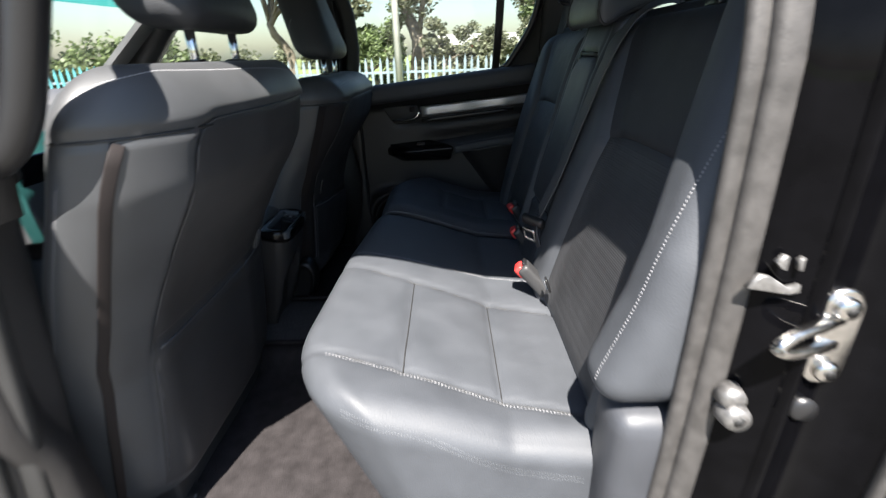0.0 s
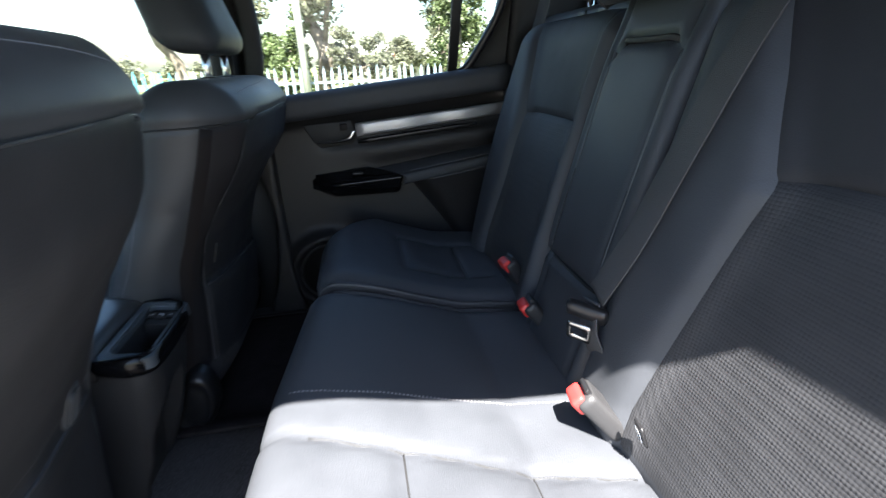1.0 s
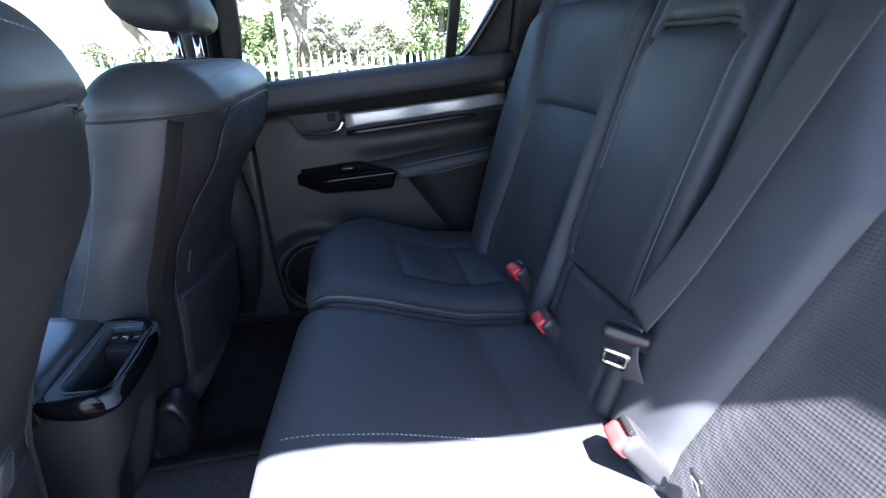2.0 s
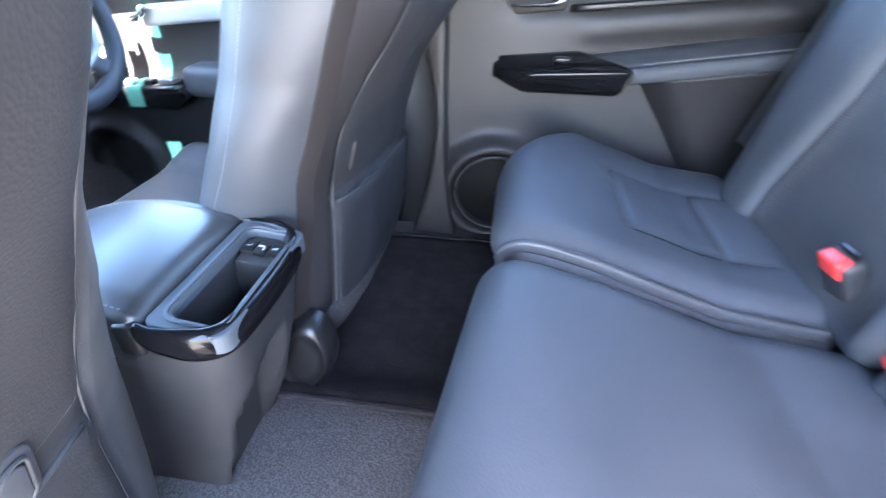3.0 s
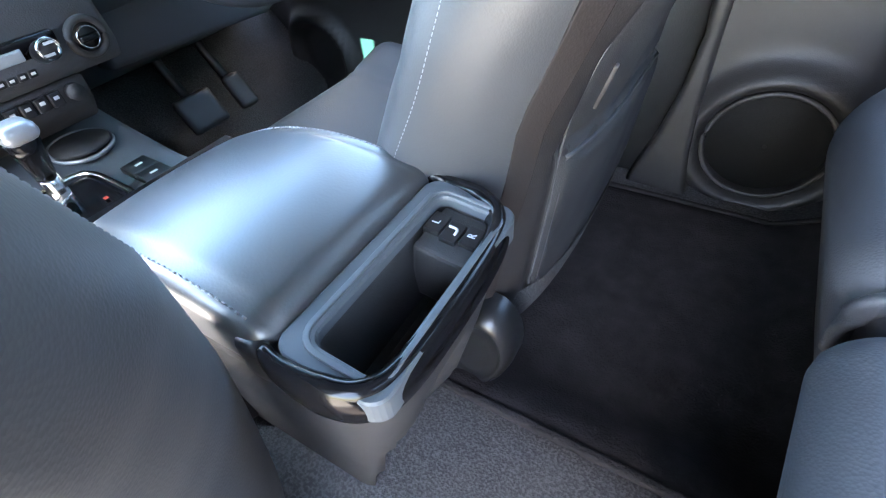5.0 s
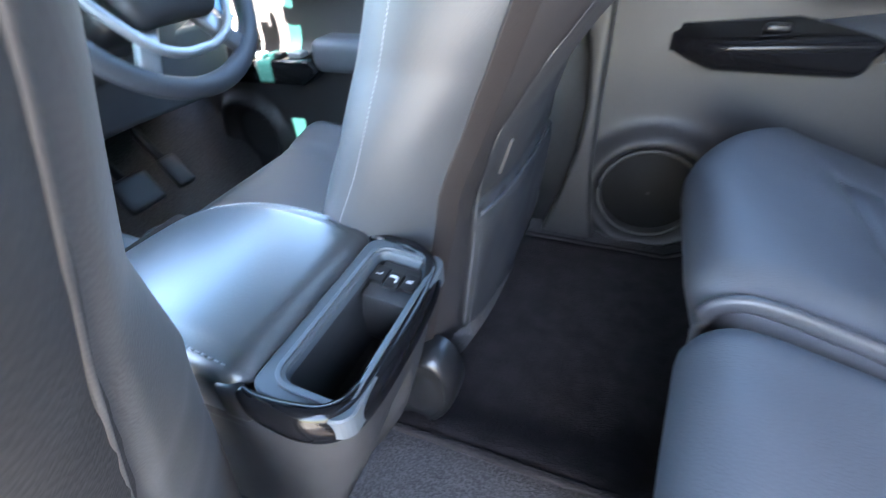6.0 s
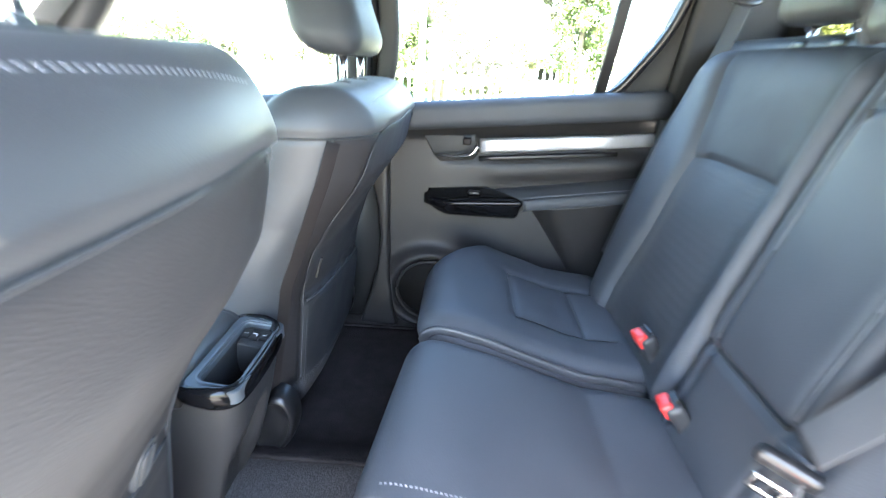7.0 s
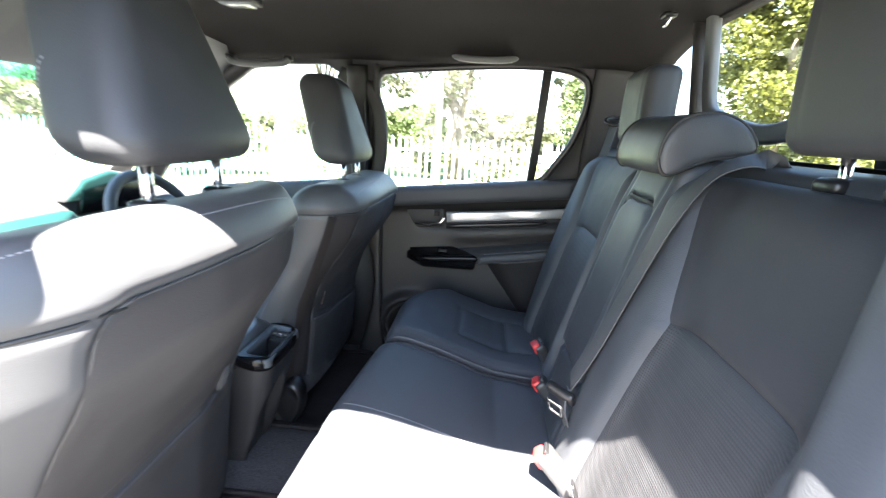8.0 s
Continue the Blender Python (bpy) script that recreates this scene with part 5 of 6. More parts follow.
    up = (on_back((hook_at[0] - yc) * s_in, hook_at[1] + 0.02) - on_back((hook_at[0] - yc) * s_in, hook_at[1] - 0.02)).normalized()
    across = (on_back((hook_at[0] + 0.012 - yc) * s_in, hook_at[1]) - on_back((hook_at[0] - 0.012 - yc) * s_in, hook_at[1])).normalized()
    out = across.cross(up).normalized()
    m = Matrix.Translation(at) @ Matrix((across, up, out if out.x > 0 else -out)).transposed().to_4x4()
    cover = BACKING if yc < 0 else PANEL
    wide, tall, r = (0.036, 0.060, 0.015) if yc < 0 else (0.008, 0.046, 0.0038)
    hook = part("bag_hook", moved(prism(oblong(wide, tall, r, 6), -0.006, 0.004, "z", 0.002), m), cover, body, "dark rounded bag hook plug")
    if yc < 0:
        part("hook_rim", moved(tube([(x, y, 0.005) for x, y in oblong(wide * 0.62, tall * 0.74, r * 0.6, 6)], 0.0016, 6, True), m), cover, hook, "raised hook rim")
        part("hook_tongue", moved(prism(oblong(wide * 0.50, tall * 0.66, r * 0.5, 6), 0.0, 0.0065, "z", 0.0015), m), cover, hook)

    def cushion_warp(p, n):
        p = p.copy()
        q = (p[:, 1] - yc) / 0.27
        up = np.clip(n[:, 2], 0, 1)
        p[:, 2] += up * (0.04 * np.clip(np.abs(q) - 0.45, 0, 1) * 2 - 0.015)
        p[:, 2] += 0.10 * (-0.45 - p[:, 0])
        p[:, 2] -= up * bump_at(np.abs(q) - 0.55, 0.02, 0.006)
        return p

    part("cushion", puff((-0.725, yc, 0.048), (0.46, 0.54, 0.17), 0.06, 0.012, cushion_warp), LEATHER, seat, "black leather seat cushion")
    part("seat_base", chamfer_box((-0.68, yc, -0.02), (0.40, 0.44, 0.08), 0.01), PLASTIC, seat, "plastic seat base")
    for s in (-1, 1):
        part("rail", chamfer_box((-0.70, yc + s * 0.19, -0.055), (0.48, 0.035, 0.03), 0.006), PLASTIC_BLACK, seat, "seat rail")

    def head(p, n):
        p = p.copy()
        k = np.clip((p[:, 2] - 0.79) / 0.25, 0, 1)
        p[:, 1] = yc + (p[:, 1] - yc) * (1.0 - 0.52 * k ** 1.2)
        p[:, 0] += -0.35 * (p[:, 2] - 0.80) - 0.8 * (p[:, 1] - yc) ** 2
        p[:, 2] -= drop
        return p

    hs = puff((-0.335, yc, 0.915), (0.12, 0.295, 0.25), 0.045, 0.0085, head)
    hr = part("headrest", hs, HEAD_LEATHER, seat, "black leather headrest")
    stitches("stitching", hs, [(-0.8, yc - 0.12, 0.82 - drop), (-0.8, yc - 0.115, 0.92 - drop), (-0.8, yc - 0.09, 1.0 - drop)], (1, 0, 0), hr, 0.006, 0.004, 0.0009)
    for s in (-1, 1):
        part("post", tube([(-0.335, yc + s * 0.075, 0.70 - drop), (-0.335, yc + s * 0.075, 0.82 - drop)], 0.0075, 12), CHROME, hr, "chrome headrest post")
        part("guide", puff((-0.335, yc + s * 0.075, 0.738 - drop), (0.038, 0.038, 0.02), 0.008, 0.01), PLASTIC_BLACK, hr, "black post guide")
    return seat


car_seat(0.385, -1, 0.05, 0.277, (0.245, 0.345), 0.045, 0.190, 0.0, "black leather driver's seat with pale blue sky sheen")
car_seat(-0.415, 1, 0.0, 0.345, (-0.252, 0.358), 0.0, 0.228, 1.0, "black leather passenger seat with back pocket, partly sunlit")


# ---- middle console ----
console = thing("centre_console", (-0.55, MIDDLE, 0.0), "dark plastic centre console with padded lid and open rear bin", "console")
cy = 0.005


def body_section(z):
    """The outline of the console's rear half at a height: narrower downwards, with a hollow in its rear face."""
    rear = float(np.interp(z, [0.0, 0.10, 0.20, 0.25, 0.29], [-0.462, -0.438, -0.413, -0.404, -0.401]))
    wide = float(np.interp(z, [0.0, 0.10, 0.20, 0.26, 0.30], [0.070, 0.076, 0.085, 0.091, 0.092]))
    r = 0.036
    edge = float(np.interp(z, [0.0, 0.20], [0.040, 0.0]))
    rim = -0.064 + 0.055 * max(0.0, (z - 0.13) / 0.085) ** 3
    outline = [(-0.74, -wide), (-0.60, -wide)]
    outline += [(rear - r + r * math.sin(radians(g)), -wide + r - r * math.cos(radians(g))) for g in range(0, 91, 15)]
    outline += [(rear, -wide + r + (2 * wide - 2 * r) * i / 30) for i in range(1, 30)]
    outline += [(rear - r + r * math.cos(radians(g)), wide - r + r * math.sin(radians(g))) for g in range(0, 91, 15)]
    outline += [(-0.60, wide), (-0.74, wide)]
    loop = []
    for x, q in outline:
        hollow = float(np.clip((q - rim) / 0.006, 0, 1) * np.clip((edge + 0.032 - q) / 0.032, 0, 1) * np.clip((0.215 - z) / 0.012, 0, 1))
        loop.append((x - 0.028 * hollow * (x > rear - r), cy + q, z))
    return loop


part("body", rings([body_section(0.29 - 0.01 * i) for i in range(30)]), PLASTIC, console, "grained dark plastic body with a hollow rear face")
part("front_body", puff((-0.78, cy, 0.108), (0.26, 0.180, 0.216), 0.020, 0.02), PLASTIC, console, "grained plastic side of the console")


# the rear tray: a rim with an open bin and a switch plate
def tray_surface(a, b, d):
    return (a, b, 0.306 + 0.12 * (-0.39 - a) - d)


def tray_ring(x0, x1, y0, y1, r, depth, grow=0.0):
    """A rounded outline at a depth below the tray's top."""
    return [tray_surface(a + (x0 + x1) / 2, b + (y0 + y1) / 2 + cy, depth) for a, b in oblong(x1 - x0 + 2 * grow, y1 - y0 + 2 * grow, max(0.003, r + grow), 6)]


OUT = (-0.472, -0.394, -0.094, 0.092, 0.014)
BIN = (-0.455, -0.406, -0.078, 0.077, 0.010)
tray = part("tray_rim", rings([tray_ring(*OUT, 0.02), tray_ring(*OUT, 0.0015), tray_ring(*OUT, 0.0, -0.0015), tray_ring(*BIN, 0.0, 0.0030), tray_ring(*BIN, 0.0008, 0.001), tray_ring(*BIN, 0.003), tray_ring(*BIN, 0.012)]), SATIN_DARK, console, "satin dark grey rim of the rear bin", False)
part("rim_bead", sweep(tray_ring(*BIN, -0.0008, 0.0052), oblong(0.0045, 0.0026, 0.0012), (0, 0, 1), True), SATIN_DARK, tray, "thin grey bead round the bin")
part("bin", rings([tray_ring(*BIN, 0.010), tray_ring(*BIN, 0.030, -0.001), tray_ring(*BIN, 0.072, -0.005), tray_ring(*BIN, 0.076, -0.010)], True), PLASTIC, console, "dark open bin", False)
y0, y1 = cy - 0.098, cy + 0.096
half_loop = smooth_line([(-0.478, y0 + 0.003, 0.312), (-0.462, y0, 0.3030), (-0.432, y0 + 0.002, 0.2980), (-0.411, y0 + 0.012, 0.2940), (-0.4015, y0 + 0.036, 0.2910), (-0.399, cy, 0.2900), (-0.4015, y1 - 0.036, 0.2910), (-0.411, y1 - 0.012, 0.2940), (-0.432, y1 - 0.002, 0.2980), (-0.462, y1, 0.3030), (-0.478, y1 - 0.003, 0.312)], 8)
part("gloss_surround", sweep(half_loop, [(0.0098 * c, 0.0185 * np.sign(d) * abs(d) ** 0.95) for c, d in circle(1.0, 28)], (0, 0, 1), scale=lambda t: 0.35 + 0.65 * min(1.0, 5 * min(t, 1 - t)) ** 0.7), GLOSS, console, "glossy black surround of the rear bin")
for s in (-1, 1):
    part("lid_hinge", puff((-0.486, cy + s * 0.094, 0.296), (0.026, 0.015, 0.040), 0.007, 0.006), PLASTIC_BLACK, console, "dark hinge knuckle of the lid")
plate = part("switch_plate", moved(chamfer_box((0, 0, 0), (0.0475, 0.050, 0.055), 0.003), pose(-0.4305, cy + 0.0505, 0.2735, 0, 6.8, 0)), PLASTIC, console, "plate with three seat heater switches", False)
for i, mark in enumerate(("L", "", "R")):
    at = (-0.4455 + 0.0150 * i, cy + 0.053 - 0.003 * (i == 1), 0.3035 - 0.0018 * i)
    key = part("switch_button", moved(chamfer_box((0, 0, 0), (0.0138, 0.021, 0.007), 0.0012), Matrix.Translation(at) @ pose(0, 0, 0, 0, 6.8, 0)), PLASTIC_BLACK, plate, "black square switch", False)
    if mark:
        curve = bpy.data.curves.new("letter", "FONT")
        curve.body, curve.size, curve.extrude = mark, 0.009, 0.0003
        temp = bpy.data.objects.new("letter", curve)
        scene.collection.objects.link(temp)
        data = bpy.data.meshes.new_from_object(temp)
        shape = ([Vector(v.co) for v in data.vertices], [tuple(p.vertices) for p in data.polygons])
        bpy.data.objects.remove(temp)
        part("letter", moved(shape, Matrix.Translation(Vector(at) + Vector((0.003, -0.003, 0.0042))) @ pose(0, 0, 0, 0, 6.8, 90)), MARK, key, "white printed letter", False)
    else:
        part("seat_mark", moved(tube(smooth_line([(0.004, -0.004, 0.0045), (0.003, 0.002, 0.0045), (-0.004, 0.003, 0.0045)], 4), 0.0011, 6), Matrix.Translation(at)), MARK, key, "white seat symbol")


def lid_warp(p, n):
    p = p.copy()
    q = p[:, 1] - cy
    k = np.clip((p[:, 2] - 0.262) / 0.06, 0, 1)
    p[:, 2] += k * (0.010 - np.where(p[:, 0] < -0.560, 1.75, 1.9) * (p[:, 0] + 0.560) ** 2 - 0.55 * q ** 2)
    p[:, 1] = cy + q * (0.93 + 0.07 * k)
    p[:, 0] -= 0.012 * (1 - k) * np.clip((p[:, 0] + 0.55) / 0.08, 0, 1)
    p[:, 2] -= bump_at(np.abs(q) - 0.083, 0.005, 0.0035) * np.clip(n[:, 2], 0, 1)
    return p


lid_shape = puff((-0.6125, cy, 0.290), (0.285, 0.197, 0.085), 0.019, 0.006, lid_warp)
lid = part("lid", lid_shape, LID, console, "padded black armrest lid with stitching")
for s in (-1, 1):
    stitches("stitching", lid_shape, [(-0.735, cy + s * 0.086, 0.6), (-0.60, cy + s * 0.0875, 0.6), (-0.488, cy + s * 0.089, 0.6)], (0, 0, -1), lid, 0.0055, 0.0038, 0.0008)
part("lid_base", puff((-0.60, cy, 0.246), (0.24, 0.180, 0.03), 0.01, 0.02), PLASTIC_BLACK, console, "dark lower half of the lid")

deck = part("front_deck", prism([(-0.78, 0.205), (-0.92, 0.215), (-1.02, 0.235), (-1.14, 0.265), (-1.14, 0.0), (-0.78, 0.0)], cy - 0.115, cy + 0.115, "y", 0.012), SATIN_DARK, console, "satin dark front deck")
part("gear_gate", moved(puff((0, 0, 0), (0.11, 0.080, 0.014), 0.006, 0.01), pose(-0.895, cy - 0.022, 0.217, 0, 4, 0)), GLOSS, deck, "glossy gear gate plate")
part("gate_ring", tube([(-0.895 + 0.060 * a, cy - 0.022 + 0.043 * b, 0.224 - 0.005 * a) for a, b in ((x / 0.5, y / 0.5) for x, y in oblong(1, 1, 0.28, 5))], 0.0035, 8, True), CHROME, deck, "chrome ring of the gear gate")
part("gate_letter", chamfer_box((-0.876, cy - 0.004, 0.2255), (0.006, 0.005, 0.001), 0.0003), MARK_RED, deck, "red gear mark")
for i in range(2):
    b = part("deck_switch", moved(chamfer_box((0, 0, 0), (0.030, 0.036, 0.008), 0.002), pose(-0.909 + 0.031 * i, cy + 0.060, 0.220 - 0.002 * i, 0, 5, 0)), PLASTIC_BLACK, deck, "black deck switch")
    part("switch_mark", chamfer_box((-0.909 + 0.031 * i, cy + 0.060, 0.2245 - 0.002 * i), (0.004, 0.010, 0.001), 0.0003), MARK, b, "white printed bars")
part("cup_ring", tube([(-1.005 + 0.038 * math.cos(2 * math.pi * i / 28), cy + 0.045 + 0.038 * math.sin(2 * math.pi * i / 28), 0.236 - 0.1 * 0.045 * math.cos(2 * math.pi * i / 28)) for i in range(28)], 0.003, 8, True), SILVER, deck, "bright cup holder rim")
part("cup_well", sweep([(-1.005, cy + 0.045, 0.236), (-1.005, cy + 0.045, 0.2415)], circle(0.036, 24), (1, 0, 0)), RUBBER_DARK, deck, "dark cup holder well")
lever = thing("gear_lever", (-0.890, cy - 0.035, 0.215), "automatic gear lever with black and silver knob", "gear lever")
part("shaft", tube([(-0.890, cy - 0.035, 0.215), (-0.870, cy - 0.040, 0.280)], 0.010, 12), CHROME, lever, "chrome shaft")
part("knob", sweep([(-0.873, cy - 0.040, 0.272), (-0.868, cy - 0.040, 0.290), (-0.859, cy - 0.041, 0.315), (-0.852, cy - 0.042, 0.334)], circle(0.0165, 16), (0, 1, 0), scale=lambda t: 0.5 + 0.5 * t), GLOSS, lever, "glossy black knob")
part("knob_cap", puff((-0.849, cy - 0.042, 0.339), (0.034, 0.034, 0.020), 0.0098, 0.006), SILVER, lever, "silver grey cap")

# ---- dashboard ----
dash = thing("dashboard", (-1.15, MIDDLE, 0.1), "dark dashboard with climate panel and round air vents", "dashboard")


DASH_PROFILE = [(-1.58, 0.61), (-1.30, 0.635), (-1.18, 0.625), (-1.12, 0.59), (-1.08, 0.52), (-1.07, 0.42), (-1.10, 0.34), (-1.16, 0.28), (-1.22, 0.22), (-1.45, 0.18)]


us = [-0.80 + 0.04 * i for i in range(38)]
pro = smooth_line([(x, 0, z) for x, z in DASH_PROFILE], 4)
part("body", sheet(us, list(range(len(pro))), lambda y, i: (pro[i].x - 0.04 * (abs(y - MIDDLE) / 0.8) ** 2 - 0.13 * max(0.0, (y - 0.46) / 0.22) ** 1.5 * min(1.0, max(0.0, (pro[i].x + 1.58) / 0.3)), y, pro[i].z + (0.03 * math.exp(-((y - 0.32) / 0.2) ** 2) if i < 22 else 0))), DASH, dash, "soft grained dark plastic")
stack = part("stack_console", prism([(-0.990, 0.322), (-0.982, 0.345), (-1.005, 0.43), (-1.06, 0.58), (-1.14, 0.58), (-1.14, 0.31)], -0.165, 0.155, "y", 0.010), DASH, dash, "dark centre stack")
lower = part("lower_panel", prism([(-1.010, 0.262), (-0.993, 0.290), (-0.992, 0.319), (-1.10, 0.319), (-1.12, 0.262)], -0.12, 0.096, "y", 0.006), PLASTIC, dash, "lower switch panel")
part("touch_screen", moved(chamfer_box((0, 0, 0), (0.012, 0.25, 0.15), 0.004), pose(-1.024, -0.018, 0.470, 0, 19, 0)), GLOSS, stack, "dark glossy screen")
climate = part("climate_panel", moved(chamfer_box((0, 0, 0), (0.010, 0.22, 0.050), 0.004), pose(-0.990, -0.020, 0.352, 0, 14, 0)), GLOSS, stack, "glossy climate control panel")
part("display", moved(chamfer_box((0, 0, 0), (0.006, 0.062, 0.014), 0.002), pose(-0.983, 0.017, 0.361, 0, 14, 0)), DISPLAY, climate, "pale climate display")


def dial(x, y, z, r, parent, name="dial"):
    d = part(name, sweep([(x, y, z), (x + 0.010, y, z + 0.003), (x + 0.022, y, z + 0.007), (x + 0.026, y, z + 0.008)], circle(r, 24), (0, 0, 1), scale=lambda t: 1.0 - 0.15 * t ** 3), PLASTIC_BLACK, parent, "black dial with bright rim")
    part("rim", tube([(x + 0.026, y + r * 0.86 * math.cos(2 * math.pi * i / 28), z + 0.008 + r * 0.86 * math.sin(2 * math.pi * i / 28)) for i in range(28)], 0.0022, 6, True), CHROME, d, "bright rim")
    for k in (-1, 1):
        part("mark", chamfer_box((x + 0.0275, y + 0.003 * k, z + 0.008 + 0.006 * k), (0.001, 0.012, 0.003), 0.0003), MARK, d, "white printed bar")


dial(-0.985, 0.067, 0.356, 0.0125, climate)
dial(-0.985, -0.085, 0.356, 0.0125, climate)
for i in range(6):
    k = part("climate_key", moved(chamfer_box((0, 0, 0), (0.005, 0.0095, 0.009), 0.0015), pose(-0.984, -0.012 + 0.0115 * i, 0.340, 0, 14, 0)), PLASTIC_BLACK, climate, "small climate key")
    part("mark", moved(chamfer_box((0, 0, 0), (0.001, 0.005, 0.003), 0.0003), pose(-0.981, -0.012 + 0.0115 * i, 0.3405, 0, 14, 0)), MARK, k, "white printed mark")
for i in range(5):
    k = part("lower_key", moved(chamfer_box((0, 0, 0), (0.006, 0.014, 0.018), 0.0015), pose(-0.991, -0.014 + 0.0168 * i, 0.304, 0, 2, 0)), PLASTIC_BLACK, lower, "square switch")
    part("mark", moved(chamfer_box((0, 0, 0), (0.001, 0.006, 0.004), 0.0003), pose(-0.9876, -0.014 + 0.0168 * i, 0.306, 0, 2, 0)), MARK, k, "white printed mark")
part("socket_cap", sweep([(-1.0, 0.076, 0.304), (-0.988, 0.076, 0.304), (-0.984, 0.076, 0.304)], circle(0.0105, 20), (0, 0, 1)), PLASTIC, lower, "round power socket cap")


def vent(y, z, x):
    v = part("air_vent", tube([(x + 0.0, y + 0.045 * math.cos(2 * math.pi * i / 32), z + 0.045 * math.sin(2 * math.pi * i / 32)) for i in range(32)], 0.009, 10, True), SILVER, dash, "round air vent with silver rim")
    part("vent_bowl", sweep([(x - 0.04, y, z), (x - 0.015, y, z)], circle(0.042, 24), (0, 0, 1)), PLASTIC_BLACK, v, "black vent bowl")
    for k in range(3):
        part("blade", chamfer_box((x - 0.008, y, z - 0.02 + 0.02 * k), (0.014, 0.076 if k == 1 else 0.06, 0.004), 0.001), GLOSS, v, "vent blade")


vent(0.62, 0.50, -1.09)
vent(-0.66, 0.50, -1.09)
knob = part("air_vent", tube([(-0.980, 0.120 + 0.021 * math.cos(2 * math.pi * i / 32), 0.357 + 0.021 * math.sin(2 * math.pi * i / 32)) for i in range(32)], 0.0045, 10, True), PLASTIC, stack, "round dark bezel beside the climate panel")
part("vent_bowl", sweep([(-1.0, 0.120, 0.357), (-0.980, 0.120, 0.357)], circle(0.021, 24), (0, 0, 1)), PLASTIC_BLACK, knob, "black bowl")
part("bright_ring", tube([(-0.977, 0.120 + 0.0125 * math.cos(2 * math.pi * i / 24), 0.357 + 0.0125 * math.sin(2 * math.pi * i / 24)) for i in range(24)], 0.0014, 6, True), CHROME, knob, "bright inner ring")
part("blade", chamfer_box((-0.976, 0.120, 0.357), (0.010, 0.022, 0.007), 0.0025), GLOSS, knob, "glossy finger bar")
part("column_shroud", sweep([(-1.12, 0.33, 0.43), (-1.03, 0.33, 0.465), (-0.98, 0.33, 0.485)], oblong(0.13, 0.11, 0.03), (0, 0, 1), scale=lambda t: 1.0 - 0.2 * t), PLASTIC_BLACK, dash, "black steering column shroud")
part("knee_panel", prism([(0.16, 0.40), (0.62, 0.40), (0.60, 0.30), (0.50, 0.26), (0.18, 0.27)], -1.16, -1.10, "x", 0.012), DASH, dash, "knee panel below the wheel")
part("hood", prism([(0.16, 0.60), (0.22, 0.66), (0.32, 0.68), (0.42, 0.66), (0.50, 0.60)], -1.30, -1.08, "x", 0.015), DASH, dash, "instrument hood")
part("instrument_glass", prism([(0.19, 0.56), (0.21, 0.63), (0.32, 0.645), (0.43, 0.63), (0.46, 0.56)], -1.09, -1.078, "x", 0.004), GLOSS, dash, "dark instrument glass")

def hub_warp(p, n):
    """The airbag cover: narrower towards the driver's lap, with a domed face."""
    p = p.copy()
    p[:, 1] *= 1.0 - 0.22 * np.clip((p[:, 0] + 0.08) / 0.16, 0, 1)
    p[:, 2] -= 0.9 * (p[:, 0] ** 2 + p[:, 1] ** 2) * np.clip(n[:, 2], 0, 1)
    return p


wheel = thing("steering_wheel", (-0.96, 0.33, 0.50), "grey leather steering wheel with dark hub", "steering wheel")
wm = pose(-0.94, 0.33, 0.515, 0, 64, 0)
part("rim", moved(sweep([(0.168 * math.cos(2 * math.pi * i / 56), 0.168 * math.sin(2 * math.pi * i / 56), 0) for i in range(56)], circle(0.0165, 12), (0, 0, 1), True), wm), LEATHER, wheel, "grey-black leather rim")
part("hub", moved(puff((-0.005, 0, 0.014), (0.165, 0.20, 0.062), 0.030, 0.010, hub_warp), wm), PLASTIC, wheel, "dark padded hub")
part("badge", moved(joined(tube([(-0.030 + 0.017 * math.cos(2 * math.pi * i / 24), 0.024 * math.sin(2 * math.pi * i / 24), 0.046) for i in range(24)], 0.003, 6, True), tube([(-0.030 + 0.016 * math.cos(2 * math.pi * i / 20), 0.008 * math.sin(2 * math.pi * i / 20), 0.046) for i in range(20)], 0.002, 6, True)), wm), CHROME, wheel, "bright oval badge shape")
part("lower_spoke", moved(sweep(smooth_line([(0.015, 0.118, 0.010), (0.060, 0.100, 0.018), (0.100, 0.072, 0.020), (0.118, 0.035, 0.018), (0.120, 0.0, 0.016), (0.118, -0.035, 0.018), (0.100, -0.072, 0.020), (0.060, -0.100, 0.018), (0.015, -0.118, 0.010)], 5), oblong(0.014, 0.014, 0.005), (0, 0, 1)), wm), SILVER, wheel, "silver U-shaped lower spoke trim")
for s_ in (-1, 1):
    pad = part("switch_pad", moved(puff((-0.020, s_ * 0.116, 0.010), (0.060, 0.046, 0.024), 0.008, 0.008), wm), PLASTIC_BLACK, wheel, "black switch pad")
    for k in range(3):
        part("pad_key", moved(chamfer_box((-0.038 + 0.018 * k, s_ * 0.116, 0.0232), (0.012, 0.032, 0.004), 0.001), wm), GLOSS if k != 1 else SILVER, pad, "small key")
for a, b in ((90, 0.028), (-90, 0.028), (35, 0.02), (-35, 0.02)):
    d = Vector((math.cos(radians(a)), math.sin(radians(a)), 0))
    part("spoke", moved(sweep([d * 0.06, d * 0.12, d * 0.163], oblong(b * 1.6, 0.018, 0.006), (0, 0, 1)), wm), SILVER if b < 0.025 else PLASTIC_BLACK, wheel, "spoke")
part("film_patch", moved(chamfer_box((0.10, 0.055, 0.014), (0.04, 0.02, 0.004), 0.001), wm @ pose(0, 0, 0, 0, 0, 20)), FILM, wheel, "scrap of blue protective film")
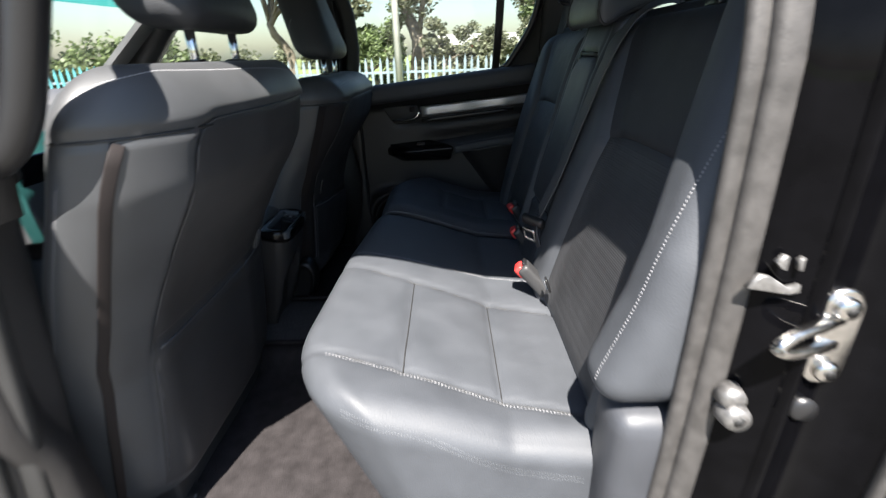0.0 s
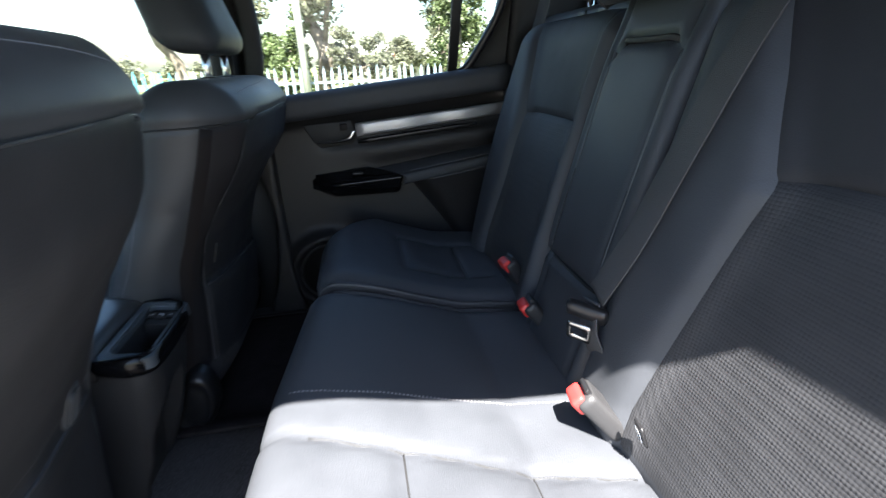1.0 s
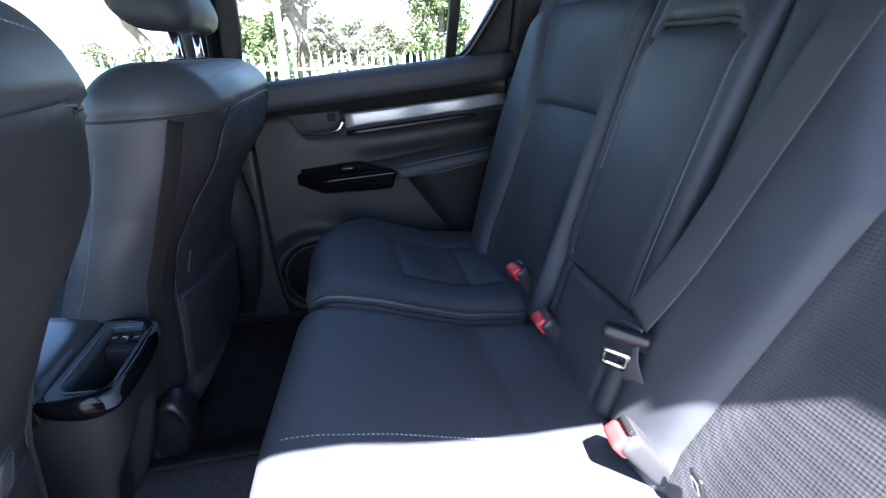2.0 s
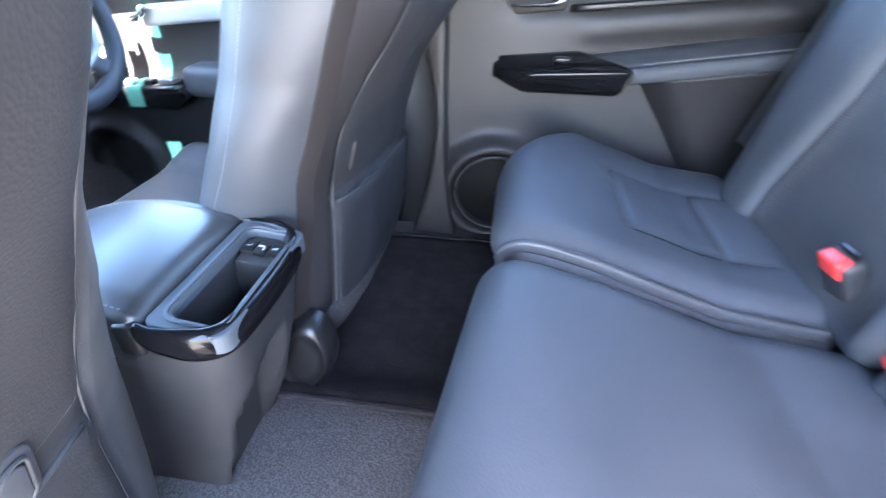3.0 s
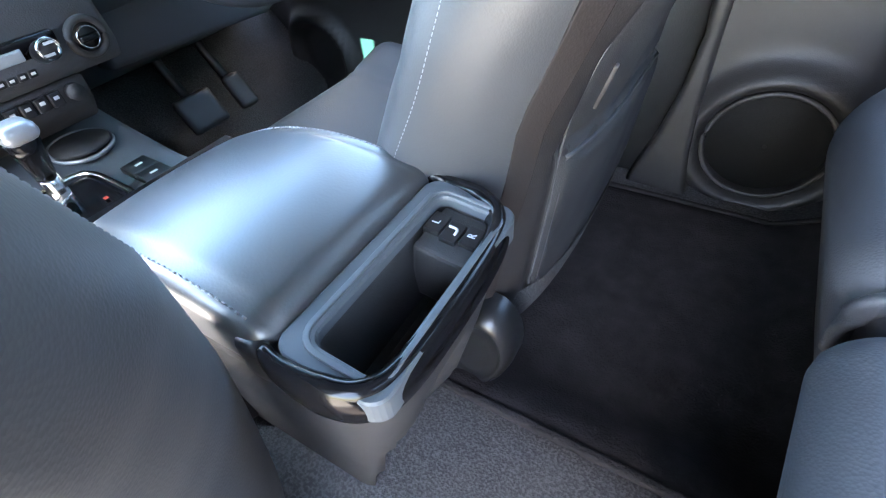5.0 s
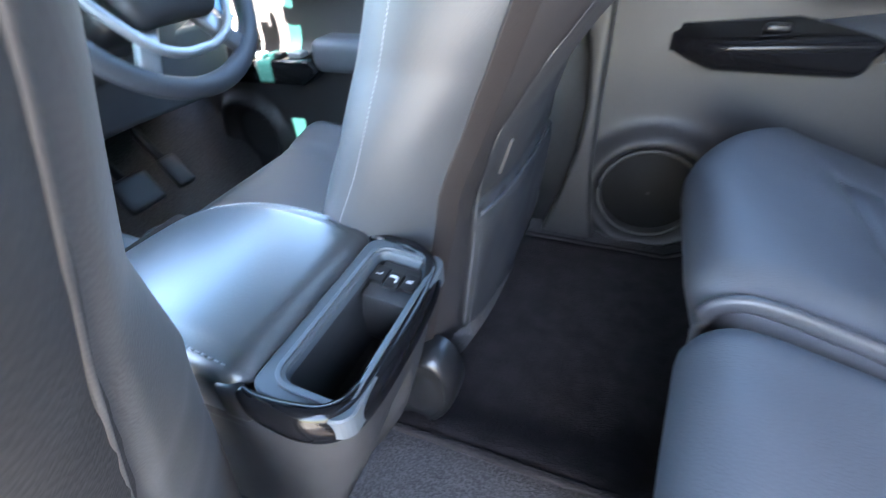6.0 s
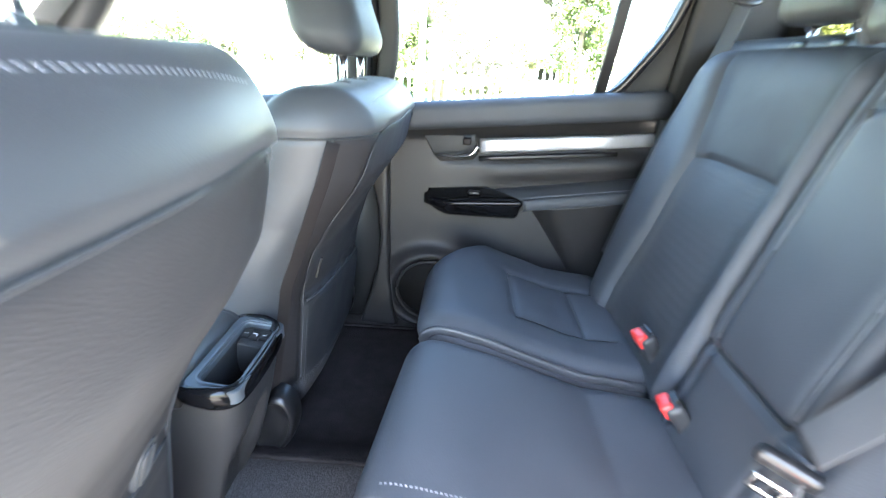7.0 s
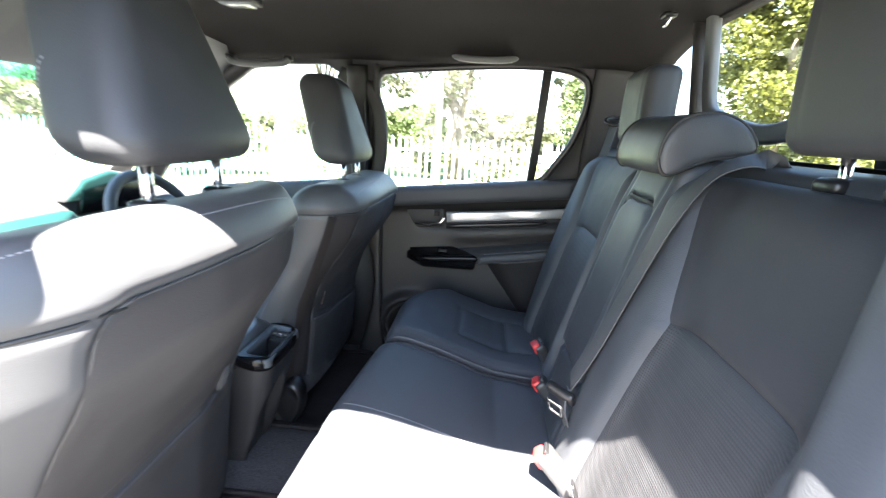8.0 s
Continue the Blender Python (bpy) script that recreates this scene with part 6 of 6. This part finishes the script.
for s in (-1, 1):
    part("stalk", tube([(-1.02, 0.335 + s * 0.05, 0.49), (-1.0, 0.335 + s * 0.16, 0.51)], 0.009, 10), PLASTIC_BLACK, dash, "column stalk")

for y, w, name, lab in ((0.318, 0.085, "brake_pedal", "wide rubber brake pedal"), (0.418, 0.045, "throttle_pedal", "narrow rubber throttle pedal")):
    pedal = thing(name, (-1.22, y, 0.05), lab, "pedal")
    part("pad", moved(puff((0, 0, 0), (0.075, w, 0.02), 0.008, 0.012), pose(-1.165, y, 0.125, 0, 55, 0)), PLASTIC, pedal)
    part("arm", tube([(-1.175, y, 0.12), (-1.24, y, 0.20), (-1.27, y, 0.34)], 0.010, 8), PLASTIC_BLACK, pedal)

# ---- mats, lamps and handles ----
def mat(name, x0, x1, y0, y1, label):
    m = thing(name, ((x0 + x1) / 2, (y0 + y1) / 2, -0.055), label, "floor mat", "floor mats")
    shape = sheet([x0 + (x1 - x0) * i / 24 for i in range(25)], [y0 + (y1 - y0) * i / 24 for i in range(25)], lambda x, y: (x, y, floor_z(x, y) + 0.012 + 0.004 * noise.noise((x * 7, y * 7, 3))), (0, 0, -0.006))
    part("carpet", shape, MATTING, m)
    rim = [(x0, y0), (x1, y0), (x1, y1), (x0, y1)]
    line = [Vector((a + (c - a) * k / 12, b + (d - b) * k / 12, 0)) for (a, b), (c, d) in zip(rim, rim[1:] + rim[:1]) for k in range(12)]
    part("binding", sweep([(v.x, v.y, floor_z(v.x, v.y) + 0.011) for v in line], oblong(0.012, 0.010, 0.004), (0, 0, 1), True), MATTING, m, "dark bound edge")


mat("floor_mat", -0.56, 0.02, 0.08, 0.66, "dark carpet mat in the rear footwell")
mat("floor_mat", -0.56, 0.02, -0.74, -0.165, "dark carpet mat in the rear footwell")


def grab(x, y, z, s):
    g = thing("grab_handle", (x, y, z), "folded dark grey grab handle on the headlining", "grab handle", "roof handles")
    part("bar", sweep(smooth_line([(x - 0.10, y, z), (x - 0.085, y - s * 0.014, z - 0.018), (x, y - s * 0.020, z - 0.024), (x + 0.085, y - s * 0.014, z - 0.018), (x + 0.10, y, z)], 5), oblong(0.024, 0.020, 0.008), (0, 0, 1)), GREY_FRAME, g, "moulded grip bar")
    for k in (-1, 1):
        part("mount", puff((x + k * 0.10, y, z), (0.032, 0.026, 0.018), 0.006, 0.01), TRIM_DARK, g, "handle mount")


grab(0.055, 0.575, 1.098, 1)
grab(-0.70, 0.565, 1.056, 1)
lamp = thing("roof_hook", (0.48, 0.21, 1.14), "small chrome belt hook under the headlining", "hook")
part("plate", puff((0.485, 0.21, 1.138), (0.03, 0.045, 0.012), 0.005, 0.008), PLASTIC_BLACK, lamp)
part("hook", tube(smooth_line([(0.485, 0.195, 1.135), (0.48, 0.20, 1.118), (0.478, 0.215, 1.116), (0.48, 0.228, 1.12)], 4), 0.004, 8), CHROME, lamp, "chrome hook")
dome = thing("roof_lamp", (-0.60, 0.10, 1.15), "flat roof lamp with pale lens", "ceiling lamp")
part("housing", puff((-0.57, 0.20, 1.140), (0.10, 0.07, 0.018), 0.006, 0.012), PLASTIC, dome)
part("lens", puff((-0.57, 0.20, 1.131), (0.08, 0.05, 0.010), 0.004, 0.012), DISPLAY, dome, "pale lens")


# ---- outdoors ----
GROUND = -0.62
GRASS = material("dry lawn", (0.13, 0.15, 0.06), 0.95, grain=0.02, grain_size=0.03, spread=0.35, spread_size=1.5, spec=0.1)
ASPHALT = material("weathered pale asphalt", (0.125, 0.119, 0.108), 0.9, grain=0.006, grain_size=0.012, spread=0.2, spread_size=0.8, spec=0.2)
KERB = material("concrete kerb", (0.35, 0.34, 0.32), 0.85, grain=0.004, grain_size=0.01)
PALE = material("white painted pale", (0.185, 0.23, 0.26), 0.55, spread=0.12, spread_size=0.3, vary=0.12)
PALE_TEAL = material("teal painted pale", (0.09, 0.30, 0.34), 0.5, spread=0.15, spread_size=0.3, vary=0.15)
BARK = material("grey brown bark", (0.16, 0.13, 0.10), 0.95, grain=0.02, grain_size=0.04, spread=0.4, spread_size=0.15)
POLE = material("weathered pole", (0.42, 0.40, 0.37), 0.8, grain=0.003, grain_size=0.02, spread=0.15, spread_size=0.3)
WALLMAT = material("pale rendered wall", (0.55, 0.52, 0.46), 0.9, grain=0.004, grain_size=0.03, spread=0.1, spread_size=1.0)
ROOFMAT = material("grey roof sheet", (0.30, 0.29, 0.27), 0.7, spread=0.15, spread_size=1.0)


def leaf_material(name, color):
    m = material(name, color, 0.55, spread=0.35, spread_size=0.5)
    nt = m.node_tree
    out = [n for n in nt.nodes if n.type == "OUTPUT_MATERIAL"][0]
    b = nt.nodes["Principled BSDF"]
    geo = nt.nodes.new("ShaderNodeNewGeometry")
    tr = nt.nodes.new("ShaderNodeBsdfTranslucent")
    mr = nt.nodes.new("ShaderNodeMapRange")
    mr.inputs["To Min"].default_value, mr.inputs["To Max"].default_value = 0.6, 1.5
    nt.links.new(geo.outputs["Random Per Island"], mr.inputs["Value"])
    sc = nt.nodes.new("ShaderNodeVectorMath")
    sc.operation = "SCALE"
    old = b.inputs["Base Color"].links[0].from_socket
    nt.links.new(old, sc.inputs[0])
    nt.links.new(mr.outputs[0], sc.inputs["Scale"])
    nt.links.new(sc.outputs[0], b.inputs["Base Color"])
    nt.links.new(sc.outputs[0], tr.inputs[0])
    mix = nt.nodes.new("ShaderNodeMixShader")
    mix.inputs[0].default_value = 0.4
    nt.links.new(b.outputs[0], mix.inputs[1])
    nt.links.new(tr.outputs[0], mix.inputs[2])
    nt.links.new(mix.outputs[0], out.inputs[0])
    return m


LEAF_GREY = leaf_material("olive leaves", (0.13, 0.135, 0.085))
LEAF_GREEN = leaf_material("green leaves", (0.105, 0.135, 0.055))
LEAF_LIME = leaf_material("lime conifer leaves", (0.095, 0.102, 0.022))


def ground_z(x, y):
    return GROUND + 0.03 * noise.noise((x * 0.1, y * 0.1, 0)) * min(1, max(0, (abs(y) - 3) / 5))


us = [-2400, -600, -200, -90] + [-60 + 2.5 * i for i in range(49)] + [90, 200, 600, 2400]
structure("ground", sheet(us, us, lambda x, y: (x, y, ground_z(x, y))), GRASS, "dry green lawn reaching to the horizon", "ground")
structure("road", sheet([-40 + 2 * i for i in range(41)], [-30 + i for i in range(37)], lambda x, y: (x, y, GROUND + 0.05), (0, 0, -0.08)), ASPHALT, "sunlit pale weathered asphalt of the parking place", "road")
structure("kerb", sweep([(-40, 6.1, GROUND + 0.07), (40, 6.1, GROUND + 0.07)], oblong(0.2, 0.16, 0.03), (0, 0, 1)), KERB, "concrete kerb beside the lawn", "kerb")

FENCE_Y = 9.6
fence = thing("palisade_fence", (0, FENCE_Y, GROUND), "white and teal painted steel palisade fence", "fence")
for z in (0.35, 1.02):
    part("rail", chamfer_box((-2.0, FENCE_Y + 0.03, GROUND + z), (46, 0.04, 0.05), 0.005), PALE, fence, "horizontal fence rail", False)
w = 0.055
outline = [(-w / 2, 0.05), (w / 2, 0.05), (w / 2, 1.22), (0.0, 1.34), (-w / 2, 1.22)]
vs_, fs_ = prism(outline, -0.012, 0.012, "y")
pale_data = {}
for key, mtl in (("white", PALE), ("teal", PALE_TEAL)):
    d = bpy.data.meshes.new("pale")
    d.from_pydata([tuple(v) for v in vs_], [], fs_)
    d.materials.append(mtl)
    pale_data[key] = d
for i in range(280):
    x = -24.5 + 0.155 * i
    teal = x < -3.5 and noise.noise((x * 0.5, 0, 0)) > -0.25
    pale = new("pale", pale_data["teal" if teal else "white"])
    pale.parent = fence
    pale.location = (x, random.uniform(-0.006, 0.006), random.uniform(-0.02, 0.02))
    pale.rotation_euler = (0, radians(random.uniform(-1.2, 1.2)), 0)


def leaves(centers, radius, count, size, rng, droop=0.0, stretch=1.0):
    """Many small pointed leaves in uneven clumps; each is a bent pair of triangles pairs."""
    vs, fs = [], []
    per = max(1, count // len(centers))
    for c in centers:
        r = radius * rng.uniform(0.6, 1.25)
        for _ in range(per):
            d = Vector((rng.gauss(0, 1), rng.gauss(0, 1), rng.gauss(0, 1)))
            d = d.normalized() * r * rng.random() ** 0.5
            d.z *= 0.75 * stretch
            p = Vector(c) + d
            a = Vector((rng.gauss(0, 1), rng.gauss(0, 1), rng.gauss(0, 0.6) - droop)).normalized()
            b = a.cross(Vector((rng.gauss(0, 1), rng.gauss(0, 1), rng.gauss(0, 1)))).normalized()
            l, wd = size * rng.uniform(0.7, 1.4), size * rng.uniform(0.25, 0.45)
            k = len(vs)
            vs += [p - a * l * 0.5, p + b * wd, p + a * l * 0.5, p - b * wd]
            fs.append((k, k + 1, k + 2, k + 3))
    return vs, fs


def tree(name, at, height, spread, leaf, seed, label, category="tree", clumps=60, count=9000, size=0.16, droop=0.3, low=0.35, trunk_r=0.14):
    """A leaning trunk, forked limbs and a ragged crown of leaves at the limbs' ends."""
    rng = random.Random(seed)
    t = thing(name, at, label, category)
    base = Vector(at)
    line = [base + Vector((rng.uniform(-0.1, 0.1) * k, rng.uniform(-0.1, 0.1) * k, height * 0.62 * k / 5)) for k in range(6)]
    limbs = [sweep(smooth_line(line, 3), circle(trunk_r, 9), (1, 0.1, 0), scale=lambda s: 1.15 - 0.75 * s)]
    centers = []
    for _ in range(14):
        k = rng.randint(2, 5)
        start = line[k]
        ang, out = rng.uniform(0, 6.28), rng.uniform(0.4, 1.0) * spread
        end = Vector((base.x + out * math.cos(ang), base.y + out * math.sin(ang), base.z + rng.uniform(low, 1.0) * height))
        mid = (start + end) / 2 + Vector((0, 0, 0.12 * height))
        path = smooth_line([start, mid, end], 4)
        limbs.append(sweep(path, circle(trunk_r * 0.38, 6), (0.2, 0.1, 1), scale=lambda s: 1.0 - 0.8 * s))
        for q in path[4:]:
            centers.append(q + Vector((rng.gauss(0, 0.2), rng.gauss(0, 0.2), rng.gauss(0, 0.2))) * spread * 0.5)
    while len(centers) < clumps:
        ang, out = rng.uniform(0, 6.28), rng.random() ** 0.5 * spread
        h = rng.uniform(low, 1.0)
        centers.append(base + Vector((out * math.cos(ang) * (1.2 - 0.6 * h), out * math.sin(ang) * (1.2 - 0.6 * h), h * height)))
    part("trunk", joined(*limbs), BARK, t, "grey brown trunk and limbs")
    part("crown", leaves(centers, spread * 0.26, count, size, rng, droop), leaf, t, "ragged crown of small leaves", False)
    return t


def conifer(at, height, width, leaf, seed, label, count=12000, size=0.10):
    """A dense cone of short upright sprays round a hidden trunk."""
    rng = random.Random(seed)
    t = thing("conifer", at, label, "conifer")
    base = Vector(at)
    part("trunk", sweep([base, base + Vector((0, 0, height * 0.9))], circle(0.12, 8), (1, 0, 0), scale=lambda s: 1 - 0.85 * s), BARK, t, "hidden brown trunk")
    centers = []
    for i in range(160):
        h = rng.random() ** 0.8
        ang = rng.uniform(0, 6.28)
        r = width * (1 - h) ** 0.7 * rng.uniform(0.55, 1.08)
        centers.append(base + Vector((r * math.cos(ang), r * math.sin(ang), 0.05 * height + h * height)))
    part("crown", leaves(centers, width * 0.22, count, size, rng, -0.5, 1.3), leaf, t, "dense crown of small sprays", False)


tree("gum_tree", (-0.75, 13.0, GROUND), 7.0, 2.0, LEAF_GREY, 3, "tall grey-green gum tree behind the fence", clumps=80, count=16000, droop=0.8, low=0.33, trunk_r=0.22)
tree("gum_tree", (-4.4, 12.5, GROUND), 6.0, 2.2, LEAF_GREY, 5, "grey-green gum tree behind the fence", clumps=60, count=9000, droop=0.8, low=0.25)
tree("bush", (-11.5, 13.5, GROUND), 2.3, 1.5, LEAF_GREEN, 8, "loose green bush behind the fence", "bush", clumps=50, count=7000, size=0.13, low=0.1, trunk_r=0.07)
tree("bush", (-1.9, 12.6, GROUND), 2.5, 1.1, LEAF_GREEN, 11, "dense green bush behind the fence", "bush", clumps=60, count=9000, size=0.12, low=0.1, trunk_r=0.06)
tree("bush", (0.2, 12.0, GROUND), 2.2, 0.9, LEAF_GREY, 14, "olive bush behind the fence", "bush", clumps=50, count=7000, size=0.12, low=0.15, trunk_r=0.06)
tree("bush", (-7.6, 11.2, GROUND), 2.0, 1.5, LEAF_GREEN, 17, "green bush behind the fence", "bush", clumps=40, count=6000, size=0.13, low=0.1, trunk_r=0.06)
tree("bush", (2.0, 24.0, GROUND), 3.0, 1.5, LEAF_GREY, 19, "round olive tree beside the building", "bush", clumps=70, count=8000, size=0.17, low=0.2, trunk_r=0.1)
tree("gum_tree", (3.4, 17.0, GROUND), 5.6, 1.3, LEAF_GREY, 21, "slim grey-green tree behind the fence", clumps=50, count=7000, size=0.13, low=0.25, trunk_r=0.09)
tree("bush", (-15.0, 12.0, GROUND), 3.0, 2.2, LEAF_GREEN, 23, "green shrub beyond the bonnet", "bush", clumps=50, count=7000, size=0.15, low=0.1, trunk_r=0.08)
tree("bush", (-16.0, 3.0, GROUND), 3.2, 2.6, LEAF_GREEN, 29, "green shrub ahead of the car", "bush", clumps=60, count=8000, size=0.16, low=0.08, trunk_r=0.08)
tree("bush", (-17.0, -4.0, GROUND), 3.0, 2.8, LEAF_GREEN, 31, "green shrub ahead of the car", "bush", clumps=60, count=8000, size=0.16, low=0.08, trunk_r=0.08)
conifer((2.9, 12.6, GROUND), 4.4, 1.0, LEAF_GREEN, 41, "dense green conifer behind the fence", 13000)
conifer((5.4, 8.2, GROUND), 5.6, 1.7, LEAF_LIME, 47, "sunlit lime-green conifer behind the car", 40000, 0.085)
conifer((7.6, 10.6, GROUND), 6.0, 2.0, LEAF_LIME, 53, "sunlit lime-green conifer behind the car", 34000, 0.09)
conifer((9.6, 5.4, GROUND), 5.5, 2.0, LEAF_LIME, 59, "sunlit lime-green conifer behind the car", 18000, 0.13)
conifer((9.8, 0.6, GROUND), 5.2, 1.8, LEAF_LIME, 61, "sunlit lime-green conifer behind the car", 12000, 0.13)
rng = random.Random(77)
belt_line = [Vector((-70 + 3.2 * i, 62 + 5 * math.sin(i * 0.9), GROUND + rng.uniform(0.2, 2.0))) for i in range(42) for _ in range(5)]
belt_line += [Vector((-62 + 4 * math.sin(i * 1.1), -50 + 3.2 * i, GROUND + rng.uniform(0.2, 2.0))) for i in range(34) for _ in range(5)]
belt_line += [Vector((58 + 4 * math.sin(i * 1.3), -50 + 3.2 * i, GROUND + rng.uniform(0.2, 2.0))) for i in range(34) for _ in range(5)]
woods = mesh_object("far_woods", *leaves(belt_line, 1.6, 46000, 0.55, rng, 0.2), LEAF_GREY, None, False)
tagged(woods, "hazy olive belt of far trees along the horizon", "trees", "", "stuff")
pole = thing("pole", (-0.93, 9.0, GROUND), "slim pale weathered pole beside the fence", "pole")
part("shaft", sweep([(-0.93, 9.0, GROUND), (-0.94, 9.0, GROUND + 3.2), (-0.96, 9.0, GROUND + 6.5)], circle(0.075, 12), (1, 0, 0), scale=lambda s: 1 - 0.25 * s), POLE, pole)

house = thing("low_building", (3.5, 27, GROUND), "low pale building beyond the fence", "building")
part("wall", prism([(0.0, GROUND), (9, GROUND), (9, GROUND + 1.55), (0.0, GROUND + 1.55)], 26, 34, "y"), WALLMAT, house, "pale rendered wall", False)
part("roof", sheet([-0.4, 9.4], [25.4, 30, 34.6], lambda x, y: (x, y, GROUND + 1.55 + (0.8 if y == 30 else 0.0)), (0, 0, 0.12)), ROOFMAT, house, "low grey roof", False)
for i in range(3):
    win = part("window", chamfer_box((1.4 + 3.0 * i, 25.98, GROUND + 0.95), (1.0, 0.08, 0.6), 0.02), GLOSS, house, "dark window", False)
    part("window_sill", chamfer_box((1.4 + 3.0 * i, 25.93, GROUND + 0.60), (1.2, 0.16, 0.08), 0.02), KERB, win, "concrete sill", False)
